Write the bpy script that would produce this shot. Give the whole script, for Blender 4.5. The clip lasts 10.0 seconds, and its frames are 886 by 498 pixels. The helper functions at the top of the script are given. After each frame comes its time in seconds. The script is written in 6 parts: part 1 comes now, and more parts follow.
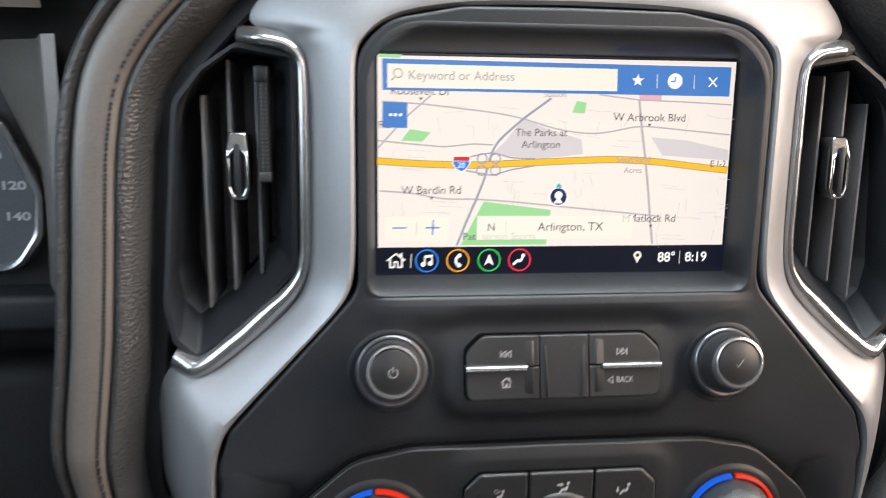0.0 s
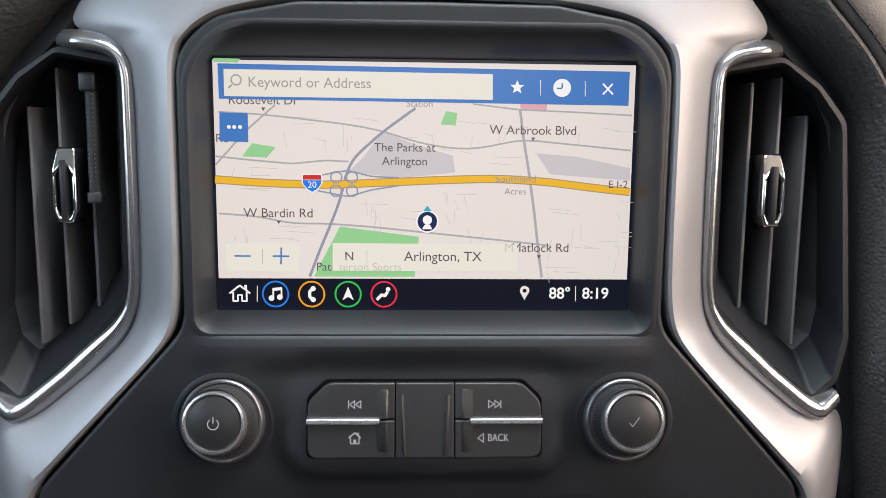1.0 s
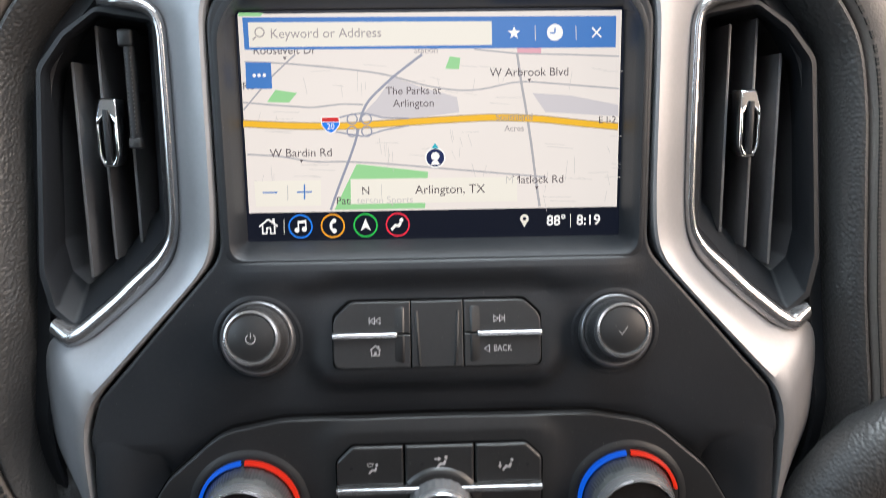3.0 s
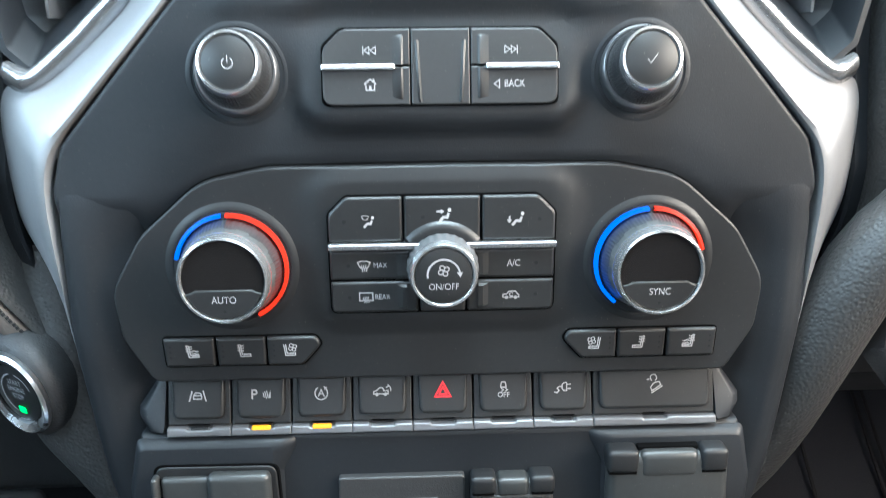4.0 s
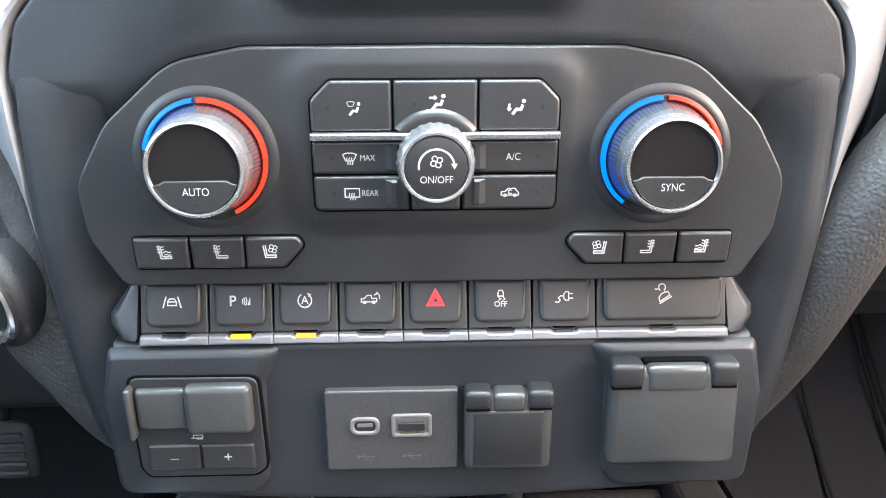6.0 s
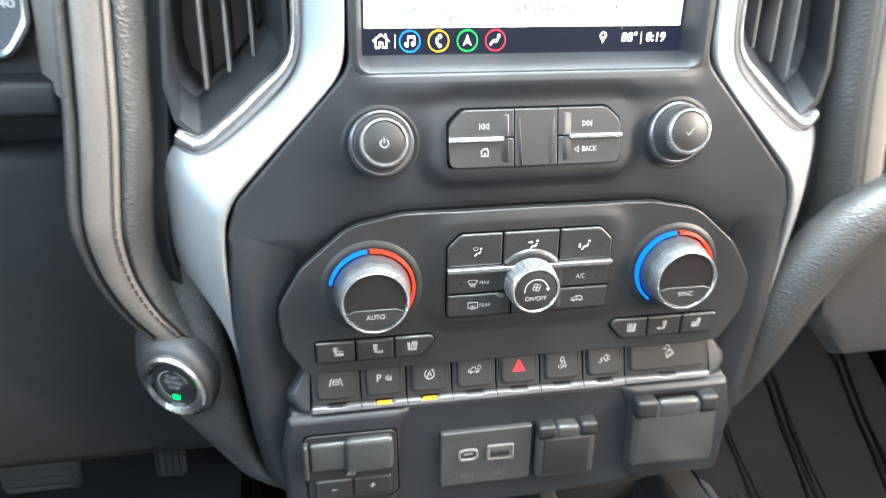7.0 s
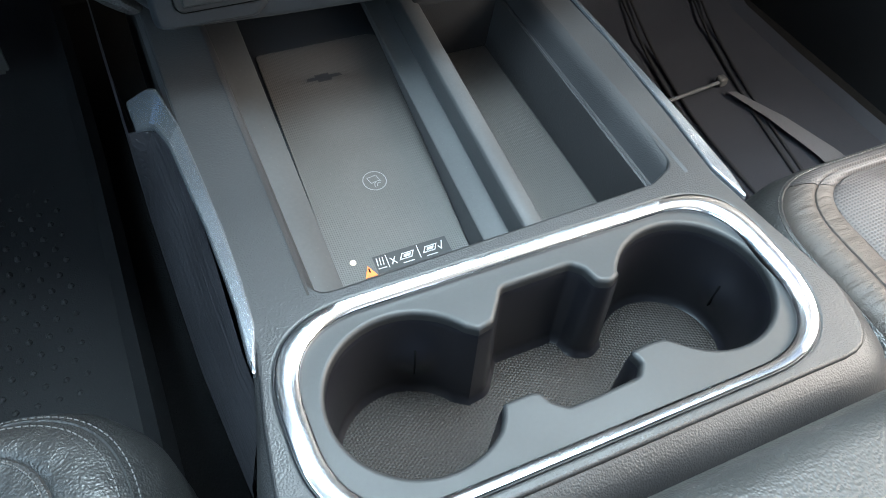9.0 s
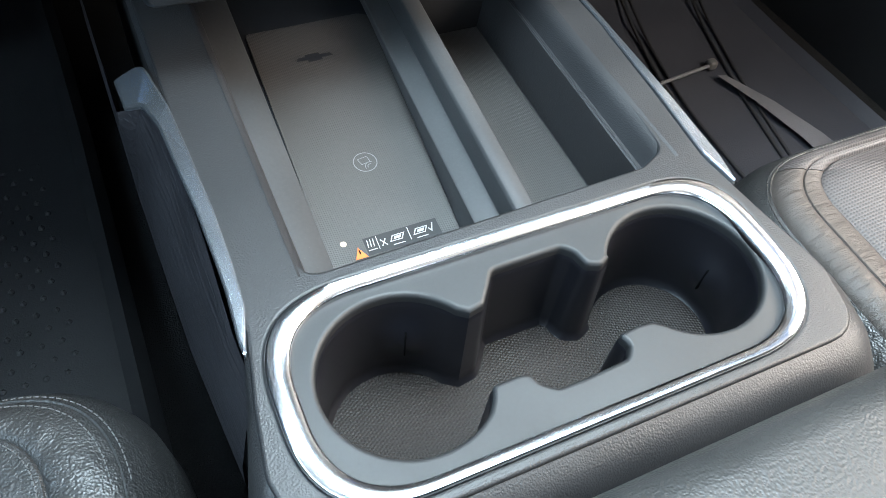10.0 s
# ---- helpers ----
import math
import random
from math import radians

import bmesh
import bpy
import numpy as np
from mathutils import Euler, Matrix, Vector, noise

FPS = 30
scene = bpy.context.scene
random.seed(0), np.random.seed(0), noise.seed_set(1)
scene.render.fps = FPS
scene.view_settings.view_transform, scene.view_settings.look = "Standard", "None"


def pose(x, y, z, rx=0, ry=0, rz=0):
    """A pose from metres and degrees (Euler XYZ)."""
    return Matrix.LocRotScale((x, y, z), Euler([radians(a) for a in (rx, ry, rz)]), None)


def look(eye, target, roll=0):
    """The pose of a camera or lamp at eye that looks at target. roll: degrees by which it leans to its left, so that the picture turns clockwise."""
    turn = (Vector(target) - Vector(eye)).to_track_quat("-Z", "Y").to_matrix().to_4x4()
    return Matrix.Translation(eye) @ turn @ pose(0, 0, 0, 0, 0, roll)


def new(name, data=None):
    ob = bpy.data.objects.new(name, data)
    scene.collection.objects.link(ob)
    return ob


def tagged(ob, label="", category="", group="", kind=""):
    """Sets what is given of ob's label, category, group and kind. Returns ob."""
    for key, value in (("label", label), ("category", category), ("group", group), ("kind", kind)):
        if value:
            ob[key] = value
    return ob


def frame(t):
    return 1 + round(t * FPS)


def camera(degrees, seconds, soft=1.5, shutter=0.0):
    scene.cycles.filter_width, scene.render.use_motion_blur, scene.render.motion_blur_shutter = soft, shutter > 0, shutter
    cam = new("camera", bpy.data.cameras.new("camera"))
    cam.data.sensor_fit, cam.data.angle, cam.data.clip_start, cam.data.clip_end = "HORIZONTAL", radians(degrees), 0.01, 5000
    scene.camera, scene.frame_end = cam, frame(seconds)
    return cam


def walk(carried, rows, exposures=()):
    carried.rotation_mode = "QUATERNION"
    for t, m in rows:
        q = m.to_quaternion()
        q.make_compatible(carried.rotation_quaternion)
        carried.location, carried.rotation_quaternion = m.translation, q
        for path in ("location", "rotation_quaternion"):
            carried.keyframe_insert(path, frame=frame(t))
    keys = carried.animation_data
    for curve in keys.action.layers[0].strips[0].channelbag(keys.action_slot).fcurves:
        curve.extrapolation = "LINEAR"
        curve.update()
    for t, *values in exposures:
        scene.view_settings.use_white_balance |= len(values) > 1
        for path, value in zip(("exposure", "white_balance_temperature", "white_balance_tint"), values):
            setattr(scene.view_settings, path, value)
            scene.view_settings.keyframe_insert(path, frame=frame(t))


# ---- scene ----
cam = camera(59.92, 10.0, soft=0.6, shutter=0.35)
PATH = [
    (0, (-0.0981, -0.3335, 0.8604), (0.1301, 1.6194, 0.4939), 0.70),
    (0.2, (-0.0659, -0.3161, 0.8593), (0.1018, 1.6487, 0.5254), 0.57),
    (0.5, (-0.0386, -0.2957, 0.8530), (0.1060, 1.6767, 0.5548), 0.82),
    (1, (-0.0049, -0.2916, 0.8496), (0.0718, 1.6888, 0.5808), 0.57),
    (1.5, (-0.0019, -0.2905, 0.8493), (0.0719, 1.6917, 0.5933), 0.37),
    (2, (-0.0001, -0.2877, 0.8512), (0.0487, 1.6928, 0.5774), -0.08),
    (2.2, (0.0014, -0.2873, 0.8514), (0.0353, 1.6924, 0.5692), -0.27),
    (3.3, (-0.0116, -0.3392, 0.8186), (0.0525, 1.6168, 0.4067), -0.85),
    (3.5, (-0.0138, -0.3367, 0.7946), (0.0526, 1.6082, 0.3332), -0.71),
    (4, (-0.0108, -0.3083, 0.7540), (0.0577, 1.6135, 0.2042), -0.50),
    (4.5, (-0.0079, -0.2964, 0.7340), (0.0601, 1.6114, 0.1377), -0.20),
    (5, (-0.0094, -0.2937, 0.7283), (0.0622, 1.6037, 0.1001), 0.05),
    (5.2, (-0.0083, -0.2929, 0.7266), (0.0543, 1.6008, 0.0862), -0.04),
    (6.3, (-0.0072, -0.2898, 0.7232), (0.0615, 1.5940, 0.0550), -0.13),
    (6.5, (-0.0166, -0.2922, 0.7310), (0.0877, 1.5863, 0.0524), -0.05),
    (6.7, (-0.0513, -0.3107, 0.7714), (0.1109, 1.5551, 0.0697), 0.04),
    (7, (-0.1225, -0.3744, 0.8453), (0.2260, 1.4291, 0.0543), 0.85),
    (7.2, (-0.1608, -0.4132, 0.8686), (0.3024, 1.3219, -0.0117), 1.08),
    (7.5, (-0.1758, -0.4297, 0.8539), (0.3847, 1.1541, -0.2311), 1.39),
    (7.7, (-0.1792, -0.4150, 0.8440), (0.4299, 1.0252, -0.4030), 2.91),
    (8, (-0.1620, -0.4201, 0.8089), (0.4397, 0.9308, -0.5377), 3.13),
    (8.5, (-0.1645, -0.4087, 0.7864), (0.4426, 0.7945, -0.6913), 4.65),
    (9, (-0.1635, -0.4013, 0.7773), (0.4499, 0.7206, -0.7606), 5.77),
    (9.5, (-0.1647, -0.4014, 0.7789), (0.4579, 0.6846, -0.7809), 6.84),
    (10, (-0.1649, -0.4004, 0.7779), (0.4632, 0.6729, -0.7885), 7.45),
]
LIGHT = [(0, 0.08, 6450, 14), (1.0, -0.25, 6300, 15), (2.2, -0.29, 6300, 15), (3.4, 0.27, 6200, 10), (4.0, 1.15, 5600, 3), (4.6, 1.64, 5850, 6), (6.4, 1.88, 6000, 12), (7.0, 1.85, 6100, 7), (7.5, 1.18, 5900, 3), (8.0, 1.58, 5500, 3), (8.5, 1.24, 5600, 3), (9.0, 1.10, 5650, 3), (10.0, 1.02, 5720, 5)]
walk(cam, [(t, look(eye, target, roll)) for t, eye, target, roll in PATH], LIGHT)

# ---- daylight through the cab's windows, and an added overhead lamp ----
world = bpy.data.worlds.new("sky")
scene.world = world
world.use_nodes = True
_nt = world.node_tree
_sky = _nt.nodes.new("ShaderNodeTexSky")
_sky.sky_type = "NISHITA"
_sky.sun_disc = False
_sky.sun_elevation = radians(48)
_sky.sun_rotation = radians(120)
_nt.links.new(_sky.outputs["Color"], _nt.nodes["Background"].inputs["Color"])
_nt.nodes["Background"].inputs["Strength"].default_value = 0.12


def window_light(name, m, width, height, watts, colour):
    lamp = bpy.data.lights.new(name, "AREA")
    lamp.shape, lamp.size, lamp.size_y = "RECTANGLE", width, height
    lamp.energy, lamp.color = watts, colour
    ob = new(name, lamp)
    ob.matrix_world = m
    return ob


window_light("windshield_light", look((0.0, 0.44, 1.165), (0.0, 0.10, 0.60)), 1.4, 0.74, 12.0, (0.84, 0.94, 1.0))
window_light("driver_window_light", look((-0.82, -0.42, 0.98), (0.1, -0.15, 0.60)), 0.95, 0.50, 8.5, (0.74, 0.91, 1.0))
window_light("passenger_window_light", look((0.96, -0.42, 1.06), (0.0, -0.1, 0.6)), 1.0, 0.46, 24.0, (1.0, 0.80, 0.62))
window_light("rear_window_light", look((0.0, -1.75, 1.15), (0.0, 0.0, 0.6)), 1.2, 0.4, 3.5, (1.0, 0.96, 0.92))
# no sunroof is known: lamp added overhead to light the console
window_light("overhead_fill_light", look((0.10, -0.11, 1.352), (0.09, -0.10, 0.40)), 0.55, 0.40, 14.5, (0.88, 0.99, 1.0))
sun = bpy.data.lights.new("sun", "SUN")
sun.energy, sun.angle, sun.color = 2.0, radians(0.6), (1.0, 0.94, 0.85)
new("sun", sun).matrix_world = look((3.0, -2.0, 4.0), (0, 0, 0))


# ---- materials ----
def material(name, colour, rough=0.5, metal=0.0, grain=0.0, grain_size=0.001, vary=0.12, relief="noise", coat=0.0, dust=0.0, aniso=0.0, gloss=0.5, crease=()):
    """A procedural surface: two scales of tone variation, roughness variation and fine relief in metres."""
    mt = bpy.data.materials.new(name)
    mt.use_nodes = True
    nt = mt.node_tree
    bs = nt.nodes["Principled BSDF"]
    co = nt.nodes.new("ShaderNodeTexCoord").outputs["Object"]
    n1 = nt.nodes.new("ShaderNodeTexNoise")
    n1.inputs["Scale"].default_value, n1.inputs["Detail"].default_value = 14.0, 5.0
    n2 = nt.nodes.new("ShaderNodeTexNoise")
    n2.inputs["Scale"].default_value, n2.inputs["Detail"].default_value = 420.0, 3.0
    for n in (n1, n2):
        nt.links.new(co, n.inputs["Vector"])
    add = nt.nodes.new("ShaderNodeMath")
    add.operation = "ADD"
    nt.links.new(n1.outputs["Fac"], add.inputs[0])
    nt.links.new(n2.outputs["Fac"], add.inputs[1])
    mr = nt.nodes.new("ShaderNodeMapRange")
    mr.inputs["From Min"].default_value, mr.inputs["From Max"].default_value = 0.7, 1.3
    mr.inputs["To Min"].default_value, mr.inputs["To Max"].default_value = 1 - vary, 1 + vary
    nt.links.new(add.outputs[0], mr.inputs["Value"])
    mul = nt.nodes.new("ShaderNodeVectorMath")
    mul.operation = "SCALE"
    mul.inputs[0].default_value = colour
    nt.links.new(mr.outputs[0], mul.inputs["Scale"])
    base = mul.outputs[0]
    if dust:
        specks = nt.nodes.new("ShaderNodeTexNoise")
        specks.inputs["Scale"].default_value, specks.inputs["Detail"].default_value = 1150.0, 2.0
        nt.links.new(co, specks.inputs["Vector"])
        cut = nt.nodes.new("ShaderNodeMapRange")
        cut.inputs["From Min"].default_value, cut.inputs["From Max"].default_value = 0.725, 0.76
        cut.inputs["To Max"].default_value = dust
        nt.links.new(specks.outputs["Fac"], cut.inputs["Value"])
        mix = nt.nodes.new("ShaderNodeMix")
        mix.data_type = "RGBA"
        mix.inputs["B"].default_value = (0.35, 0.32, 0.28, 1)
        nt.links.new(cut.outputs[0], mix.inputs["Factor"])
        nt.links.new(base, mix.inputs["A"])
        base = mix.outputs["Result"]
    nt.links.new(base, bs.inputs["Base Color"])
    rr = nt.nodes.new("ShaderNodeMapRange")
    rr.inputs["From Min"].default_value, rr.inputs["From Max"].default_value = 0.3, 0.7
    rr.inputs["To Min"].default_value, rr.inputs["To Max"].default_value = max(0.02, rough * 0.85), min(1, rough * 1.15)
    nt.links.new(n1.outputs["Fac"], rr.inputs["Value"])
    nt.links.new(rr.outputs[0], bs.inputs["Roughness"])
    bs.inputs["Metallic"].default_value = metal
    bs.inputs["Coat Weight"].default_value = coat
    bs.inputs["Anisotropic"].default_value = aniso
    bs.inputs["Specular IOR Level"].default_value = gloss
    if grain:
        if relief == "leather":
            tex = nt.nodes.new("ShaderNodeTexVoronoi")
            tex.feature = "SMOOTH_F1"
            tex.inputs["Scale"].default_value = 1 / grain_size
            out = tex.outputs["Distance"]
        elif relief == "hex":
            sums = []
            for k in range(3):
                lay = nt.nodes.new("ShaderNodeVectorMath")
                lay.operation = "DOT_PRODUCT"
                lay.inputs[1].default_value = (2 * math.pi / grain_size * math.cos(k * math.pi / 3), 2 * math.pi / grain_size * math.sin(k * math.pi / 3), 0.0)
                nt.links.new(co, lay.inputs[0])
                wave = nt.nodes.new("ShaderNodeMath")
                wave.operation = "COSINE"
                nt.links.new(lay.outputs["Value"], wave.inputs[0])
                sums.append(wave.outputs[0])
            for k in (1, 2):
                both = nt.nodes.new("ShaderNodeMath")
                both.operation = "ADD"
                nt.links.new(sums[0], both.inputs[0])
                nt.links.new(sums[k], both.inputs[1])
                sums[0] = both.outputs[0]
            out = sums[0]
        elif relief == "weave":
            tex = nt.nodes.new("ShaderNodeTexVoronoi")
            tex.inputs["Scale"].default_value = 1 / grain_size
            tex.inputs["Randomness"].default_value = 0.05
            tex.voronoi_dimensions = "2D"
            out = tex.outputs["Distance"]
            punched = nt.nodes.new("ShaderNodeMapRange")
            punched.inputs["From Min"].default_value, punched.inputs["From Max"].default_value = 0.20, 0.32
            punched.inputs["To Min"].default_value = 0.25
            nt.links.new(out, punched.inputs["Value"])
            holes = nt.nodes.new("ShaderNodeVectorMath")
            holes.operation = "SCALE"
            nt.links.new(base, holes.inputs[0])
            nt.links.new(punched.outputs[0], holes.inputs["Scale"])
            nt.links.new(holes.outputs[0], bs.inputs["Base Color"])
        else:
            tex = nt.nodes.new("ShaderNodeTexNoise")
            tex.inputs["Scale"].default_value, tex.inputs["Detail"].default_value = 1 / grain_size, 3.0
            out = tex.outputs["Fac"]
        if relief != "hex":
            nt.links.new(co, tex.inputs["Vector"])
        bump = nt.nodes.new("ShaderNodeBump")
        bump.inputs["Strength"].default_value, bump.inputs["Distance"].default_value = 1.0, grain
        nt.links.new(out, bump.inputs["Height"])
        nt.links.new(bump.outputs[0], bs.inputs["Normal"])
        if crease:
            mp = nt.nodes.new("ShaderNodeMapping")
            mp.inputs["Scale"].default_value = crease[:3]
            nt.links.new(co, mp.inputs["Vector"])
            folds = nt.nodes.new("ShaderNodeTexNoise")
            folds.inputs["Scale"].default_value, folds.inputs["Detail"].default_value, folds.inputs["Distortion"].default_value = 1.0, 4.0, 0.6
            nt.links.new(mp.outputs[0], folds.inputs["Vector"])
            soft_bump = nt.nodes.new("ShaderNodeBump")
            soft_bump.inputs["Strength"].default_value, soft_bump.inputs["Distance"].default_value = 1.0, crease[3]
            nt.links.new(folds.outputs["Fac"], soft_bump.inputs["Height"])
            nt.links.new(soft_bump.outputs[0], bump.inputs["Normal"])
    return mt


def glowing(name, colour, strength, rough=0.4, gloss=0.5):
    mt = bpy.data.materials.new(name)
    mt.use_nodes = True
    bs = mt.node_tree.nodes["Principled BSDF"]
    bs.inputs["Base Color"].default_value = (*[c * 0.06 for c in colour], 1)
    bs.inputs["Roughness"].default_value = rough
    bs.inputs["Emission Color"].default_value = (*colour, 1)
    bs.inputs["Emission Strength"].default_value = strength
    bs.inputs["Specular IOR Level"].default_value = gloss
    return mt


FASCIA = material("soft_black_plastic", (0.0100, 0.0113, 0.0138), 0.48, grain=0.00006, grain_size=0.0007, dust=0.14, gloss=0.38)
FACE = material("satin_black_plastic", (0.0105, 0.0108, 0.0118), 0.48, grain=0.00002, grain_size=0.0005, dust=0.15, gloss=0.37)
BUTTON = material("button_black", (0.012, 0.012, 0.0125), 0.42, grain=0.00001, grain_size=0.0004, dust=0.15)
ROUGHBLACK = material("textured_black_plastic", (0.022, 0.022, 0.023), 0.5, grain=0.0002, grain_size=0.0009, dust=0.35)
DARK = material("dark_cavity_plastic", (0.009, 0.009, 0.010), 0.5, vary=0.2, gloss=0.4)
# near-black for plates and slips that stand in for shaded gaps
GAPSHADE = material("gap_shade_black", (0.0016, 0.0016, 0.0018), 0.95, gloss=0.05)
LOUVRE = material("matt_louvre_plastic", (0.085, 0.085, 0.089), 0.42, grain=0.00002, grain_size=0.0005)
SILVER = material("satin_silver_paint", (0.238, 0.238, 0.247), 0.47, metal=0.6, vary=0.04)
CHROME = material("bright_chrome", (0.64, 0.65, 0.66), 0.13, metal=1.0, vary=0.03)
RINGCHROME = material("soft_bright_chrome", (0.66, 0.675, 0.70), 0.17, metal=1.0, vary=0.02)
SATIN = material("satin_chrome", (0.62, 0.62, 0.63), 0.27, metal=1.0, vary=0.05)
SMOKED = material("smoked_chrome", (0.15, 0.15, 0.155), 0.34, metal=0.8, vary=0.06)
RIMCHROME = material("frosted_chrome", (0.60, 0.60, 0.61), 0.22, metal=0.9, vary=0.04)
KNURL = material("knurled_dark_chrome", (0.20, 0.20, 0.205), 0.24, metal=0.9, vary=0.05)
EDGE = material("satin_chrome_edge", (0.42, 0.42, 0.43), 0.24, metal=0.9, vary=0.04)
PURPLEMAT = material("worn_passenger_mat", (0.030, 0.032, 0.041), 0.55, grain=0.0004, grain_size=0.002, dust=0.3)
LIP = material("brushed_lip", (0.155, 0.155, 0.163), 0.36, metal=0.6, vary=0.05)
LEATHER = material("black_leather", (0.021, 0.0205, 0.0205), 0.40, grain=0.00050, grain_size=0.0013, relief="leather", crease=(30, 30, 30, 0.004))
GRAINED = material("grained_dash_vinyl", (0.019, 0.019, 0.0205), 0.44, grain=0.00016, grain_size=0.0009, relief="leather", dust=0.15)
PEBBLED = material("pebbled_console_vinyl", (0.0175, 0.0175, 0.0185), 0.46, grain=0.00022, grain_size=0.0010, relief="leather", dust=0.12)
ROLLVINYL = material("coarse_roll_vinyl", (0.027, 0.0266, 0.0266), 0.46, grain=0.00048, grain_size=0.0016, relief="leather")
CHEEK = material("grained_side_vinyl", (0.020, 0.020, 0.0215), 0.50, grain=0.00020, grain_size=0.0011, relief="leather")
PADLEATHER = material("dash_pad_leather", (0.092, 0.080, 0.072), 0.42, grain=0.00012, grain_size=0.0009, relief="leather")
TRAYPLASTIC = material("smooth_tray_plastic", (0.041, 0.042, 0.044), 0.46, grain=0.00004, grain_size=0.0008, dust=0.2)
ARMLEATHER = material("coarse_armrest_leather", (0.024, 0.025, 0.025), 0.46, grain=0.00034, grain_size=0.0014, relief="leather")
CREASED = material("creased_black_leather", (0.038, 0.0310, 0.0270), 0.56, grain=0.00026, grain_size=0.0010, relief="leather", crease=(34, 150, 34, 0.0024))
BLADE = material("silver_blade", (0.60, 0.65, 0.72), 0.20, metal=0.95, vary=0.01)
CUPMAT = material("cup_mat_rubber", (0.0125, 0.0098, 0.0085), 0.48, grain=0.00008, grain_size=0.0019, relief="hex", dust=0.1, gloss=0.24)
RUBBER = material("ribbed_rubber_mat", (0.041, 0.0375, 0.0355), 0.42, grain=0.00003, grain_size=0.0015, relief="hex", dust=0.1)
FLOORMAT = material("rubber_floor_mat", (0.016, 0.016, 0.018), 0.65, grain=0.0004, grain_size=0.002, dust=0.35)
CARPET = material("black_carpet", (0.015, 0.015, 0.0156), 0.95, grain=0.002, grain_size=0.002, vary=0.3, gloss=0.2)
WOOD = material("dark_grained_trim", (0.021, 0.0205, 0.024), 0.40, vary=0.4, grain=0.0001, grain_size=0.0012, crease=(260, 9, 260, 0.0012))
HEADLINER = material("grey_headliner", (0.45, 0.44, 0.42), 0.95, grain=0.0004, grain_size=0.002)
MARK = material("white_marking", (0.30, 0.295, 0.30), 0.5, vary=0.05)
THREAD = material("black_thread", (0.012, 0.012, 0.012), 0.7)
GREYTHREAD = material("grey_thread", (0.062, 0.062, 0.062), 0.6)
USBGREY = material("grey_plastic_rim", (0.085, 0.083, 0.082), 0.45)
TINT = material("dark_display_glass", (0.010, 0.009, 0.009), 0.12, vary=0.2)
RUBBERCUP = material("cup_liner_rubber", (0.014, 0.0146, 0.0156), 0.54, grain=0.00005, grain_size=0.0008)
# cup liner rubber darkened: the shade inside the cups is in its colour
CUPSHADE = material("shaded_cup_rubber", (0.0068, 0.0068, 0.0092), 0.34, grain=0.00004, grain_size=0.0008)
LEVER = material("worn_lever_plastic", (0.026, 0.027, 0.027), 0.38, grain=0.00004, grain_size=0.0008, dust=0.4)
PEDAL = material("worn_pedal_rubber", (0.075, 0.075, 0.075), 0.6, grain=0.0002, grain_size=0.001)
GOLDPIN = material("gold_contact", (0.55, 0.38, 0.14), 0.3, metal=1.0)
# matt near-black that puts the shade below the dash into the colour
SHADEBLACK = material("shaded_panel_black", (0.005, 0.005, 0.0056), 0.8, gloss=0.25, grain=0.00015, grain_size=0.0009, relief="leather")


# ---- mesh helpers ----
FRONT = Matrix.Rotation(radians(90), 4, "X")


def part(name, bm, mt, parent=None, label="", smooth=True):
    """Links a bmesh, or a finished mesh, as one object under parent."""
    if isinstance(bm, bmesh.types.BMesh):
        me = bpy.data.meshes.new(name)
        bmesh.ops.recalc_face_normals(bm, faces=bm.faces)
        bm.to_mesh(me)
        bm.free()
    else:
        me = bm
    if mt is not None:
        me.materials.clear()
        me.materials.append(mt)
    if smooth:
        me.shade_smooth()
        me.set_sharp_from_angle(angle=radians(38))
    ob = new(name, me)
    if parent is not None:
        ob.parent = parent
    if label:
        ob["label"] = label
    return ob


def thing(name, label, category, group="", kind=""):
    return tagged(new(name), label, category, group, kind)


def rpoly(pts, r=0.0, n=5):
    """A closed outline with its corners rounded; a point may carry its own radius as a third number."""
    out = []
    for i, p in enumerate(pts):
        a, b, c = Vector(pts[i - 1][:2]), Vector(p[:2]), Vector(pts[(i + 1) % len(pts)][:2])
        rad = p[2] if len(p) > 2 else r
        u, v = (a - b), (c - b)
        lu, lv = u.length, v.length
        if rad <= 0 or lu < 1e-7 or lv < 1e-7:
            out.append(b)
            continue
        u, v = u / lu, v / lv
        half = max(1e-3, u.angle(v) / 2)
        d = min(rad / math.tan(half), lu * 0.49, lv * 0.49)
        p0, p1 = b + u * d, b + v * d
        for k in range(n + 1):
            s = k / n
            out.append(p0 * (1 - s) ** 2 + b * 2 * s * (1 - s) + p1 * s**2)
    return out


def box2(x0, z0, x1, z1, r=0.0, n=4):
    return rpoly([(x0, z0), (x1, z0), (x1, z1), (x0, z1)], r, n)


def mirror(half):
    """A closed outline from its right half, which runs from x = 0 round to x = 0."""
    left = [(-p[0], *p[1:]) for p in reversed(half) if abs(p[0]) > 1e-6]
    return list(half) + left


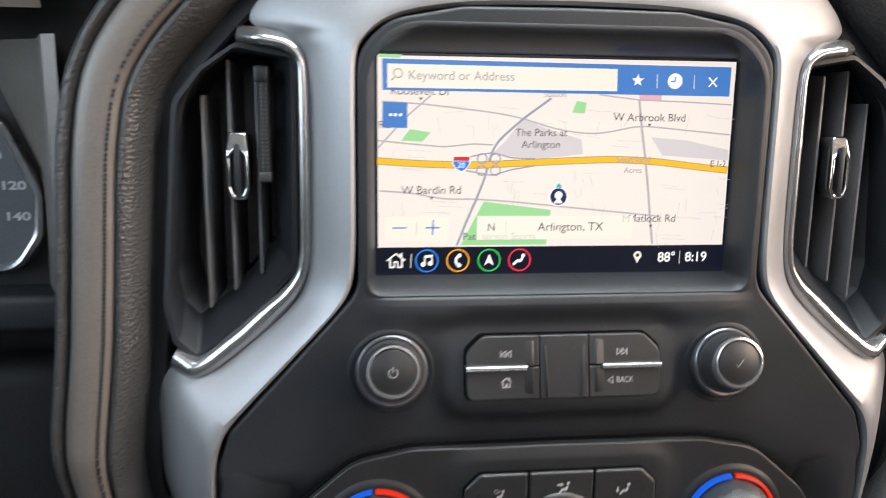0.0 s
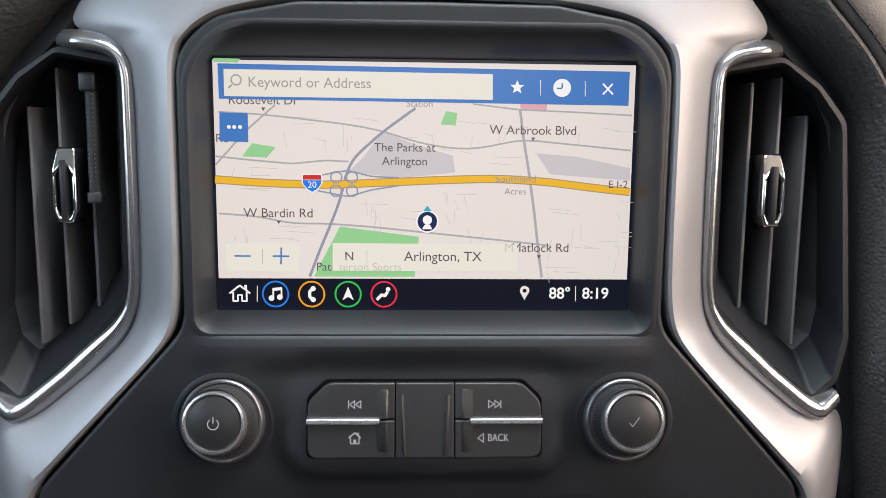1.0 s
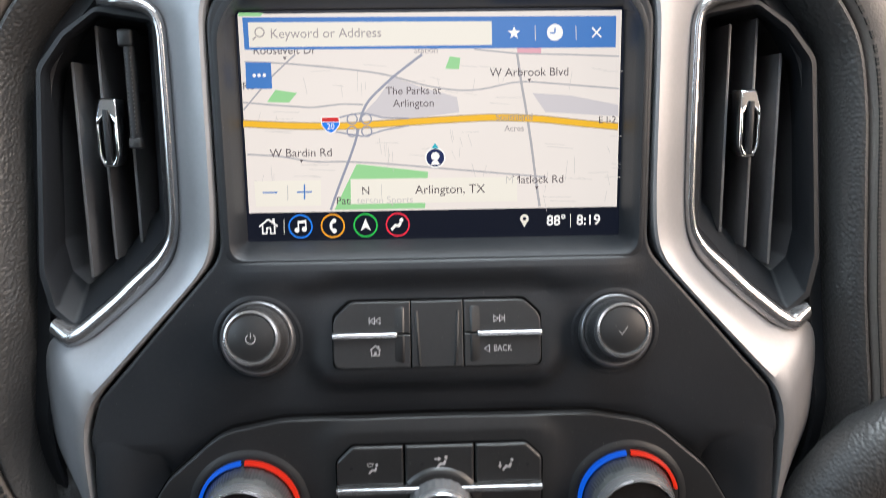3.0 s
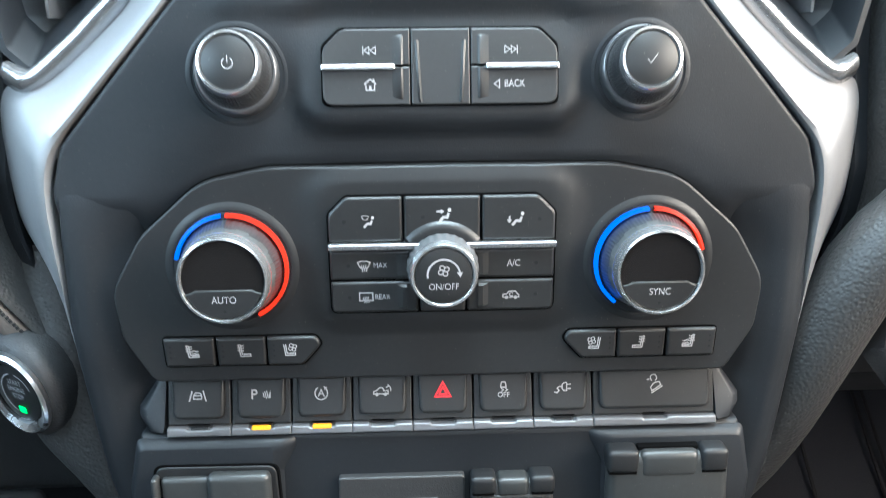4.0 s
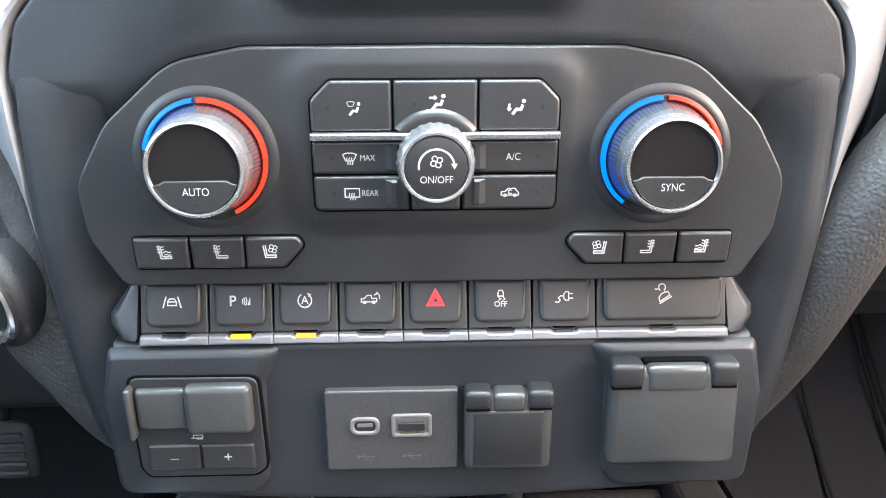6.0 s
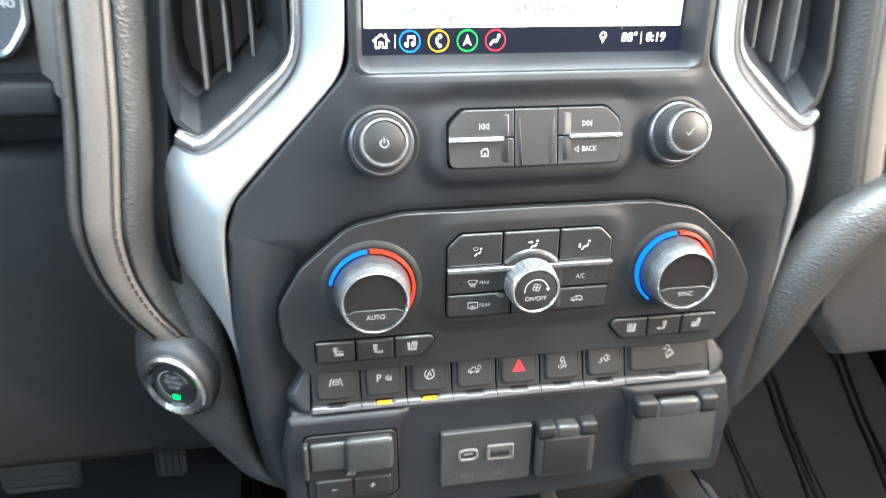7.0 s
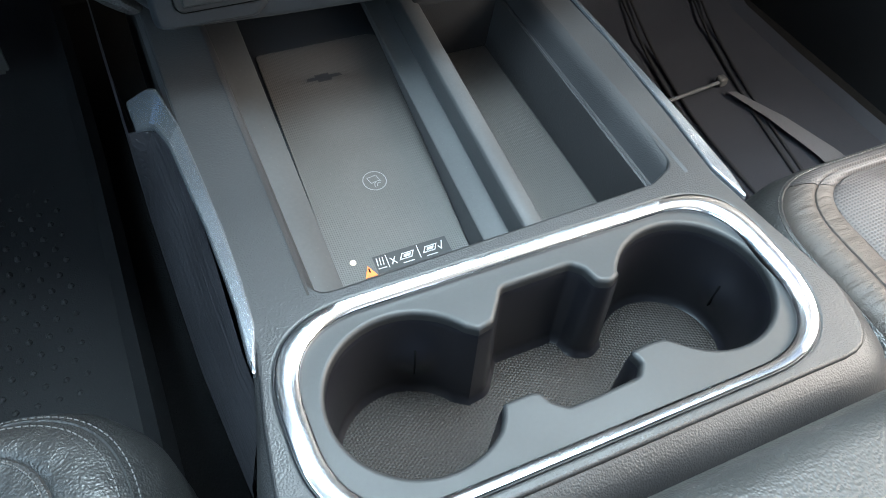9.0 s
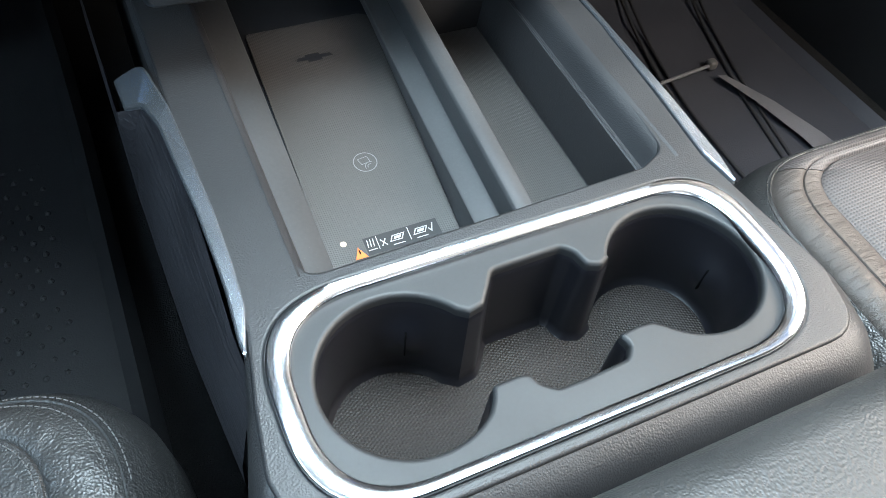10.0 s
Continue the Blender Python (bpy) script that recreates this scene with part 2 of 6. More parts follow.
def plate_mesh(outlines, thick, bevel=0.0, m=Matrix(), res=2):
    """A plate with rounded rims from outlines in its own plane, the first the rim and the others holes; its top lies at z = 0."""
    cu = bpy.data.curves.new("plate", "CURVE")
    cu.dimensions, cu.fill_mode = "2D", "BOTH"
    bevel = min(bevel, thick * 0.49)
    cu.extrude, cu.bevel_depth, cu.bevel_resolution, cu.offset = max(1e-6, thick / 2 - bevel), bevel, res, -bevel
    for line in outlines:
        sp = cu.splines.new("POLY")
        sp.points.add(len(line) - 1)
        for q, p in zip(sp.points, line):
            q.co = (p[0], p[1], 0, 1)
        sp.use_cyclic_u = True
    ob = bpy.data.objects.new("plate", cu)
    scene.collection.objects.link(ob)
    dg = bpy.context.evaluated_depsgraph_get()
    me = bpy.data.meshes.new_from_object(ob.evaluated_get(dg))
    bpy.data.objects.remove(ob)
    bpy.data.curves.remove(cu)
    me.transform(m @ Matrix.Translation((0, 0, -thick / 2)))
    return me


def face_plate(name, outlines, front, thick, mt, parent=None, bevel=0.0008, label="", res=2):
    """A plate that faces the seats, its front at y = front."""
    if not isinstance(outlines[0], (list, tuple)) or isinstance(outlines[0][0], (int, float)):
        outlines = [outlines]
    return part(name, plate_mesh(outlines, thick, bevel, Matrix.Translation((0, front, 0)) @ FRONT, res), mt, parent, label)


def top_plate(name, outlines, top, thick, mt, parent=None, bevel=0.0008, label="", res=2):
    """A plate that lies flat, its top at z = top."""
    return part(name, plate_mesh(outlines, thick, bevel, Matrix.Translation((0, 0, top)), res), mt, parent, label)


def loft(rings, closed=True, cap0=False, cap1=False):
    """Quads between rings of points of equal count."""
    bm = bmesh.new()
    rows = [[bm.verts.new(p) for p in r] for r in rings]
    n = len(rows[0])
    for a, b in zip(rows, rows[1:]):
        for i in range(n if closed else n - 1):
            j = (i + 1) % n
            try:
                bm.faces.new((a[i], a[j], b[j], b[i]))
            except ValueError:
                pass
    if cap0:
        bm.faces.new(rows[0])
    if cap1:
        bm.faces.new(rows[-1])
    return bm


def at_y(line, y):
    return [(p[0], y, p[1]) for p in line]


def at_z(line, z):
    return [(p[0], p[1], z) for p in line]


def circle(cx, cz, r, n=48, a0=0.0):
    return [(cx + r * math.cos(a0 + 2 * math.pi * k / n), cz + r * math.sin(a0 + 2 * math.pi * k / n)) for k in range(n)]


def turned(cx, cz, profile, n=48, cap0=False, cap1=True, tilt=(0.0, 0.0)):
    """A body turned about an axis along y: rows of (radius, y). tilt: how its axis drifts in x and z per metre of y."""
    y0 = profile[0][1]
    return loft([at_y(circle(cx + tilt[0] * (y - y0), cz + tilt[1] * (y - y0), r, n), y) for r, y in profile], True, cap0, cap1)


def resample(path, n):
    pts = [Vector(p) for p in path]
    d = [0.0]
    for a, b in zip(pts, pts[1:]):
        d.append(d[-1] + (b - a).length)
    out = []
    for k in range(n):
        s = d[-1] * k / (n - 1)
        i = max(j for j in range(len(d)) if d[j] <= s + 1e-12)
        if i >= len(pts) - 1:
            out.append(pts[-1].copy())
        else:
            out.append(pts[i].lerp(pts[i + 1], (s - d[i]) / max(1e-9, d[i + 1] - d[i])))
    return out


def smooth_path(path, n=60, rounds=8):
    """A polyline resampled and eased."""
    pts = resample(path, n)
    for _ in range(rounds):
        pts = [pts[0]] + [(a + b * 2 + c) / 4 for a, b, c in zip(pts, pts[1:], pts[2:])] + [pts[-1]]
    return pts


def sweep_face(path, profile, y0=0.0, closed=False, widths=None):
    """Sweeps a profile of (outward, y) along a path in the x-z plane; outward is to the left of the way along it."""
    pts = [Vector((p[0], p[1])) for p in path]
    n = len(pts)
    normals = []
    for i in range(n):
        a, b = (pts[i - 1], pts[(i + 1) % n]) if closed else (pts[max(0, i - 1)], pts[min(n - 1, i + 1)])
        t = (b - a).normalized()
        normals.append(Vector((-t.y, t.x)))
    rings = [[(p.x + nn.x * u * k, y0 + v, p.y + nn.y * u * k) for u, v in profile] for p, nn, k in zip(pts, normals, widths or [1.0] * n)]
    if closed:
        rings.append(rings[0])
    bm = loft(rings, closed=False)
    return bm


def tube(path, r, n=10, closed=False):
    """A round rod along a path in space."""
    pts = [Vector(p) for p in path]
    rings = []
    up = Vector((0.13, 0.27, 0.95))
    for i in range(len(pts)):
        a, b = pts[max(0, i - 1)], pts[min(len(pts) - 1, i + 1)]
        t = (b - a).normalized()
        u = t.cross(up).normalized()
        v = t.cross(u)
        rings.append([pts[i] + (u * math.cos(2 * math.pi * k / n) + v * math.sin(2 * math.pi * k / n)) * r for k in range(n)])
    return loft(rings, True, not closed, not closed)


def rounded_box(x0, y0, z0, x1, y1, z1, r=0.003, seg=3):
    bm = bmesh.new()
    bmesh.ops.create_cube(bm, size=1.0)
    for v in bm.verts:
        v.co = Vector(((x0 + x1) / 2 + v.co.x * (x1 - x0), (y0 + y1) / 2 + v.co.y * (y1 - y0), (z0 + z1) / 2 + v.co.z * (z1 - z0)))
    if r:
        bmesh.ops.bevel(bm, geom=bm.edges[:], offset=r, segments=seg, profile=0.5, affect="EDGES")
    return bm


def text_mesh(words, size, align="LEFT", bold=0.0, thick=0.0):
    cu = bpy.data.curves.new("words", "FONT")
    cu.body, cu.size, cu.align_x, cu.align_y, cu.offset, cu.extrude = words, size, align, "CENTER", bold, thick
    ob = bpy.data.objects.new("words", cu)
    scene.collection.objects.link(ob)
    me = bpy.data.meshes.new_from_object(ob.evaluated_get(bpy.context.evaluated_depsgraph_get()))
    bpy.data.objects.remove(ob)
    bpy.data.curves.remove(cu)
    return me


def face_text(name, words, x, z, size, front, mt, parent, align="CENTER", bold=0.0, label="", wide=1.0):
    me = text_mesh(words, size, align, bold)
    me.transform(Matrix.Translation((x, front, z)) @ FRONT @ Matrix.Diagonal((wide, 1, 1, 1)))
    return part(name, me, mt, parent, label, smooth=False)


def flat_bm(outlines, y, lift=0.0):
    """Thin filled shapes facing the seats at y, as one mesh."""
    bm = bmesh.new()
    for line in outlines:
        try:
            bm.faces.new([bm.verts.new((p[0], y, p[1])) for p in line])
        except ValueError:
            pass
    return bm


def stroke(pts, w):
    """The two mitred edges of a line of width w along points; a line that ends where it began is closed."""
    v = [Vector(p[:2]) for p in pts]
    n = len(v)
    ring = n > 3 and (v[0] - v[-1]).length < 1e-9
    a, b = [], []
    for i in range(n):
        before = v[i] - v[i - 1] if i > 0 else (v[-1] - v[-2] if ring else v[1] - v[0])
        after = v[i + 1] - v[i] if i < n - 1 else (v[1] - v[0] if ring else v[-1] - v[-2])
        n0 = Vector((-before.y, before.x)).normalized()
        n1 = Vector((-after.y, after.x)).normalized()
        nn = n0 + n1
        nn = nn.normalized() if nn.length > 1e-6 else n1
        nn = nn * (w / 2 / max(0.45, nn.dot(n1)))
        a.append(v[i] + nn)
        b.append(v[i] - nn)
    return a + b[::-1]


def swelled(ob, xs, zs, depth, behind=0.0):
    """Cuts a face plate along lines of x and z and moves its front by depth(x, z) along y."""
    bm = bmesh.new()
    bm.from_mesh(ob.data)
    for axis, values in ((0, xs), (2, zs)):
        for q in values:
            co, no = Vector((0, 0, 0)), Vector((0, 0, 0))
            co[axis], no[axis] = q, 1.0
            bmesh.ops.bisect_plane(bm, geom=bm.verts[:] + bm.edges[:] + bm.faces[:], dist=1e-6, plane_co=co, plane_no=no)
    for v in bm.verts:
        v.co.y += depth(v.co.x, v.co.z) * (1.0 if v.co.y < behind else 0.0)
    bm.to_mesh(ob.data)
    bm.free()
    ob.data.shade_smooth()
    ob.data.set_sharp_from_angle(angle=radians(38))
    return ob


def ease(q):
    q = max(0.0, min(1.0, q))
    return q * q * (3 - 2 * q)


def mound(x, z, cx, cz, hx, hz, fade, r=0.010):
    """1 inside a rounded rectangle, easing to 0 over fade outside it."""
    dx, dz = max(0.0, abs(x - cx) - hx + r), max(0.0, abs(z - cz) - hz + r)
    return 1 - ease((math.hypot(dx, dz) - r) / fade)


# ---- the cab that closes the place ----
def slab(name, x0, y0, z0, x1, y1, z1, mt, label, category, r=0.0):
    return tagged(part(name, rounded_box(x0, y0, z0, x1, y1, z1, r), mt), label, category, kind="structure")


slab("floor", -0.80, -1.80, -0.06, 0.95, 0.95, -0.01, CARPET, "black carpeted cab floor under the mats", "floor")
slab("wall_firewall", -0.80, 0.90, -0.06, 0.95, 0.95, 0.98, CARPET, "dark carpeted firewall behind the pedals", "wall")
slab("wall_rear", -0.80, -1.85, -0.06, 0.95, -1.80, 0.95, CARPET, "dark rear wall of the cab", "wall")
slab("wall_driver", -0.85, -1.80, -0.06, -0.80, 0.95, 0.82, GRAINED, "dark driver-side door and side wall", "wall")
slab("wall_passenger", 0.95, -1.80, -0.06, 1.00, 0.95, 0.82, GRAINED, "dark passenger-side door and side wall", "wall")
# unseen roof, its opening assumed to let the overhead lamp in
for k, (x0, y0, x1, y1) in enumerate(((-0.85, -1.85, 1.00, -0.36), (-0.85, 0.12, 1.00, 0.14), (-0.85, -0.36, -0.30, 0.12), (0.45, -0.36, 1.00, 0.12))):
    slab(f"ceiling_{k + 1}", x0, y0, 1.36, x1, y1, 1.40, HEADLINER, "light grey fabric headliner round an assumed roof opening", "ceiling")
for k, (px, py) in enumerate(((-0.85, 0.22), (0.95, 0.22), (-0.85, -0.88), (0.95, -0.88), (-0.85, -1.80), (0.95, -1.80))):
    slab(f"wall_pillar_{k + 1}", px, py, 0.82, px + 0.05, py + 0.10, 1.36, HEADLINER, "grey roof pillar between the windows", "pillar")
slab("ground", -60, -60, -0.12, 60, 60, -0.065, ROUGHBLACK, "grey paved ground outside the truck", "ground")


# ---- centre stack: fascia and silver surround ----
stack = thing("center_stack", "soft black plastic centre stack of a truck dashboard", "dashboard", kind="structure")
FASCIA_HALF = [(0, 0.904), (0.050, 0.9035, 0.02), (0.082, 0.8975, 0.024), (0.0965, 0.884, 0.024), (0.0965, 0.776, 0.02), (0.1575, 0.7085, 0.012), (0.1630, 0.690, 0.02), (0.1625, 0.640, 0.0), (0.1500, 0.622, 0.0), (0.1400, 0.602, 0.0), (0, 0.602)]
def screen_rim(w, low, top, cut, r, low_r=0.008):
    """The outline of the screen's recess, its upper corners cut."""
    return rpoly([(-w, low, low_r), (w, low, low_r), (w, top - cut), (w - cut, top), (cut - w, top), (-w, top - cut)], r, 7)


RIM = screen_rim(0.0925, 0.7735, 0.8950, 0.016, 0.030)
CLIM_HALF = [(0, 0.7005), (0.072, 0.7000, 0.03), (0.1000, 0.6945, 0.03), (0.1265, 0.6715, 0.03), (0.1405, 0.6480, 0.02), (0.1385, 0.6260, 0.016), (0.1268, 0.6055, 0.006), (0, 0.6055)]
CLIM = rpoly(mirror(CLIM_HALF), 0.0)


def outside(x, z, line):
    """How far a place lies outside a closed outline, 0 within it."""
    best, within = 1.0, False
    for a, b in zip(line, line[1:] + line[:1]):
        ex, ez = b[0] - a[0], b[1] - a[1]
        q = max(0.0, min(1.0, ((x - a[0]) * ex + (z - a[1]) * ez) / max(1e-12, ex * ex + ez * ez)))
        best = min(best, math.hypot(x - a[0] - ex * q, z - a[1] - ez * q))
        if (a[1] > z) != (b[1] > z) and x < a[0] + ex * (z - a[1]) / (b[1] - a[1]):
            within = not within
    return 0.0 if within else best


def fascia_depth(x, z):
    """The soft form of the fascia: flanks that turn away, a dip over the climate panel, a swell round the media keys."""
    flank = 0.30 * max(0.0, abs(x) - 0.070) ** 2 - 0.0010
    gap = outside(x, z, CLIM) if z < 0.732 else 1.0
    high = ease((z - 0.660) / 0.032)
    dip = (0.0042 * (1 - high) + 0.0006 * high) * (1 - ease((gap - 0.002) / 0.016)) + 0.0012 * math.exp(-((gap / 0.0016) ** 2))
    swell = (0.2 * (z - 0.740) - 0.0022) * mound(x, z, 0.0, 0.7400, 0.0530, 0.0200, 0.009)
    shelf = -0.0022 * ease((z - 0.757) / 0.008) * ease((0.776 - z) / 0.008) * ease((0.098 - abs(x)) / 0.02)
    return (flank if z < 0.772 else 0.0) * ease((0.775 - z) / 0.03) + dip + swell + shelf


def sunk_depth(x, z):
    """The same form, its lower sides drawn in under the flanks."""
    return fascia_depth(x, z) + 0.010 * ease((0.688 - z) / 0.030) * ease((abs(x) - 0.124) / 0.010)


fascia = face_plate("fascia", [rpoly(mirror(FASCIA_HALF), 0.0), RIM], 0.012, 0.03, FASCIA, stack, 0.0018, res=4)
swelled(fascia, np.linspace(-0.165, 0.165, 84), np.linspace(0.604, 0.902, 104), sunk_depth, 0.020)
RECESS = ((0.0948, 0.7714, 0.8972, 0.0165, 0.031, 0.008, 0.0122), (0.0936, 0.7724, 0.8960, 0.016, 0.030, 0.008, 0.01165), (0.0922, 0.7736, 0.8944, 0.016, 0.030, 0.008, 0.0118), (0.0910, 0.7752, 0.8918, 0.012, 0.022, 0.007, 0.0138), (0.0900, 0.7766, 0.8884, 0.007, 0.012, 0.005, 0.0178), (0.0890, 0.7780, 0.8856, 0.003, 0.005, 0.003, 0.0250), (0.0882, 0.7792, 0.8842, 0.001, 0.002, 0.001, 0.0318))
part("screen_recess", loft([at_y(screen_rim(*q[:6]), q[6]) for q in RECESS]), FASCIA, stack)
part("backing", rounded_box(-0.105, 0.044, 0.50, 0.105, 0.30, 0.955, 0.004), DARK, stack)
LOWER = rpoly(mirror([(0, 0.5782), (0.138, 0.5782, 0.002), (0.1405, 0.5600), (0.1370, 0.5080, 0.008), (0.120, 0.5005, 0.006), (0.070, 0.4975, 0.01), (0, 0.4950)]))
face_plate("lower_body", LOWER, 0.0080, 0.10, FASCIA, stack, 0.004, res=4)
# near-black strip: the shade between the switches is in its colour
face_plate("row_gap_shade", [box2(-0.134, 0.570, 0.134, 0.607)], 0.0260, 0.03, GAPSHADE, stack, 0.0)
# matched points of the surround: along the fascia, along the vent
SURROUND = (
    ((0.0, 0.9050), (0.0, 0.9600)), ((0.0500, 0.9046), (0.0750, 0.9560)), ((0.0775, 0.9002), (0.1280, 0.9190)), ((0.0865, 0.8952), (0.1530, 0.8960)),
    ((0.0918, 0.8908), (0.1270, 0.8915)), ((0.0960, 0.8860), (0.1195, 0.8840)), ((0.0975, 0.8780), (0.1180, 0.8750)), ((0.0975, 0.8370), (0.1178, 0.8370)),
    ((0.0975, 0.7900), (0.1183, 0.7900)), ((0.1000, 0.7755), (0.1210, 0.7745)), ((0.1060, 0.7660), (0.1290, 0.7625)), ((0.1400, 0.7300), (0.1525, 0.7430)),
    ((0.1500, 0.7190), (0.1635, 0.7340)), ((0.1560, 0.7125), (0.1740, 0.7295)), ((0.1610, 0.7050), (0.1930, 0.7360)), ((0.1650, 0.6930), (0.1975, 0.7020)),
    ((0.1660, 0.6750), (0.2000, 0.6680)), ((0.1655, 0.6450), (0.1960, 0.6450)), ((0.1650, 0.6060), (0.1670, 0.6010)),
)


def surround_half(s):
    pairs = [Vector((*a, 0)) for a, b in SURROUND], [Vector((*b, 0)) for a, b in SURROUND]
    n = 150
    rows = []
    for k in range(n):
        u = k / (n - 1) * (len(SURROUND) - 1)
        i = min(int(u), len(SURROUND) - 2)
        rows.append([q[i].lerp(q[i + 1], u - i) for q in pairs])
    for _ in range(22):
        rows = [rows[0]] + [[(a[c] + b[c] * 2 + d[c]) / 4 for c in (0, 1)] for a, b, d in zip(rows, rows[1:], rows[2:])] + [rows[-1]]
    backs = [0.016 * ease((b.x - 0.172) / 0.020) if b.y < 0.80 else 0.012 * ease((b.x - 0.122) / 0.022) for a, b in rows]
    for _ in range(30):
        backs = [backs[0]] + [(p + q * 2 + r) / 4 for p, q, r in zip(backs, backs[1:], backs[2:])] + [backs[-1]]
    rings = []
    for (a, b), back in zip(rows, backs):
        rings.append([(s * (a.x + (b.x - a.x) * w), y + back * max(0.0, w - 0.06) + 0.40 * max(0.0, 0.700 - a.y) * (0.2 + 0.8 * w), a.y + (b.y - a.y) * w) for w, y in ((0.0, 0.030), (0.0, 0.0140), (0.03, 0.0122), (0.10, 0.0116), (0.25, 0.0132), (0.45, 0.0166), (0.65, 0.0206), (0.85, 0.0252), (1.0, 0.0292), (1.0, 0.060))])
    return loft(rings, closed=False)


for s in (-1, 1):
    part("silver_surround", surround_half(s), SILVER, stack, "satin silver painted surround")
# black sheets behind the fascia, painted as the shade in its seams
part("gap_shade_sheet", rounded_box(-0.1420, 0.0340, 0.60, 0.1420, 0.0400, 0.730, 0.0), GAPSHADE, stack)
part("gap_shade_sheet", loft([[(x, y, z) for x, z in ((-0.112, 0.905), (0.112, 0.905), (0.112, 0.765), (-0.112, 0.765))] for y in (0.0360, 0.0420)], True, True, True), GAPSHADE, stack)

# ---- lower pods either side of the sockets ----
for s in (-1, 1):
    line = [(s * 0.1395, 0.5765, 0.004), (s * 0.0640, 0.5765, 0.004), (s * 0.0730, 0.5600, 0.006), (s * 0.0745, 0.5100, 0.01), (s * 0.0820, 0.5020, 0.008), (s * 0.1430, 0.5030, 0.008), (s * 0.1450, 0.5500, 0.01)]
    inner = [(s * 0.1365, 0.5730, 0.003), (s * 0.0760, 0.5730, 0.003), (s * 0.0790, 0.5600, 0.004), (s * 0.0800, 0.5120, 0.006), (s * 0.0860, 0.5060, 0.006), (s * 0.1400, 0.5070, 0.006), (s * 0.1415, 0.5500, 0.006)]
    a, b = rpoly(line, n=4), rpoly(inner, n=4)
    steps = ((0.0, 0.0090), (0.22, 0.0070), (0.55, 0.0053), (0.85, 0.0044), (1.0, 0.0041))
    part("pod", loft([at_y([(p[0] + (q[0] - p[0]) * k, p[1] + (q[1] - p[1]) * k) for p, q in zip(a, b)], y) for k, y in steps] + [at_y([(q[0] * 0.994 + s * 0.0006, (q[1] - 0.54) * 0.99 + 0.54) for q in b], 0.0040)], True, False, True), FASCIA, stack)

# ---- flanks: the fascia's sides that run down past the switches to its chin ----
FLANK = ((0.706, 0.1600, 0.002), (0.690, 0.1640, 0.002), (0.668, 0.1660, 0.003), (0.645, 0.1662, 0.004), (0.622, 0.1662, 0.006), (0.600, 0.1650, 0.010), (0.575, 0.1630, 0.012), (0.550, 0.1600, 0.013), (0.530, 0.1560, 0.014), (0.518, 0.1515, 0.016), (0.508, 0.1440, 0.019), (0.501, 0.1340, 0.024), (0.497, 0.1240, 0.030))
SECTION = ((0.040, 0.0200), (0.034, 0.0176), (0.028, 0.0166), (0.022, 0.0152), (0.017, 0.0132), (0.012, 0.0116), (0.007, 0.0118), (0.003, 0.0142), (0.0006, 0.0190), (0.0, 0.026), (0.0, 0.070))
for s in (-1, 1):
    rings = []
    for k in range(61):
        u = k / 60 * (len(FLANK) - 1)
        i = min(int(u), len(FLANK) - 2)
        z, x, back = (a + (b - a) * (u - i) for a, b in zip(FLANK[i], FLANK[i + 1]))
        fade, own = ease((0.664 - z) / 0.050), ease((0.702 - z) / 0.062)
        ring = []
        for q in range(29):
            v = q / 28 * (len(SECTION) - 1)
            n = min(int(v), len(SECTION) - 2)
            dx, y = (a + (b - a) * (v - n) for a, b in zip(SECTION[n], SECTION[n + 1]))
            y += back * 0.5 - 0.003 * fade * ease((0.034 - dx) / 0.012)
            if dx > 0.003:
                rest = 0.012 + fascia_depth(x - dx, z) - 0.0003 + 0.0010 * ease((z - 0.684) / 0.012)
                y = rest + (y - rest) * own
            ring.append((s * (x - dx), y, z))
        rings.append(ring)
    part("flank", loft(rings, closed=False), FASCIA, stack)

# ---- display ----
display = thing("infotainment_display", "lit touchscreen showing a cream road map, set in the dashboard", "screen")


def g(u, v):
    """A place on the screen from its 800 by 480 grid."""
    return (-0.0870 + u / 800 * 0.1740, 0.8830 - v / 480 * 0.1045)


def gl(points):
    return [g(*p) for p in points]


def ink(name, colour, strength=1.08):
    return glowing("screen_" + name, colour, strength, 0.25)


INK_BLACK = ink("black", (0.006, 0.008, 0.016))
INK_CREAM = ink("cream", (0.80, 0.73, 0.65))
INK_PALE = ink("pale", (0.82, 0.77, 0.65))
INK_WHITE = ink("white", (0.92, 0.90, 0.84))
INK_BLUE = ink("blue", (0.055, 0.19, 0.50))
INK_GREY = ink("grey", (0.42, 0.40, 0.40))
INK_ROAD = ink("road", (0.30, 0.31, 0.37))
INK_LANE = ink("lane", (0.60, 0.56, 0.50))
INK_TEXT = ink("text", (0.12, 0.10, 0.10))
INK_SOFT = ink("soft_text", (0.36, 0.31, 0.29))
INK_GREEN = ink("green", (0.30, 0.62, 0.27))
INK_LILAC = ink("lilac", (0.60, 0.56, 0.55))
INK_GOLD = ink("gold", (0.85, 0.47, 0.025))
INK_EDGE = ink("gold_edge", (0.42, 0.30, 0.13))
INK_PINK = ink("pink", (0.72, 0.38, 0.42))
INK_NAVY = ink("navy", (0.015, 0.025, 0.09))
INK_TEAL = ink("teal", (0.03, 0.42, 0.50))
INK_RED = ink("red", (0.62, 0.03, 0.03))
INK_LINK = ink("link_blue", (0.02, 0.20, 0.75))
INK_AMBER = ink("amber", (0.80, 0.33, 0.02))
INK_LEAF = ink("leaf", (0.03, 0.50, 0.08))
INK_ROSE = ink("rose", (0.75, 0.03, 0.06))

LAYER = 0.0316
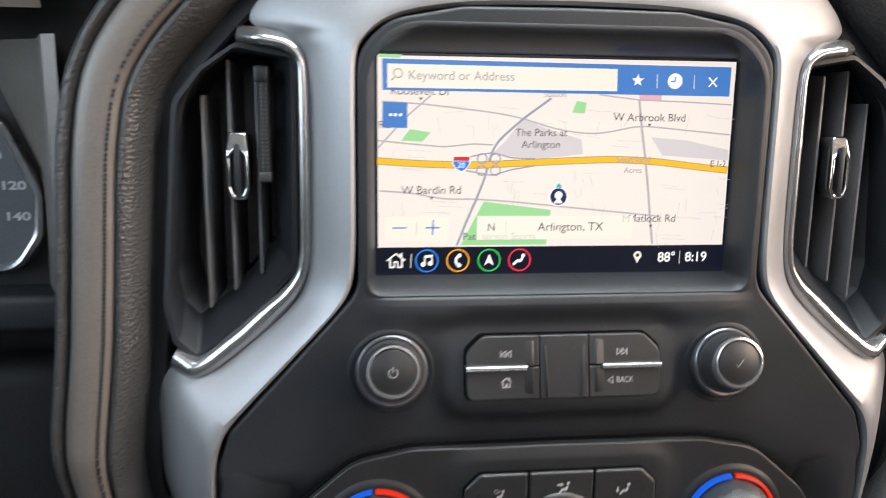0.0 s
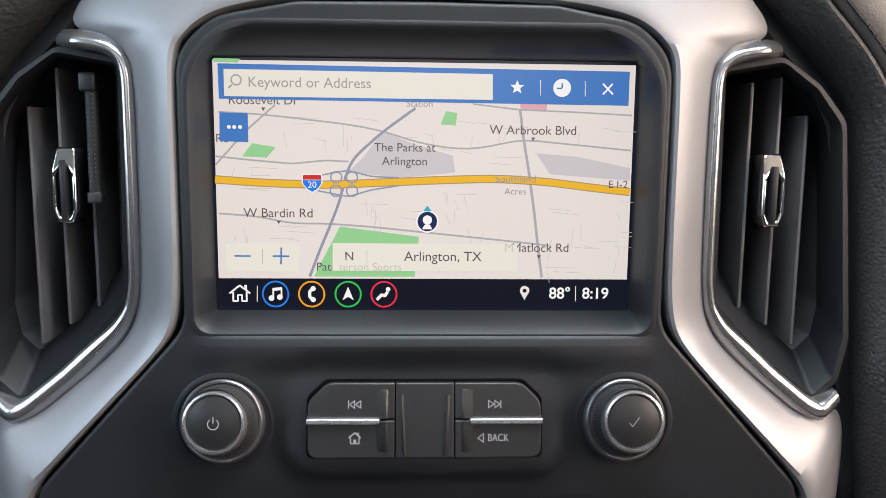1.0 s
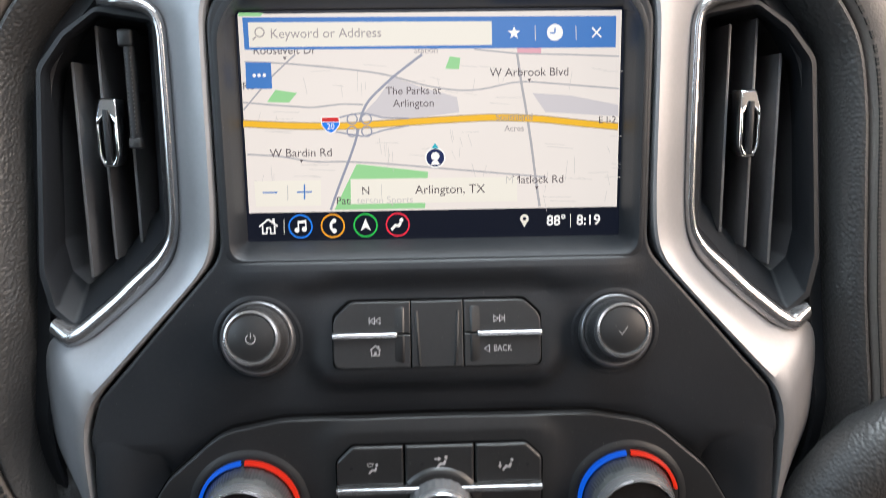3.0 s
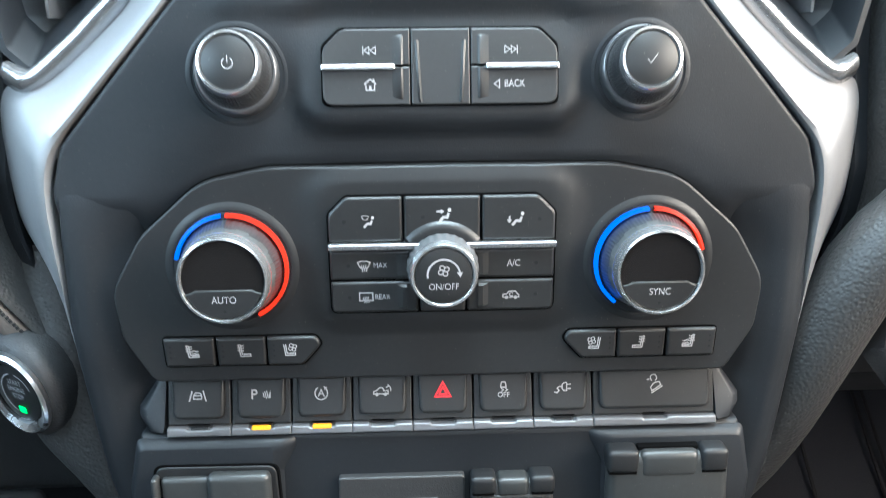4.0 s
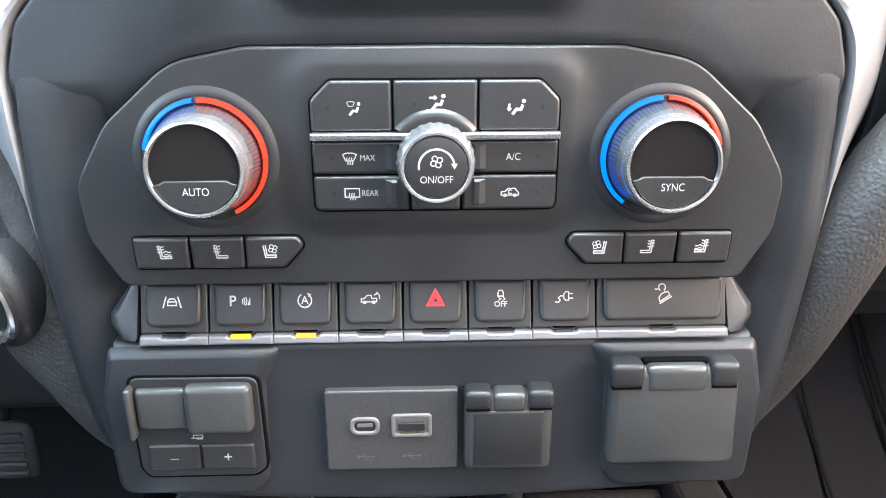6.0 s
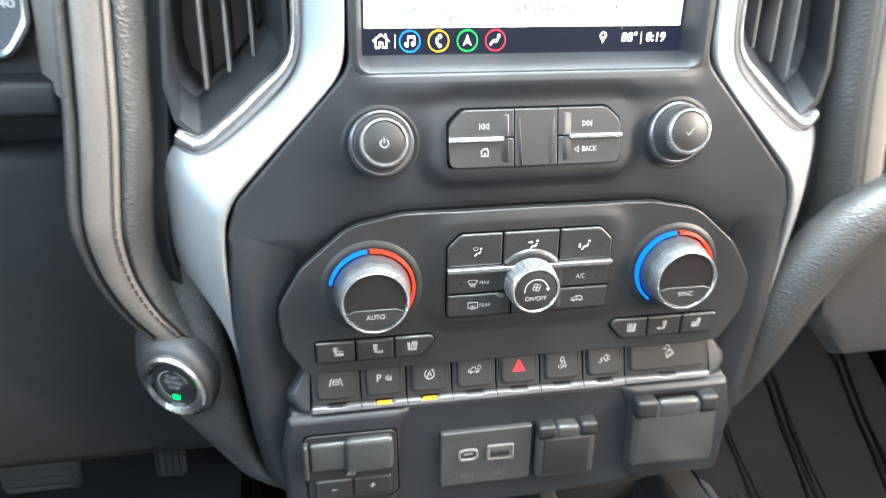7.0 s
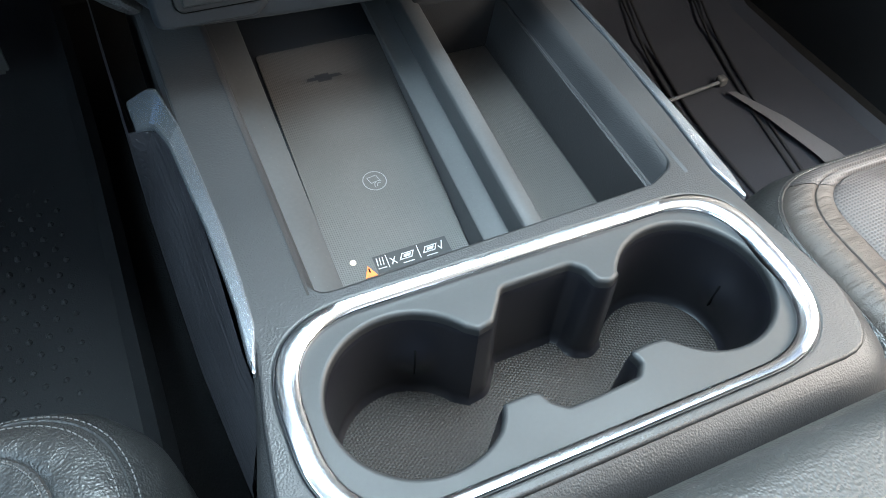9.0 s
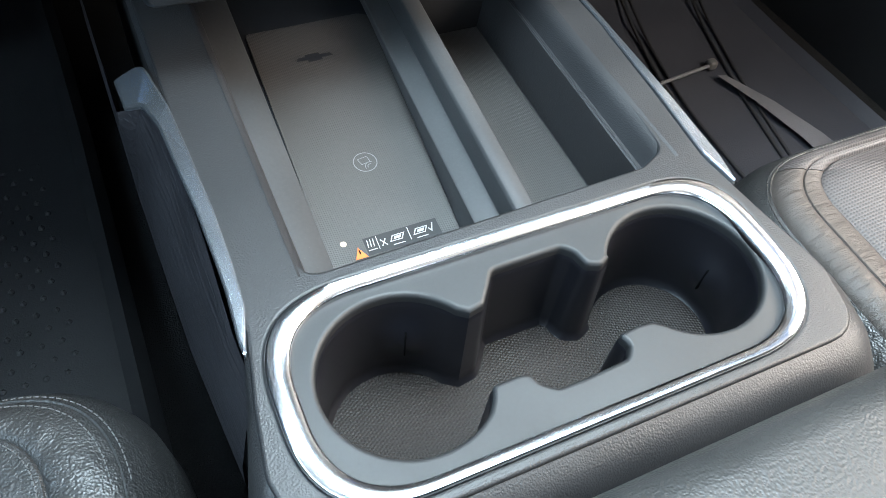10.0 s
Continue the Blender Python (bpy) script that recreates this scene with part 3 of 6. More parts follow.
face_plate("screen_glass", box2(-0.0885, 0.7785, 0.0885, 0.8845), LAYER, 0.004, INK_BLACK, display, 0.0, "dark glass with a lit map")


def area(name, lines, mt, level, label=""):
    return part(name, flat_bm(lines, LAYER - 0.0001 - 0.00006 * level), mt, display, label, smooth=False)


def disc(u, v, r, n=28):
    cx, cz = g(u, v)
    return circle(cx, cz, r / 800 * 0.1740, n)


def band(u, v, r0, r1, a0=0.0, a1=360.0, n=40):
    """A ring, or part of one, as quads."""
    cx, cz = g(u, v)
    r0, r1 = r0 / 800 * 0.1740, r1 / 800 * 0.1740
    out = []
    for k in range(n):
        s, t = (radians(a0 + (a1 - a0) * q / n) for q in (k, k + 1))
        out.append([(cx + r * math.cos(w), cz + r * math.sin(w)) for r, w in ((r0, s), (r1, s), (r1, t), (r0, t))])
    return out


def line(points, w):
    """A road of a width in grid units, eased, as one strip of quads."""
    pts = smooth_path(gl(points), 36, 2) if len(points) > 2 else resample(gl(points), 2)
    w = w / 800 * 0.1740
    edge = stroke(pts, w)
    n = len(pts)
    return [[edge[i], edge[i + 1], edge[2 * n - 2 - i], edge[2 * n - 1 - i]] for i in range(n - 1)]


def caption(words, u, v, size, mt, level=9, align="CENTER", bold=0.0):
    x, z = g(u, v)
    return face_text("map_label", words, x, z, size / 800 * 0.1740, LAYER - 0.0001 - 0.00006 * level, mt, display, align, bold)


area("map_sheet", [gl([(0, 0), (800, 0), (800, 414), (0, 414)])], INK_CREAM, 0, "cream map ground")
area("park", [gl([(235, 312), (388, 331), (380, 410), (184, 410)])], INK_GREEN, 1)
area("park", [gl([(70, 154), (115, 161), (97, 181), (51, 179)])], INK_GREEN, 1)
area("park", [gl([(438, 90), (460, 93), (457, 117), (428, 115)])], INK_GREEN, 1)
area("park", [gl([(2, -3), (53, -2), (47, 5), (2, 4)])], INK_GREEN, 1)
area("built_up_area", [gl([(280, 179), (318, 130), (382, 154), (452, 174), (457, 206), (360, 217), (296, 212), (252, 206)])], INK_LILAC, 1)
area("built_up_area", [gl([(613, 168), (694, 174), (797, 195), (798, 219), (641, 208)])], INK_LILAC, 1)
area("district", [gl([(579, 71), (631, 74), (631, 88), (581, 86)])], INK_PINK, 1)
random.seed(4)
_lanes = []
for a, b in (((10, 195), (122, 244)), ((274, 255), (382, 298)), ((436, 239), (524, 336)), ((631, 249), (787, 401)), ((125, 98), (275, 152)), ((435, 98), (768, 141)), ((12, 304), (142, 347)), ((643, 304), (793, 401)), ((296, 130), (533, 195))):
    for _ in range(9):
        u, v = random.uniform(a[0], b[0]), random.uniform(a[1], b[1])
        if random.random() < 0.5:
            _lanes += line([(u, v), (u + random.uniform(-8, 8), v + random.uniform(15, 45))], 1.0)
        else:
            _lanes += line([(u, v), (u + random.uniform(20, 60), v + random.uniform(-2, 6))], 1.0)
tagged(area("street_web", _lanes, INK_LANE, 2), kind="stuff")
area("grey_road", line([(9, 96), (93, 100), (253, 117), (318, 128), (382, 150), (468, 163), (522, 157), (580, 141), (640, 147), (797, 161)], 3.2), INK_GREY, 3)
area("grey_road", line([(-0, 179), (59, 185), (145, 192), (210, 185), (253, 187)], 3.2), INK_GREY, 3)
area("grey_road", line([(1, 195), (60, 130), (115, 82)], 3.5), INK_GREY, 3)
area("grey_road", line([(4, 288), (78, 293), (143, 307), (208, 306), (295, 312), (425, 325), (578, 340), (644, 347)], 3.4), INK_GREY, 3)
area("grey_road", line([(489, 76), (580, 86), (681, 89), (796, 94)], 3.0), INK_GREY, 3)
area("trunk_road", line([(380, 85), (318, 130), (263, 179), (249, 206), (236, 260), (219, 304), (196, 358), (176, 410)], 5.2), INK_ROAD, 4)
area("trunk_road", line([(580, 87), (588, 141), (600, 206), (612, 282), (622, 358), (630, 410)], 5.2), INK_GREY, 4)
area("motorway_edge", line([(-1, 223), (90, 229), (209, 232), (306, 227), (425, 221), (533, 217), (630, 222), (728, 234), (798, 241)], 16), INK_EDGE, 5)
area("motorway", line([(-1, 223), (90, 229), (209, 232), (306, 227), (425, 221), (533, 217), (630, 222), (728, 234), (798, 241)], 12), INK_GOLD, 6, "yellow motorway line")
for p in ((229, 217), (259, 217), (228, 243), (259, 243)):
    area("slip_road", band(*p, 9, 12), INK_ROAD, 7)
area("slip_road", line([(193, 215), (225, 208), (252, 204), (296, 215), (349, 217)], 3), INK_ROAD, 7)
area("slip_road", line([(193, 243), (225, 249), (252, 254), (295, 241), (349, 232)], 3), INK_ROAD, 7)
cu, cv = (183, 228)
area("route_shield", [gl([(cu - 19, cv - 17), (cu + 19, cv - 17), (cu + 20, cv), (cu + 10, cv + 14), (cu, cv + 19), (cu - 10, cv + 14), (cu - 20, cv)])], INK_WHITE, 8)
area("shield_crown", [gl([(cu - 17, cv - 15), (cu + 17, cv - 15), (cu + 18, cv - 6), (cu - 18, cv - 6)])], INK_RED, 9)
area("shield_field", [gl([(cu - 18, cv - 5), (cu + 18, cv - 5), (cu + 17, cv + 2), (cu + 9, cv + 12), (cu, cv + 17), (cu - 9, cv + 12), (cu - 17, cv + 2)])], INK_LINK, 9)
caption("20", cu, cv + 4, 17, INK_WHITE, 10)
caption("Roosevelt Dr", *(93, 74), 24, INK_TEXT, 8)
caption("Station", *(388, 77), 18, INK_SOFT, 8)
caption("The Parks at", *(360, 160), 23, INK_TEXT, 9)
caption("Arlington", *(360, 186), 23, INK_TEXT, 9)
caption("W Arbrook Blvd", *(606, 125), 24.5, INK_TEXT, 9)
caption("Southland", *(574, 218), 20, INK_SOFT, 9)
caption("Acres", *(574, 242), 18, INK_SOFT, 9)
caption("E I-2", *(774, 227), 21, INK_TEXT, 9)
caption("W Bardin Rd", *(118, 287), 25, INK_TEXT, 9)
caption("Matlock Rd", *(626, 352), 24.5, INK_TEXT, 6)
caption("Harold", *(281, 364), 22, INK_SOFT, 6)
caption("Patterson Sports", *(278, 391), 23, INK_SOFT, 7)
caption("Rd", *(14, 146), 22, INK_TEXT, 6)
for p in ((93, 90), (606, 141), (118, 304), (623, 369)):
    area("label_tick", [gl([(p[0] - 4, p[1] - 3), (p[0] + 4, p[1] - 3), (p[0], p[1] + 4)])], INK_TEXT, 9)
# search bar
bar = area("search_bar", [gl([(10, 7), (788, 12), (788, 76), (11, 72)])], INK_BLUE, 10, "blue search bar")
area("search_field", [gl([(21, 17), (526, 20), (527, 68), (21, 67)])], INK_PALE, 11, "pale search field")
caption("Keyword or Address", *(65, 41), 27, INK_SOFT, 12, "LEFT")
area("magnifier", band(*(44, 37), 8, 10.5) + line([(36, 46), (29, 52)], 3), INK_SOFT, 12)
su, sv = (573, 44)
area("star", [gl([(su + r * math.sin(k * math.pi / 5), sv - r * math.cos(k * math.pi / 5)) for k in range(10) for r in ((14, 6)[k % 2],)])], INK_WHITE, 11)
area("clock_icon", [disc(*(659, 44), 17)], INK_WHITE, 11)
area("clock_pointer_icon", line([(659, 35), (659, 44)], 3) + line([(659, 45), (649, 45)], 3), INK_BLUE, 12)
area("close_icon", line([(737, 35), (757, 55)], 3.4) + line([(756, 35), (738, 55)], 3.4), INK_WHITE, 11)
area("divider", line([(617, 30), (618, 60)], 1.5) + line([(703, 31), (704, 60)], 1.5), INK_PALE, 11)
area("menu_button", [gl([(11, 97), (64, 98), (64, 152), (10, 151)])], INK_BLUE, 10)
area("menu_dots", [disc(*(28, 124), 3.6), disc(*(38, 124), 3.6), disc(*(49, 124), 3.6)], INK_WHITE, 11)
# zoom and place cards
area("zoom_card", [gl([(15, 345), (157, 345), (156, 400), (16, 400)])], INK_PALE, 8)
area("minus", line([(32, 370), (63, 370)], 3), INK_BLUE, 9)
area("plus", line([(105, 370), (137, 370)], 3) + line([(122, 353), (121, 386)], 3), INK_BLUE, 9)
area("card_divider", line([(86, 356), (85, 386)], 1.2), INK_GREY, 9)
area("place_card", [gl([(221, 344), (580, 345), (581, 398), (220, 398)])], INK_PALE, 8)
caption("N", *(253, 370), 24, INK_TEXT, 10)
caption("Arlington, TX", *(435, 370), 27, INK_TEXT, 10)
area("card_divider", line([(287, 356), (287, 386)], 1.2), INK_LANE, 9)
area("label_remnant", [gl([(194, 382), (218, 382), (217, 400), (193, 400)])], INK_GREEN, 8)
caption("Pat", *(203, 391), 23, INK_TEXT, 9)
caption("terson Sports", *(294, 391), 22, INK_LANE, 9)
caption("M", *(564, 352), 24, INK_LANE, 9)
# position marker
pu, pv = (404, 301)
area("marker_rim", [disc(pu, pv, 22)], INK_WHITE, 9)
area("marker_disc", [disc(pu, pv, 19)], INK_NAVY, 10)
area("marker_blob", [disc(pu, pv - 3, 9), gl([(pu - 10, pv + 15), (pu - 5, pv + 6), (pu + 5, pv + 6), (pu + 10, pv + 15)])], INK_WHITE, 11)
area("marker_arrow", [gl([(pu - 8, pv - 20), (pu, pv - 31), (pu + 8, pv - 20)])], INK_TEAL, 11)
# task bar
hu, hv = (40, 445)
area("home_icon", line([(hu - 20, hv - 1), (hu, hv - 17)], 3.6) + line([(hu, hv - 17), (hu + 20, hv - 1)], 3.6) + line([(hu - 13, hv - 4), (hu - 13, hv + 14)], 3.4) + line([(hu + 13, hv - 4), (hu + 13, hv + 14)], 3.4) + line([(hu - 14.5, hv + 14), (hu - 4, hv + 14)], 3.4) + line([(hu + 4, hv + 14), (hu + 14.5, hv + 14)], 3.4) + line([(hu - 4, hv + 15), (hu - 4, hv + 2)], 3.2) + line([(hu + 4, hv + 15), (hu + 4, hv + 2)], 3.2) + line([(hu - 5, hv + 2), (hu + 5, hv + 2)], 3.2) + [gl([(hu + 9, hv - 18), (hu + 14, hv - 18), (hu + 14, hv - 7), (hu + 9, hv - 11)])], INK_WHITE, 1)
area("divider", line([(74, 429), (73, 461)], 1.5), INK_PALE, 1)
for p, mt in (((109, 445), INK_LINK), ((179, 445), INK_AMBER), ((250, 445), INK_LEAF), ((320, 445), INK_ROSE)):
    area("icon_ring", band(*p, 23, 26.5), mt, 1)
u, v = (109, 445)
area("note_icon", [disc(u - 8, v + 8, 5.5), disc(u + 8, v + 6, 5.5), gl([(u - 6, v - 12), (u + 13, v - 14), (u + 13, v - 8), (u - 6, v - 6)]), gl([(u - 6, v - 12), (u - 3, v - 12), (u - 3, v + 8), (u - 6, v + 8)]), gl([(u + 10, v - 13), (u + 13, v - 13), (u + 13, v + 6), (u + 10, v + 6)])], INK_WHITE, 1)
u, v = (179, 445)
area("handset_icon", line([(u + 3, v - 12), (u - 4, v - 5), (u - 4, v + 5), (u + 3, v + 12)], 6) + [disc(u + 3, v - 11, 5), disc(u + 3, v + 11, 5)], INK_WHITE, 1)
u, v = (250, 445)
area("arrow_icon", [gl([(u, v - 15), (u + 11, v + 12), (u, v + 5)]), gl([(u, v - 15), (u, v + 5), (u - 11, v + 12)])], INK_WHITE, 1)
u, v = (320, 445)
area("airflow_icon", [disc(u + 8, v - 10, 4.5)] + line([(u - 14, v + 11), (u - 5, v + 1), (u + 2, v + 3), (u + 7, v - 5)], 6), INK_WHITE, 1)
u, v = (597, 441)
area("pin_icon", band(u, v - 4, 4, 9.5) + [gl([(u - 7, v + 2), (u + 7, v + 2), (u, v + 15)])], INK_PALE, 1)
caption("88\u00b0", *(667, 443), 31, INK_WHITE, 1, "CENTER", 0.00012)
area("divider", line([(698, 428), (699, 458)], 1.5), INK_PALE, 1)
caption("8:19", *(738, 443), 31, INK_WHITE, 1, "CENTER", 0.00012)


# ---- pictograms for the buttons, in millimetres about their middle ----
def mm(points, x, z, k=0.001):
    return [(x + a * k, z + b * k) for a, b in points]


def dot(a, b, r, n=12):
    return [(a + r * math.cos(2 * math.pi * q / n), b + r * math.sin(2 * math.pi * q / n)) for q in range(n)]


def bar_line(pts, w):
    """Quads along a polyline."""
    e = stroke(pts, w)
    n = len(pts)
    return [[e[i], e[i + 1], e[2 * n - 2 - i], e[2 * n - 1 - i]] for i in range(n - 1)]


def arc(a, b, r, t0, t1, w, n=14):
    return bar_line([(a + r * math.cos(radians(t0 + (t1 - t0) * q / n)), b + r * math.sin(radians(t0 + (t1 - t0) * q / n))) for q in range(n + 1)], w)


SEATED = [dot(2.0, 2.4, 0.8)] + bar_line([(-2.2, -2.6), (-0.6, -0.6), (1.0, -0.8), (1.7, 1.0)], 1.1)
SCREENWASH = bar_line([(-2.6, 1.4), (-1.2, 2.0), (1.2, 2.0), (2.6, 1.4), (1.5, -1.0), (-1.5, -1.0), (-2.6, 1.4)], 0.45)
WAVES = [q for a in (-0.9, 0.0, 0.9) for q in bar_line([(a, -2.6), (a + 0.35, -1.7), (a - 0.35, -0.7), (a, 0.3)], 0.4)]
CAR_SIDE = bar_line([(-3.4, -1.2), (-3.4, 0.1), (-1.8, 0.3), (-0.8, 1.5), (2.0, 1.5), (2.9, 0.2), (3.4, -0.2), (3.4, -1.2), (-3.4, -1.2)], 0.45) + [dot(-1.9, -1.3, 0.75), dot(2.0, -1.3, 0.75)]
SEAT = bar_line([(-1.6, 2.3), (-1.2, -1.2), (1.8, -1.2), (1.8, -2.0), (-1.7, -2.0), (-2.3, 2.2)], 0.42)
HEAT = [q for b in (2.2, 1.2, 0.2) for q in bar_line([(-2.8, b), (-2.0, b + 0.3), (-1.2, b - 0.2), (-0.4, b + 0.1)], 0.35)]
FAN = [q for t in range(4) for q in arc(1.15 * math.cos(t * math.pi / 2 + 0.5), 1.15 * math.sin(t * math.pi / 2 + 0.5), 0.80, t * 90 - 100, t * 90 + 200, 0.38, 12)] + [dot(0, 0, 0.45)]
ICONS = {
    "demist_feet": [[(a * 0.55 - 0.8, b * 0.55 + 1.4) for a, b in q] for q in SCREENWASH] + [[(a * 0.85 + 0.5, b * 0.85 - 0.4) for a, b in q] for q in SEATED],
    "face": SEATED + bar_line([(-3.4, 1.8), (-1.6, 1.8)], 0.8) + [[(-1.6, 2.9), (-0.2, 1.8), (-1.6, 0.7)]],
    "feet": [[(a + 0.8, b) for a, b in q] for q in SEATED] + bar_line([(-2.6, 1.4), (-2.6, -0.2)], 0.8) + [[(-3.7, -0.2), (-1.5, -0.2), (-2.6, -1.6)]],
    "demist": SCREENWASH + WAVES,
    "rear_demist": bar_line([(-2.8, 2.0), (2.8, 2.0), (2.8, -1.4), (-2.8, -1.4), (-2.8, 2.0)], 0.5) + WAVES,
    "recirculate": CAR_SIDE + arc(0.2, 0.1, 0.8, 40, 330, 0.4),
    "seat_heat": SEAT + HEAT + [[(a + 2.2, b - 1.9) for a, b in q] for q in HEAT],
    "back_heat": SEAT + HEAT,
    "seat_fan": SEAT + [[(a * 0.8 + 0.9, b * 0.8 + 1.0) for a, b in q] for q in FAN],
    "lane": bar_line([(-3.6, -2.2), (-2.3, 2.2)], 0.6) + bar_line([(3.6, -2.2), (2.3, 2.2)], 0.6) + bar_line([(-1.7, -1.2), (1.7, -1.2), (1.7, 0.2), (1.0, 1.3), (-1.0, 1.3), (-1.7, 0.2), (-1.7, -1.2)], 0.5) + bar_line([(-1.7, 0.2), (1.7, 0.2)], 0.5),
    "park": arc(0.2, 0, 1.2, -40, 40, 0.4) + arc(0.2, 0, 2.0, -40, 40, 0.4) + arc(0.2, 0, 2.8, -35, 35, 0.4) + [[(3.2, -1.5), (4.4, -1.5), (4.4, 1.8)]],
    "stop_start": arc(0, 0, 2.7, 120, 420, 0.55) + [[(1.0, 2.9), (2.7, 2.4), (1.5, 1.2)]],
    "tailgate": bar_line([(-3.6, -0.9), (-3.6, 0.2), (-2.2, 0.5), (-1.2, 1.6), (0.4, 1.6), (0.6, 0.4), (2.6, 0.4), (2.6, -0.9), (-3.6, -0.9)], 0.5) + [dot(-2.2, -1.1, 0.75), dot(1.4, -1.1, 0.75)] + bar_line([(1.6, 1.6), (3.0, 2.4)], 0.5) + arc(1.2, 0.6, 2.6, -10, 60, 0.45),
    "warning": bar_line([(-3.4, -2.6), (3.4, -2.6), (0, 3.4), (-3.4, -2.6)], 0.7) + bar_line([(-1.7, -1.6), (1.7, -1.6), (0, 1.4), (-1.7, -1.6)], 0.55),
    "stability": bar_line([(-1.1, 0.6), (-1.1, 1.7), (-0.7, 2.8), (0.7, 2.8), (1.1, 1.7), (1.1, 0.6), (-1.1, 0.6)], 0.55) + bar_line([(-1.0, 0.2), (0.1, -0.5), (-0.9, -1.1)], 0.4) + bar_line([(0.9, 0.2), (1.8, -0.5), (0.8, -1.1)], 0.4),
    "plug": bar_line([(-4.2, -1.9), (-2.8, -2.2), (-2.0, -1.3), (-2.8, -0.4), (-1.8, 0.4), (-0.6, 0.2)], 0.5) + bar_line([(1.4, 1.9), (0.2, 1.9), (-0.6, 1.0), (-0.6, -0.6), (0.2, -1.4), (1.4, -1.4), (1.4, 1.9)], 0.5) + bar_line([(1.4, 1.2), (3.2, 1.2)], 0.5) + bar_line([(1.4, -0.6), (3.2, -0.6)], 0.5),
    "descent": bar_line([(-1.4, -2.4), (2.6, 0.0), (1.9, 1.4), (0.4, 1.2), (-1.0, 0.4), (-1.9, -1.0), (-1.4, -2.4)], 0.5) + bar_line([(-1.6, -3.3), (3.4, -0.4)], 0.5) + arc(-0.6, 3.1, 1.4, -60, 240, 0.5) + bar_line([(-3.6, 2.4), (-2.4, 2.4)], 0.6),
    "power": arc(0, 0, 2.3, 125, 415, 0.42) + bar_line([(0, 0.3), (0, 3.1)], 0.42),
    "tick": bar_line([(-2.2, 0.0), (-0.8, -1.7), (2.2, 2.2)], 0.35),
    "rewind": bar_line([(-2.6, 1.6), (-2.6, -1.6)], 0.35) + bar_line([(-0.2, 1.4), (-2.2, 0), (-0.2, -1.4), (-0.2, 1.4)], 0.32) + bar_line([(2.3, 1.4), (0.2, 0), (2.3, -1.4), (2.3, 1.4)], 0.32),
    "forward": bar_line([(2.6, 1.6), (2.6, -1.6)], 0.35) + bar_line([(0.2, 1.4), (2.2, 0), (0.2, -1.4), (0.2, 1.4)], 0.32) + bar_line([(-2.3, 1.4), (-0.2, 0), (-2.3, -1.4), (-2.3, 1.4)], 0.32),
    "home": bar_line([(-2.4, 0.2), (0, 2.2), (2.4, 0.2)], 0.55) + bar_line([(-1.7, 0.2), (-1.7, -2.0), (1.7, -2.0), (1.7, 0.2)], 0.45) + [[(-0.5, -2.0), (0.5, -2.0), (0.5, -0.4), (-0.5, -0.4)], [(1.0, 2.3), (1.7, 2.3), (1.7, 1.0), (1.0, 1.6)]],
    "trailer": bar_line([(-2.2, 0.9), (2.2, 0.9), (2.2, -0.8), (-3.4, -0.8)], 0.5) + bar_line([(-2.2, 0.9), (-2.2, -0.8)], 0.5) + [dot(0.0, -1.0, 0.7), dot(1.5, -1.0, 0.7)],
    "usb": bar_line([(-3.0, 0), (2.6, 0)], 0.4) + [dot(-3.0, 0, 0.7), [(2.4, 0.7), (3.6, 0), (2.4, -0.7)]] + bar_line([(-1.6, 0), (-0.6, 1.2), (0.8, 1.2)], 0.35) + bar_line([(-0.8, 0), (0.2, -1.2), (1.2, -1.2)], 0.35),
    "fan": FAN,
}


def icon(kind, x, z, front, mt, parent, k=0.001, lean=0.0):
    bm = bmesh.new()
    for q in ICONS[kind]:
        try:
            bm.faces.new([bm.verts.new((a, front + lean * (b - z), b)) for a, b in mm(q, x, z, k)])
        except ValueError:
            pass
    return part("marking", bm, mt, parent, smooth=False)


def leaned(ob, lean, z0):
    """Leans a part's mesh back towards its top."""
    for v in ob.data.vertices:
        v.co.y += lean * (v.co.z - z0)
    return ob


def key_cap(name, line, front, parent, thick=0.006, bevel=0.0012, mt=None):
    return face_plate(name, [line], front, thick, mt or BUTTON, parent, bevel, res=3)


def step_ridge(s, x0, x1, x2, z0, z1, front, key):
    """The raised inner end of a key: a flat step and a bevel that faces outward."""
    rows = []
    for z, k in ((z0 - 0.0004, 0.0), (z0 + 0.0006, 1.0), (z1 - 0.0006, 1.0), (z1 + 0.0004, 0.0)):
        rows.append([(s * x0, front - 0.0008 * k - 0.0001, z), (s * x1, front - 0.0008 * k - 0.0001, z), (s * x2, front + 0.0001, z)])
    return part("ridge", loft(rows, closed=False), BUTTON, key, smooth=False)


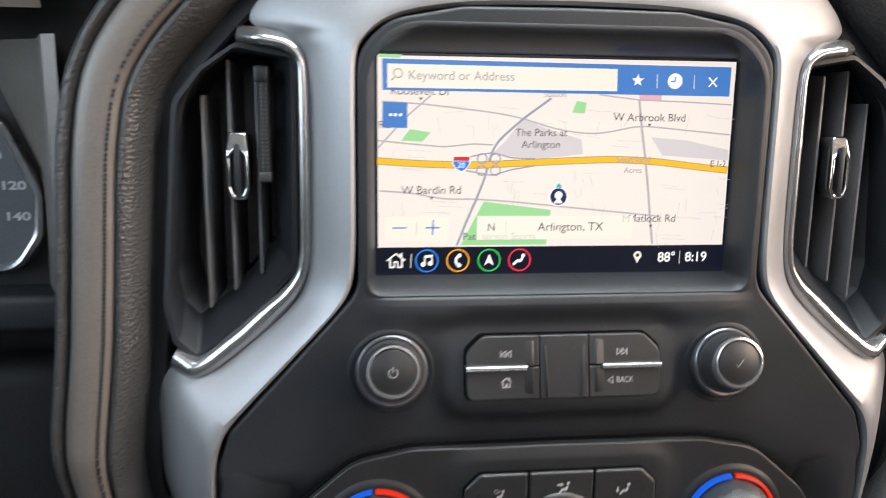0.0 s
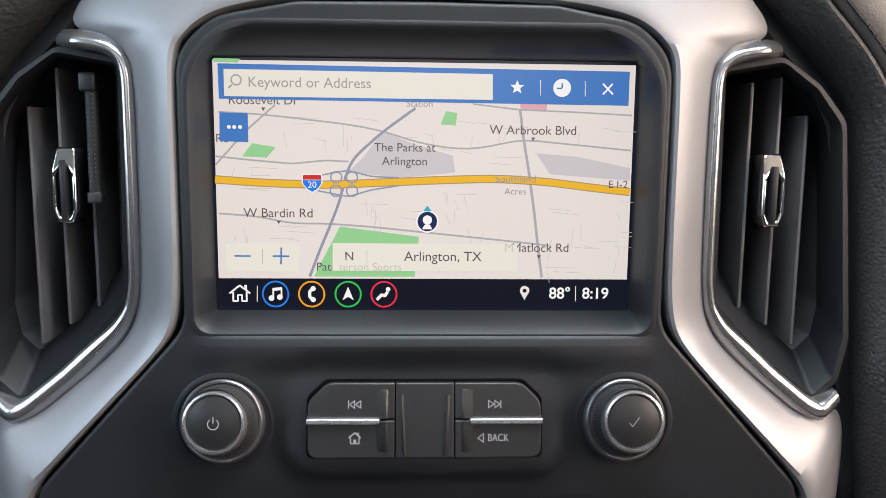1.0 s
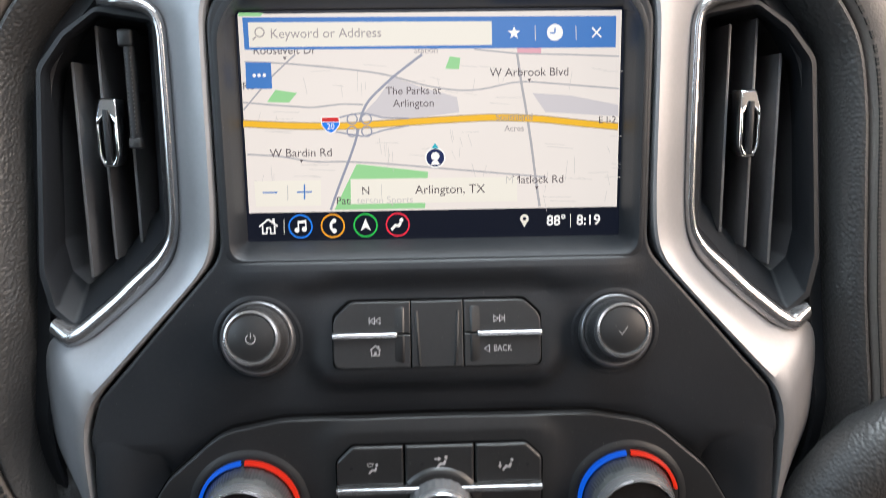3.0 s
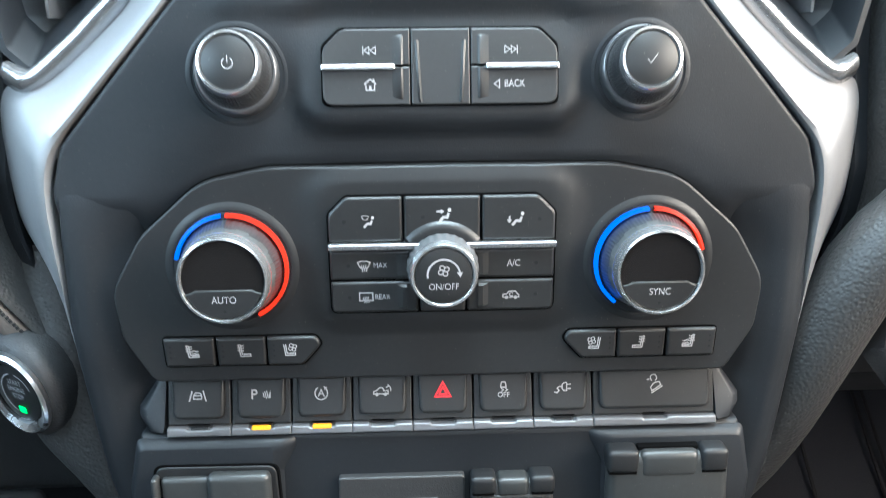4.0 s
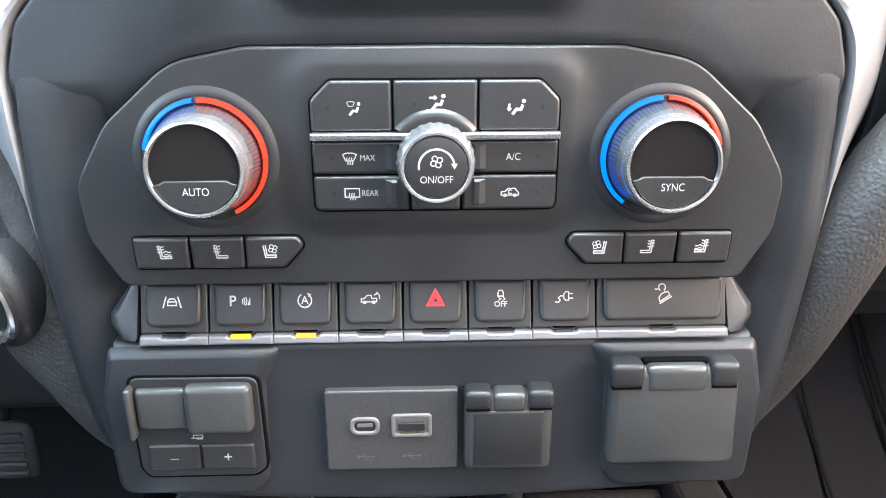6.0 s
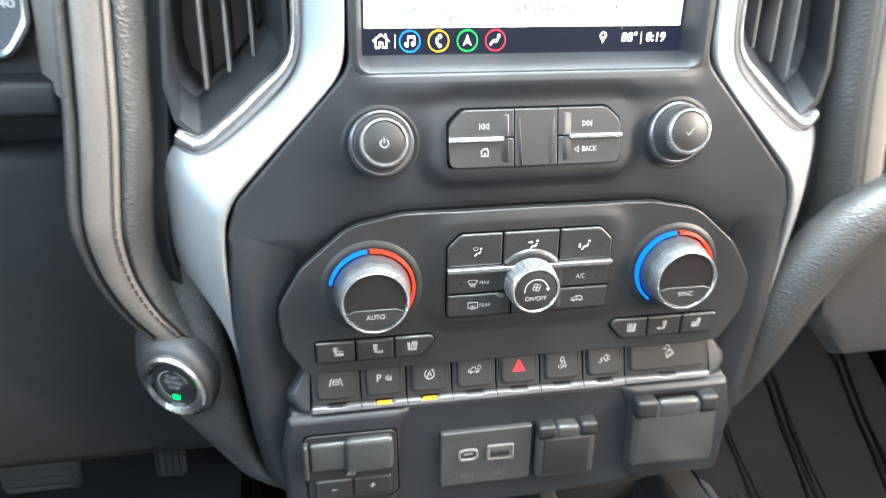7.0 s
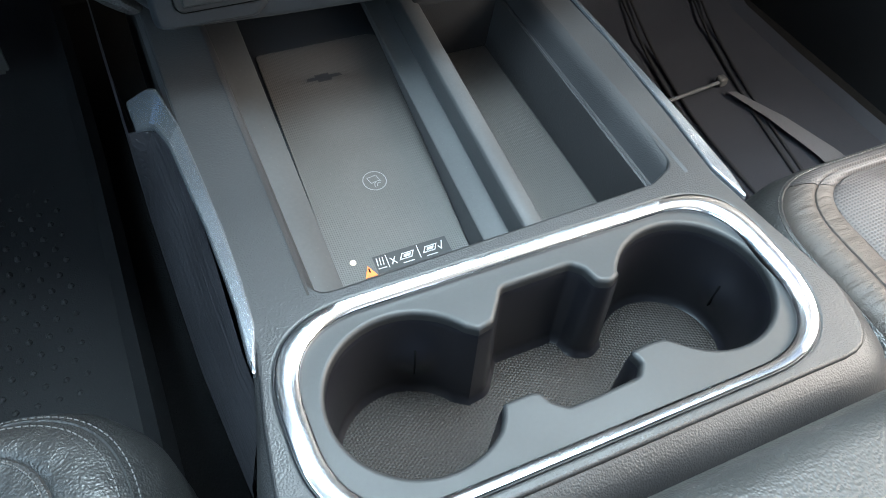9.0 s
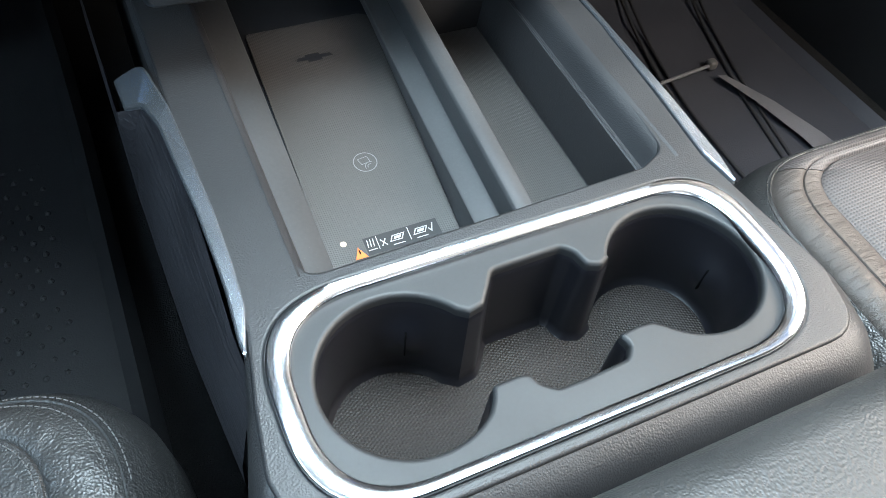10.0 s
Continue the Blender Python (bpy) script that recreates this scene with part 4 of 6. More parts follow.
# ---- media keys ----
LEAN = 0.20
media = thing("media_key_panel", "black media keys with chrome bars under the touchscreen", "control panel")
# black plate proud of the fascia paints the shade between the media keys
leaned(face_plate("recess", [rpoly([(-0.0475, 0.7246), (0.0475, 0.7246), (0.0475, 0.7482, 0.004), (0.0401, 0.7550, 0.004), (-0.0401, 0.7550, 0.004), (-0.0475, 0.7482, 0.004)], 0.003)], 0.0070, 0.006, GAPSHADE, media, 0.0), LEAN, 0.74)
MEDIA_KEYS = (
    ("rewind_key", [(-0.0469, 0.7404), (-0.0121, 0.7404), (-0.0121, 0.7544), (-0.0392, 0.7544, 0.007), (-0.0469, 0.7470, 0.007)], "rewind", -0.0280, 0.7462),
    ("home_key", [(-0.0469, 0.7251, 0.0045), (-0.0121, 0.7251), (-0.0121, 0.7398), (-0.0469, 0.7398)], "home", -0.0280, 0.7330),
    ("blank_key", [(-0.0117, 0.7251), (0.0117, 0.7251), (0.0117, 0.7544), (-0.0117, 0.7544)], "", 0, 0),
    ("forward_key", [(0.0121, 0.7404), (0.0469, 0.7404), (0.0469, 0.7470, 0.007), (0.0392, 0.7544, 0.007), (0.0121, 0.7544)], "forward", 0.0280, 0.7462),
    ("back_key", [(0.0121, 0.7251), (0.0469, 0.7251, 0.0045), (0.0469, 0.7398), (0.0121, 0.7398)], "", 0.0280, 0.7330),
)
for name, line_, pic, x, z in MEDIA_KEYS:
    key = leaned(key_cap(name, rpoly(line_, 0.0005, 6), 0.0050, media, bevel=0.0006), LEAN, 0.74)
    if pic:
        icon(pic, x, z, 0.0048 + LEAN * (z - 0.74), MARK, key, 0.0010, LEAN)
    if name == "blank_key":
        for sx in (-1, 1):
            rows = [[(sx * (0.0102 - lean), 0.0046, z), (sx * (0.0094 - lean), 0.0036 + 0.0010 * fade, z), (sx * (0.0086 - lean), 0.0050, z)] for z, lean, fade in ((0.7262, 0.0016, 0.9), (0.7276, 0.0012, 0.0), (0.7380, 0.0006, 0.2), (0.7500, 0.0, 0.9))]
            leaned(part("ridge", loft(rows, closed=False), BUTTON, key), LEAN, 0.74)
    else:
        sx = -1 if x < 0 else 1
        z0, z1 = min(p[1] for p in line_), max(p[1] for p in line_)
        z0, z1 = (z0 + 0.0022, z1 - 0.0004) if z < 0.74 else (z0 + 0.0004, z1 - 0.0022)
        rows = [[(sx * 0.0146, 0.0052, zz), (sx * 0.0150, 0.0051 - 0.0005 * k, zz), (sx * 0.0156, 0.0051 - 0.0009 * k, zz), (sx * 0.0164, 0.0051 - 0.0008 * k, zz), (sx * 0.0180, 0.0051 - 0.0003 * k, zz), (sx * 0.0205, 0.0052, zz)] for zz, k in ((z0, 0.0 if z < 0.74 else 1.0), (z0 + 0.0012, 1.0), (z1 - 0.0012, 1.0), (z1, 1.0 if z < 0.74 else 0.0))]
        leaned(part("ridge", loft(rows, closed=False), BUTTON, key), LEAN, 0.74)
    if name == "back_key":
        leaned(face_text("marking", "BACK", 0.0295, 0.7330, 0.0040, 0.0048, MARK, key, wide=0.82), LEAN, 0.74)
        leaned(part("marking", flat_bm(bar_line([(0.0235, 0.7346), (0.0212, 0.7330), (0.0235, 0.7314), (0.0235, 0.7346)], 0.0003), 0.0048), MARK, key, smooth=False), LEAN, 0.74)
for s in (-1, 1):
    leaned(face_plate("chrome_bar", [box2(min(s * 0.0180, s * 0.0474), 0.7388, max(s * 0.0180, s * 0.0474), 0.7412, 0.0006)], 0.0026, 0.005, EDGE, media, 0.0008, "chrome bar", res=3), LEAN, 0.74)


def knurled(cx, cz, r0, r1, y0, y1, teeth=60, tilt=0.0, depth=0.985):
    rings = []
    for k in range(5):
        s = k / 4
        y, r = y0 + (y1 - y0) * s, r0 + (r1 - r0) * s
        n = teeth * 4
        rings.append([(cx + rr * math.cos(2 * math.pi * q / n), y, cz + tilt * (y - y0) + rr * math.sin(2 * math.pi * q / n)) for q in range(n) for rr in (r * (1.0 if q % 4 < 2 else depth),)])
    return loft(rings)


def audio_knob(x, z, name, label, pic):
    """A knob whose axis rises towards the seats; z is the middle of its skirt."""
    knob = thing(name, label, "knob", "audio knobs")
    t = (0.0, -0.36)
    up = 0.0052
    part("collar", turned(x, z, [(0.0214, 0.0116), (0.0200, 0.0108), (0.0188, 0.0108), (0.0178, 0.0118), (0.0174, 0.0135)], 64, cap1=False), FASCIA, knob)
    made = [
        part("skirt", turned(x, z, [(0.0169, 0.0130), (0.0169, 0.0092), (0.0165, 0.0078), (0.0158, 0.0072), (0.0151, 0.0074)], 64, tilt=t, cap1=False), SMOKED, knob, "smoked chrome skirt"),
        part("grip", knurled(x, z + 0.0016, 0.0152, 0.0124, 0.0080, -0.0030, 64, -0.36), KNURL, knob, "knurled smoked chrome grip"),
        part("chrome_rim", turned(x, z + up - 0.0006, [(0.0125, -0.0020), (0.0123, -0.0042), (0.0118, -0.0054), (0.0109, -0.0056), (0.0102, -0.0042)], 64, tilt=t, cap1=False), RIMCHROME, knob),
    ]
    face = part("face", turned(x, z + up, [(0.0104, -0.0040), (0.0102, -0.0048), (0.0097, -0.0051)], 64, tilt=t), BUTTON, knob)
    made += [face, icon(pic, x, z + up + 0.0002, -0.0054, MARK, face, 0.0009)]
    for ob in made:
        leaned(ob, 0.16, z + up)
    return knob


audio_knob(-0.0815, 0.7370, "volume_knob", "black power and volume knob with chrome rim", "power")
audio_knob(0.0820, 0.7370, "tuning_knob", "black tuning knob with chrome rim and tick mark", "tick")

# ---- climate panel ----
climate = thing("climate_panel", "black climate control panel with keys under the audio knobs", "control panel")
# black outline painted as the shaded gap round the climate plate
face_plate("gap_shade", [[(p[0] * 1.006, (p[1] - 0.655) * 1.012 + 0.655) for p in CLIM]], 0.0094, 0.012, GAPSHADE, climate, 0.0)
plate = face_plate("plate", [CLIM], 0.0055, 0.012, FACE, climate, 0.0010, res=3)
swelled(plate, np.linspace(-0.14, 0.14, 60), np.linspace(0.607, 0.700, 36), lambda x, z: -0.0023 * mound(x, z, 0.0, 0.6640, 0.0510, 0.0290, 0.010), 0.012)
# near-black plate: gap shade between the climate keys, put into colour
face_plate("recess", [rpoly([(-0.0479, 0.6372), (0.0479, 0.6372), (0.0479, 0.6811, 0.004), (0.0401, 0.6889, 0.004), (-0.0401, 0.6889, 0.004), (-0.0479, 0.6811, 0.004)], 0.004)], 0.0022, 0.003, GAPSHADE, climate, 0.0)


def climate_key(name, pts, pic="", x=0.0, z=0.0, words="", wx=0.0, size=0.0045, led=None, ridge=0.0):
    key = key_cap(name, rpoly(pts, 0.0012), 0.0005, climate)
    if pic:
        icon(pic, x, z, 0.0003, MARK, key, 0.00100)
    if words:
        face_text("marking", words, wx, z, size, 0.0003, MARK, key, wide=0.85)
    if x1 := ridge:
        s = 1 if wx + x > 0 else -1
        step_ridge(s, x1, x1 + 0.0020, x1 + 0.0046, z - 0.0050, z + 0.0050, 0.0005, key)
    if led:
        part("indicator", flat_bm([circle(*led, 0.0008, 14)], 0.0003), DARK, key, smooth=False)
    return key


climate_key("demist_feet_key", [(-0.0472, 0.6692), (-0.0166, 0.6692), (-0.0166, 0.6882), (-0.0400, 0.6882, 0.004), (-0.0472, 0.6810, 0.004)], "demist_feet", -0.0310, 0.6780, led=(-0.0405, 0.6780))
climate_key("face_vent_key", [(-0.0158, 0.6692), (-0.0100, 0.6692, 0.002), (-0.0060, 0.6725, 0.004), (0.0060, 0.6725, 0.004), (0.0100, 0.6692, 0.002), (0.0158, 0.6692), (0.0158, 0.6882), (-0.0158, 0.6882)], "face", 0.0010, 0.6800, led=(-0.0080, 0.6795))
climate_key("feet_vent_key", [(0.0166, 0.6692), (0.0472, 0.6692), (0.0472, 0.6810, 0.004), (0.0400, 0.6882, 0.004), (0.0166, 0.6882)], "feet", 0.0305, 0.6780, led=(0.0405, 0.6780))
climate_key("demist_max_key", [(-0.0472, 0.6526), (-0.0120, 0.6526), (-0.0120, 0.6655), (-0.0472, 0.6655)], "demist", -0.0330, 0.6590, "MAX", -0.0262, 0.0032, led=(-0.0395, 0.6590), ridge=0.0150)
climate_key("rear_demist_key", [(-0.0472, 0.6380, 0.003), (-0.0104, 0.6380), (-0.0104, 0.6518), (-0.0472, 0.6518)], "rear_demist", -0.0325, 0.6450, "REAR", -0.0256, 0.0032, led=(-0.0395, 0.6450), ridge=0.0150)
climate_key("air_conditioning_key", [(0.0120, 0.6526), (0.0472, 0.6526), (0.0472, 0.6655), (0.0120, 0.6655)], "", 0.0, 0.6590, "A/C", 0.0300, 0.0041, led=(0.0395, 0.6590), ridge=0.0150)
climate_key("recirculation_key", [(0.0104, 0.6380), (0.0472, 0.6380, 0.003), (0.0472, 0.6518), (0.0104, 0.6518)], "recirculate", 0.0290, 0.6450, led=(0.0395, 0.6450), ridge=0.0150)
climate_key("lower_cap", [(-0.0096, 0.6380), (0.0096, 0.6380), (0.0096, 0.6450), (-0.0096, 0.6450)])
for s in (-1, 1):
    face_plate("chrome_bar", [box2(min(s * 0.0060, s * 0.0476), 0.6661, max(s * 0.0060, s * 0.0476), 0.6689, 0.0006)], -0.0022, 0.006, EDGE, climate, 0.0008, "chrome bar", res=3)

FANGRIP = material("satin_grey_grip", (0.16, 0.16, 0.165), 0.36, metal=0.55, vary=0.06)
fan_knob = thing("fan_knob", "knurled chrome fan speed knob marked on and off", "knob")
part("hump", loft([[(r * math.cos(radians(a)), y, 0.6578 + r * math.sin(radians(a))) for a in range(38, 143, 6)] for r, y in ((0.0200, 0.0006), (0.0192, -0.0004), (0.0182, -0.0011), (0.0168, -0.0013), (0.0150, -0.0010), (0.0140, 0.0006))], closed=False), BUTTON, fan_knob)
part("grip", knurled(0, 0.6578, 0.0154, 0.0142, 0.001, -0.0095, 26, 0.0, 0.975), FANGRIP, fan_knob, "scalloped grey grip")
part("chrome_rim", turned(0, 0.6578, [(0.0143, -0.0090), (0.0141, -0.0112), (0.0132, -0.0126), (0.0124, -0.0126), (0.0116, -0.0115)], 64, cap1=False), RIMCHROME, fan_knob)
_f = part("face", turned(0, 0.6578, [(0.0118, -0.0112), (0.0115, -0.0122), (0.0109, -0.0124)], 64), BUTTON, fan_knob)
icon("fan", 0, 0.6602, -0.0126, MARK, _f, 0.0012)
face_text("marking", "ON/OFF", 0, 0.6533, 0.0038, -0.0126, MARK, _f, wide=0.9)
part("marking", flat_bm([mm(q, 0, 0.6583) for q in arc(0, 0, 6.6, 190, 10, 0.75, 24)] + [mm([(5.3, 1.2), (7.8, 1.2), (6.7, -1.0)], 0, 0.6583)], -0.0126), MARK, _f, smooth=False)

GLOW_BLUE = glowing("lit_blue", (0.004, 0.095, 0.60), 1.1, gloss=0.15)
GLOW_RED = glowing("lit_red", (0.66, 0.022, 0.006), 1.1, gloss=0.15)
TRANSLUCENT = material("smoked_knurled_plastic", (0.034, 0.036, 0.038), 0.30, metal=0.2, vary=0.12)
CROWN = material("castellated_grey", (0.075, 0.078, 0.078), 0.34, metal=0.3, vary=0.1)


def temperature_dial(x, words, blue, red):
    z = 0.6580
    dial = thing("temperature_dial", "chrome-rimmed temperature dial with lit blue and red ring, marked " + words, "dial", "temperature dials")
    part("collar", turned(x, z, [(0.0286, 0.0057), (0.0268, 0.0047), (0.0254, 0.0042), (0.0245, 0.0043), (0.0241, 0.0052)], 72, cap1=False), FACE, dial)
    part("track", turned(x, z, [(0.0243, 0.0044), (0.0200, 0.0034)], 72, cap1=False), DARK, dial)
    for name, mt, (a0, a1), lb in (("blue_arc", GLOW_BLUE, blue, "lit blue arc"), ("red_arc", GLOW_RED, red, "lit red arc")):
        n = 40
        rings = []
        for q in range(n + 1):
            t = radians(a0 + (a1 - a0) * q / n)
            rings.append([(x + r * math.cos(t), y, z + r * math.sin(t)) for r, y in ((0.0238, 0.0042), (0.0237, 0.0020), (0.0224, 0.0014), (0.0222, 0.0040))])
        part(name, loft(rings, closed=False), mt, dial, lb)
    part("grip", knurled(x, z, 0.0214, 0.0186, 0.0036, -0.0080, 80, 0.0, 0.992), TRANSLUCENT, dial, "smoky translucent knurled grip")
    crown = []
    for q in range(241):
        t = 2 * math.pi * q / 240
        low = 0.0018 if (q // 10) % 2 else 0.0034
        crown.append([(x + r * math.cos(t), y, z + r * math.sin(t)) for r, y in ((0.0197, -0.0078 + low), (0.0196, -0.0082 + low), (0.0188, -0.0086))])
    part("crown", loft(crown, closed=False), CROWN, dial, "castellated grey collar")
    part("chrome_rim", turned(x, z, [(0.0189, -0.0080), (0.0186, -0.0118), (0.0180, -0.0138), (0.0171, -0.0141), (0.0165, -0.0128)], 72, cap1=False), RIMCHROME, dial)
    part("display_glass", turned(x, z, [(0.0167, -0.0122), (0.0164, -0.0128)], 72), TINT, dial, "dark glossy display glass")
    low = [(x + 0.0162 * math.cos(radians(t)), z + 0.0162 * math.sin(radians(t))) for t in np.linspace(-160, -20, 26)] + [(x + 0.0130, z - 0.0050), (x + 0.0115, z - 0.0040), (x - 0.0115, z - 0.0040), (x - 0.0130, z - 0.0050)]
    key = face_plate("mode_key", [low], -0.0136, 0.002, BUTTON, dial, 0.0005)
    face_text("marking", words, x, z - 0.0082, 0.0042, -0.0138, MARK, key, wide=0.85)
    part("indicator", flat_bm([circle(x, z - 0.0130, 0.0006, 12)], -0.0138), DARK, key, smooth=False)


temperature_dial(-0.0886, "AUTO", (168, 96), (92, -64))
temperature_dial(0.0886, "SYNC", (232, 94), (89, 12))

# ---- seat heating keys ----
for s, pics in ((-1, ("seat_heat", "back_heat", "seat_fan")), (1, ("seat_heat", "back_heat", "seat_fan"))):
    bank = thing("seat_key_bank", "row of three black seat heating and cooling keys", "control panel", "seat key banks")
    # flat black plate gives the seat keys their painted gap shade
    face_plate("recess", [rpoly([(s * 0.1218, 0.6272), (s * 0.0548, 0.6272, 0.004), (s * 0.0521, 0.6225, 0.003), (s * 0.0608, 0.6126, 0.003), (s * 0.1211, 0.6126)], 0.0025)], 0.0052, 0.002, GAPSHADE, bank, 0.0)
    for k, ((x0, x1), pic) in enumerate(zip(((0.1210, 0.0992), (0.0985, 0.0772), (0.0765, 0.0530)), pics)):
        if k < 2:
            pts = [(s * x0, 0.6264), (s * x1, 0.6264), (s * x1, 0.6134), (s * (x0 - 0.0006), 0.6134)]
        else:
            pts = [(s * x0, 0.6264), (s * 0.0552, 0.6264, 0.003), (s * 0.0530, 0.6225, 0.003), (s * 0.0612, 0.6134, 0.003), (s * x0, 0.6134)]
        key = key_cap("seat_key", rpoly(pts, 0.001), 0.0034, bank, 0.004)
        x = s * ((x0 + x1) / 2 - 0.002 if k < 2 else 0.0665)
        mark = icon(pic, -abs(x), 0.6205, 0.0031, MARK, key, 0.0012)
        if s > 0:
            mark.data.transform(Matrix.Diagonal((-1, 1, 1, 1)))
            mark.data.flip_normals()
        part("indicator", flat_bm([circle(s * (x0 - 0.0030), 0.6205 + d, 0.0005, 10) for d in (-0.0025, 0.0, 0.0025)], 0.0031), DARK, key, smooth=False)

# ---- switch row ----
AMBER = glowing("lit_amber", (1.0, 0.36, 0.005), 1.0)
REDMARK = material("red_marking", (0.75, 0.02, 0.03), 0.4)
row = thing("switch_row", "row of eight black switches with satin chrome lips", "switches")
BOUNDS = (-0.1250, -0.0962, -0.0690, -0.0414, -0.0140, 0.0138, 0.0414, 0.0690, 0.1260)
PICS = ("lane", "park", "stop_start", "tailgate", "warning", "stability", "plug", "descent")


def switch_y(z):
    return 0.0155 - (0.6045 - z) * 0.30


for k, pic in enumerate(PICS):
    a, b = BOUNDS[k] + 0.00025, BOUNDS[k + 1] - 0.00025
    wid = b - a
    mid = (a + b) / 2
    body = face_plate("switch", [rpoly([(a + 0.0002, 0.6045), (a, 0.5822), (mid - 0.0060, 0.5822, 0.0004), (mid - 0.0045, 0.5813, 0.0004), (mid + 0.0045, 0.5813, 0.0004), (mid + 0.0060, 0.5822, 0.0004), (b, 0.5822), (b - 0.0002, 0.6045)], 0.0006)], 0.0155, 0.008, BUTTON, row, 0.0008, res=3)
    leaned(body, 0.30, 0.6045)
    pad = [rpoly([(a + 0.0022, 0.6036, 0.0008), (a + 0.0026, 0.5852, 0.0042), (b - 0.0026, 0.5852, 0.0042), (b - 0.0022, 0.6036, 0.0008)], 0.0006)]
    leaned(face_plate("raised_pad", pad, 0.0132, 0.004, BUTTON, body, 0.0019, res=4), 0.30, 0.6045)
    zi = 0.5960
    icon(pic, mid, zi, switch_y(zi) - 0.0026, REDMARK if pic == "warning" else MARK, body, 0.00105, 0.30)
    if pic == "park":
        leaned(face_text("marking", "P", mid - 0.0028, zi, 0.0060, switch_y(0.6045) - 0.0026, MARK, body, bold=0.00008), 0.30, 0.6045)
    if pic == "stop_start":
        leaned(face_text("marking", "A", mid, zi, 0.0046, switch_y(0.6045) - 0.0026, MARK, body, bold=0.00005), 0.30, 0.6045)
    if pic == "stability":
        leaned(face_text("marking", "OFF", mid, zi - 0.0027, 0.0032, switch_y(0.6045) - 0.0026, MARK, body, bold=0.00005), 0.30, 0.6045)
    lip = [rpoly([(a - 0.0001, 0.5816), (a - 0.0003, 0.5780), (b + 0.0003, 0.5780), (b + 0.0001, 0.5816), (mid + 0.0062, 0.5816, 0.0004), (mid + 0.0050, 0.5808, 0.0004), (mid - 0.0050, 0.5808, 0.0004), (mid - 0.0062, 0.5816, 0.0004)], 0.0004)]
    leaned(face_plate("chrome_lip", lip, 0.0136, 0.008, LIP, body, 0.0008, "satin chrome lip", res=3), 0.30, 0.6045)
    if k in (0, 6):
        leaned(face_plate("indicator", [box2(mid - 0.0038, 0.5804, mid + 0.0038, 0.5815, 0.0004)], 0.0142, 0.002, DARK, body, 0.0002), 0.30, 0.6045)
    if k in (1, 2):
        leaned(face_plate("lit_indicator", [box2(mid - 0.0042, 0.5805, mid + 0.0042, 0.5819, 0.0005)], 0.0132, 0.002, AMBER, body, 0.0003, "lit amber lamp"), 0.30, 0.6045)
for s in (-1, 1):
    a = rpoly([(s * 0.1252, 0.6035), (s * 0.1290, 0.6030), (s * 0.1392, 0.5890), (s * 0.1392, 0.5845), (s * 0.1345, 0.5778), (s * 0.1262, 0.5768)], 0.0016, 4)
    b = rpoly([(s * 0.1253, 0.6022), (s * 0.1284, 0.6014), (s * 0.1338, 0.5896), (s * 0.1334, 0.5858), (s * 0.1308, 0.5806), (s * 0.1264, 0.5792)], 0.0016, 4)
    part("end_cap", loft([[(x + (u - x) * k, switch_y(z) + dy, z + (w - z) * k) for (x, z), (u, w) in zip(a, b)] for k, dy in ((0.0, 0.0140), (0.0, 0.0062), (0.25, 0.0034), (0.6, 0.0012), (0.85, 0.0002), (1.0, 0.0))], True, False, True), FASCIA, row)

# ---- trailer brake control ----
brake = thing("trailer_brake_control", "black trailer brake controller with sliding lever and plus and minus keys", "control panel")
# near-black outline stands in for the shaded gap round the controller
face_plate("frame", [rpoly([(-0.1320, 0.5655), (-0.0755, 0.5650), (-0.0745, 0.5185), (-0.0800, 0.5145), (-0.1275, 0.5145), (-0.1310, 0.5195)], 0.005)], 0.0034, 0.004, GAPSHADE, brake, 0.0002, res=3)
face_plate("recess", [rpoly([(-0.1310, 0.5646), (-0.0764, 0.5641), (-0.0754, 0.5190), (-0.0806, 0.5154), (-0.1271, 0.5154), (-0.1301, 0.5199)], 0.005)], 0.0028, 0.003, FACE, brake, 0.0008, res=3)
part("lever", rounded_box(-0.1072, -0.0030, 0.5392, -0.0786, 0.0045, 0.5626, 0.0034, 5), LEVER, brake)
part("lever_step", rounded_box(-0.1286, 0.0000, 0.5405, -0.1060, 0.0045, 0.5602, 0.0026, 4), LEVER, brake)
part("thumb_rest", rounded_box(-0.1320, -0.0022, 0.5368, -0.1290, 0.0045, 0.5612, 0.0013, 3), LEVER, brake)
for a, b, w in ((-0.1258, -0.1037, "\u2013"), (-0.1030, -0.0800, "+")):
    key = key_cap("step_key", box2(a, 0.5195, b, 0.5322, 0.0015), 0.0012, brake, 0.004, 0.0012, FACE)
    face_text("marking", w, (a + b) / 2, 0.5258, 0.0070, 0.0010, MARK, key)
icon("trailer", -0.1040, 0.5358, 0.0024, MARK, brake, 0.0009)

